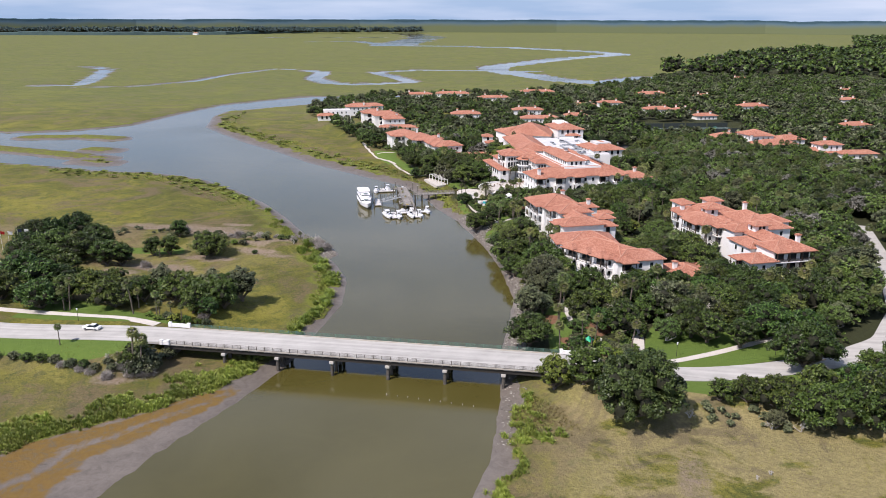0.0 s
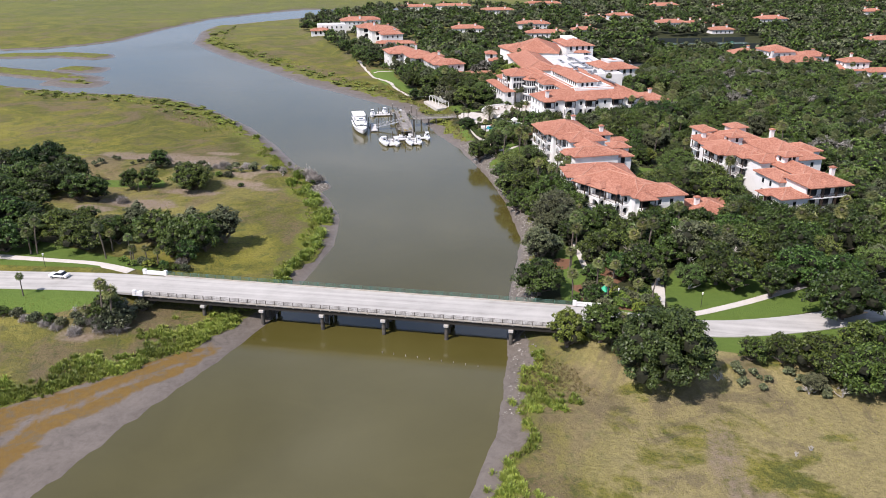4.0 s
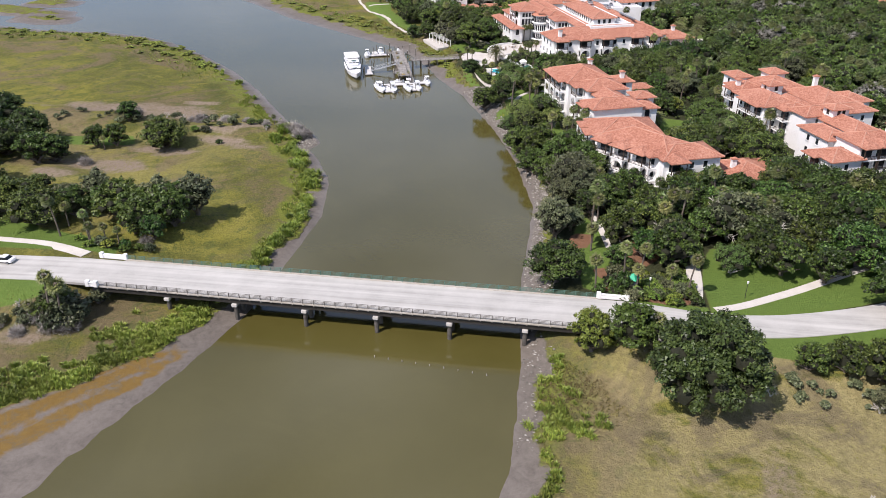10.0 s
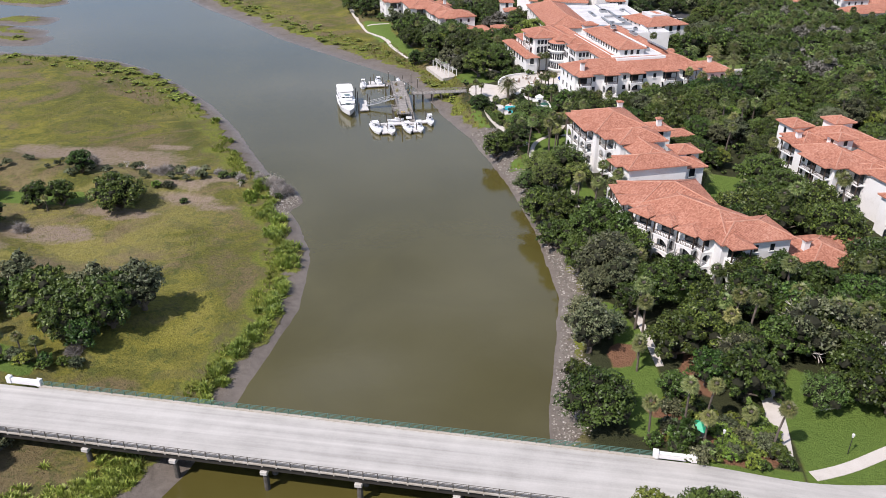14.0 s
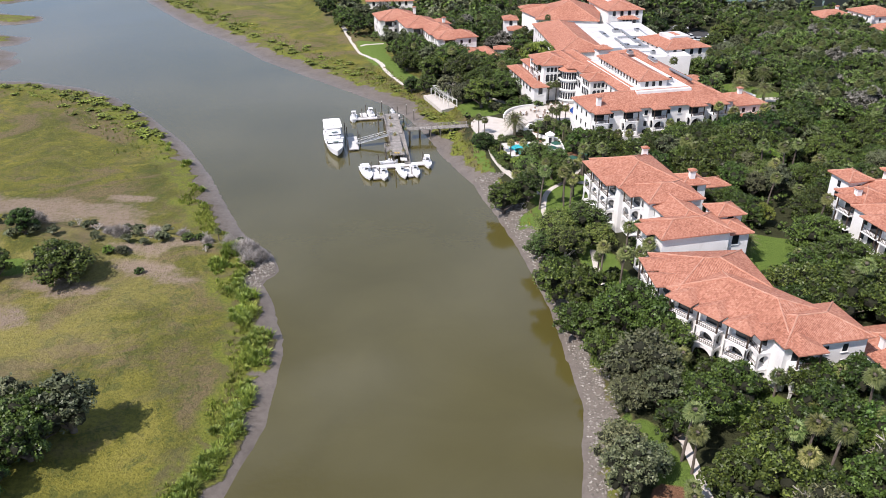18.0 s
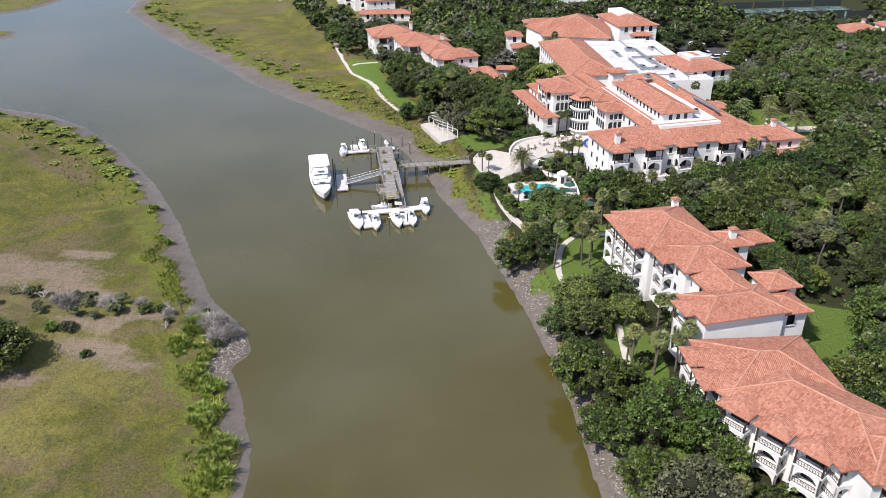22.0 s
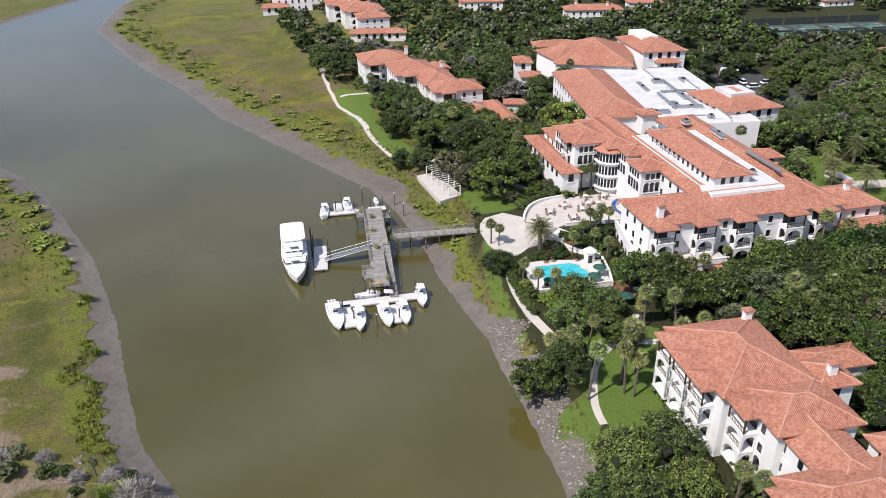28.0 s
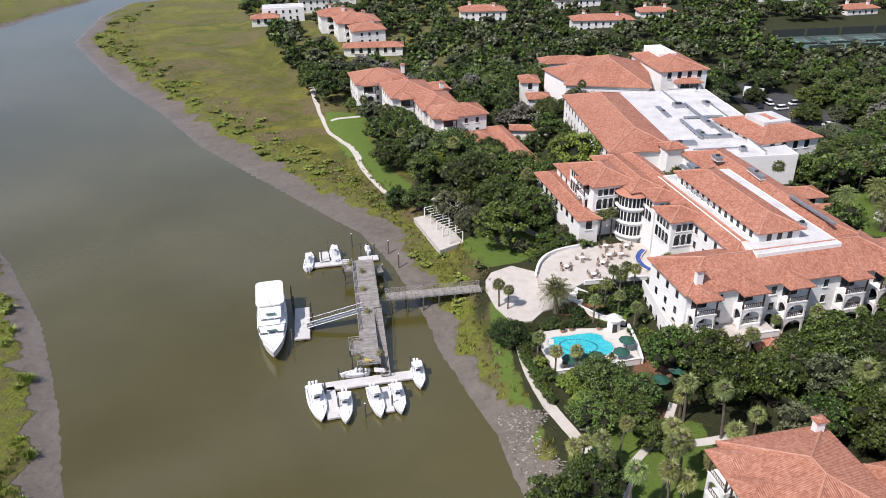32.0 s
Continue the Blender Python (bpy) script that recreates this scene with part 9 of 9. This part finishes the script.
for sx in (-2.4, 2.4):
    for sy in (-1, 1):
        part("wheel", rod(bmesh.new(), (sx, sy * 1.0 - 0.12, 0.42), (sx, sy * 1.0 + 0.12, 0.42), 0.42, sides=12), M_BLACK, bus)
M_COURT = mottled("court_green", [(0.06, 0.115, 0.095), (0.085, 0.15, 0.125)], 0.2, 0.9, 0.05)
M_COURTRIM = mottled("court_surround", [(0.05, 0.075, 0.07), (0.075, 0.10, 0.095)], 0.2, 0.9, 0.05)
M_MESH = mottled("dark_fence_mesh", [(0.02, 0.03, 0.028), (0.04, 0.05, 0.048)], 0.8, 0.9, 0.05)
for k in range(4):
    x, y, rz = 113 + 16.5 * k, 414 + 4.4 * k, 15
    c = thing("tennis_court", x, y, 4.5 - 0.7, rz, label="green hard tennis court with white lines and dark fencing", category="court", group="tennis courts")
    part("surround", boxes((0, 0, -1.0, 16.2, 32, 2.2)), M_COURTRIM, c)
    part("court", boxes((0, 0, 0.11, 9.4, 22.5, 0.03)), M_COURT, c)
    for lx, ly, w, d in ((-4.6, 0, 0.1, 22.4), (4.6, 0, 0.1, 22.4), (0, -11.2, 9.2, 0.1), (0, 11.2, 9.2, 0.1), (0, 6.4, 8.2, 0.1), (0, -6.4, 8.2, 0.1), (0, 0, 0.1, 12.8)):
        part("line", boxes((lx, ly, 0.135, w, d, 0.02)), M_TRIM, c)
    part("net", boxes((0, 0, 0.6, 11, 0.06, 0.95)), M_MESH, c)
    for s in (-1, 1):
        f = part("fence", boxes((0, s * 15.9, 1.9, 16.0, 0.05, 3.4)), M_MESH, c, "dark fence screen")
        for j in range(5):
            part("fence_post", rod(bmesh.new(), (-7.9 + j * 3.95, s * 15.9, 0), (-7.9 + j * 3.95, s * 15.9, 3.8), 0.06, sides=5), M_BLACK, f)
    if k in (0, 2):
        part("shelter", rod(bmesh.new(), (7.6, 0, 2.3), (7.6, 0, 3.2), 2.2, 0.1, 4), M_GREENCANVAS, c, "green shade canopy")
# play equipment, flags and small posts
play = thing("play_tower", 49, 13.6, ground_z(49, 13.6) - 0.1, 15, label="small play tower with a bright green roof", category="play tower")
part("roof", rod(bmesh.new(), (0, 0, 2.6), (0, 0, 3.6), 1.5, 0.05, 4), M_PLAYGREEN := mottled("green_plastic", [(0.0, 0.33, 0.16), (0.01, 0.42, 0.22)], 2, 0.5, 0.02), play, "bright green roof")
for sx in (-0.8, 0.8):
    for sy in (-0.8, 0.8):
        part("post", boxes((sx, sy, 1.35, 0.12, 0.12, 2.7)), M_DARKWOOD, play)
part("platform", boxes((0, 0, 1.2, 1.8, 1.8, 0.1)), M_PLANK, play)
part("slide", boxes((0, 0, 0, 0.6, 2.6, 0.1)), M_YELLOW, play, "yellow slide", m=pose(-1.9, 0, 0.7, 0, 35, 90))
for k, (x, y) in enumerate(((-154.8, 65.7), (-152, 66), (-151, 69.5), (-148.5, 70))):
    f = thing("flag_pole", x, y, ground_z(x, y), 0, label="white flag pole with a flag on the far lawn", category="flag", group="flag poles")
    part("pole", rod(bmesh.new(), (0, 0, 0), (0, 0, 8), 0.07, 0.04, 8), M_TRIM, f)
    cl = bmesh.new()
    rows = [[cl.verts.new((0.08 + 0.2 * j, 0.12 * math.sin(j * 0.9 + k), 7.8 - 1.1 * q)) for q in (0, 1)] for j in range(9)]
    for a, b in zip(rows, rows[1:]):
        cl.faces.new((a[0], a[1], b[1], b[0]))
    bmesh.ops.solidify(cl, geom=cl.faces[:], thickness=0.02)
    part("flag", cl, (M_REDLAMP, M_TRIM, M_NAVY, M_TRIM)[k], f, "fluttering flag")
for x in np.arange(2.0, 24, 2.6):
    s = thing("marker_stake", float(x), -9.0 - 0.12 * float(x), 0, 0, label="short stake standing in the shallow water", category="stake", group="marker stakes")
    part("stake", rod(bmesh.new(), (0, 0, -2), (0.04, 0, 0.4), 0.06, sides=6), M_DEADWOOD, s)
for x, y in ((71, 15), (96, 20), (52, 11.5), (-90, 12.2)):
    l = thing("street_lamp", x, y, ground_z(x, y), 0, label="black garden lamp post beside the road", category="lamp", group="lamp posts")
    part("pole", rod(bmesh.new(), (0, 0, 0), (0, 0, 3.2), 0.07, 0.05, 8), M_BLACK, l)
    part("lantern", rod(bmesh.new(), (0, 0, 3.2), (0, 0, 3.75), 0.14, 0.22, 6), M_TRIM, l)
# ---------------------------------------------------------------- the plan's two ends
def settled(x, y):
    """The plan as laid out above, with its road end drawn nearer and its far marsh drawn out to their true distances."""
    near, far = 1 - smoothstep(y, 12, 48), np.clip(y - 260, 0, None)
    out = np.minimum(np.where(far < 1240, 0.00018 * far**2, 277 + 0.446 * (far - 1240)), 480)
    k = 1 + out / np.maximum(y + 168, 1)
    return 39 + (x + near * (0.2 - 0.018 * x) - 39) * k, y - 4.4 * near + out


for ob in [o for o in scene.objects if o.parent is None and o.type in ("MESH", "EMPTY") and o.name not in ("water", "backdrop_rim")]:
    if ob.type == "MESH" and ob.location.length < 0.01:
        co = np.empty(len(ob.data.vertices) * 3)
        ob.data.vertices.foreach_get("co", co)
        co = co.reshape(-1, 3)
        co[:, 0], co[:, 1] = settled(co[:, 0], co[:, 1])
        ob.data.vertices.foreach_set("co", co.ravel())
        ob.data.update()
    else:
        x, y = settled(np.array([ob.location.x]), np.array([ob.location.y]))
        ob.location.x, ob.location.y = float(x[0]), float(y[0])
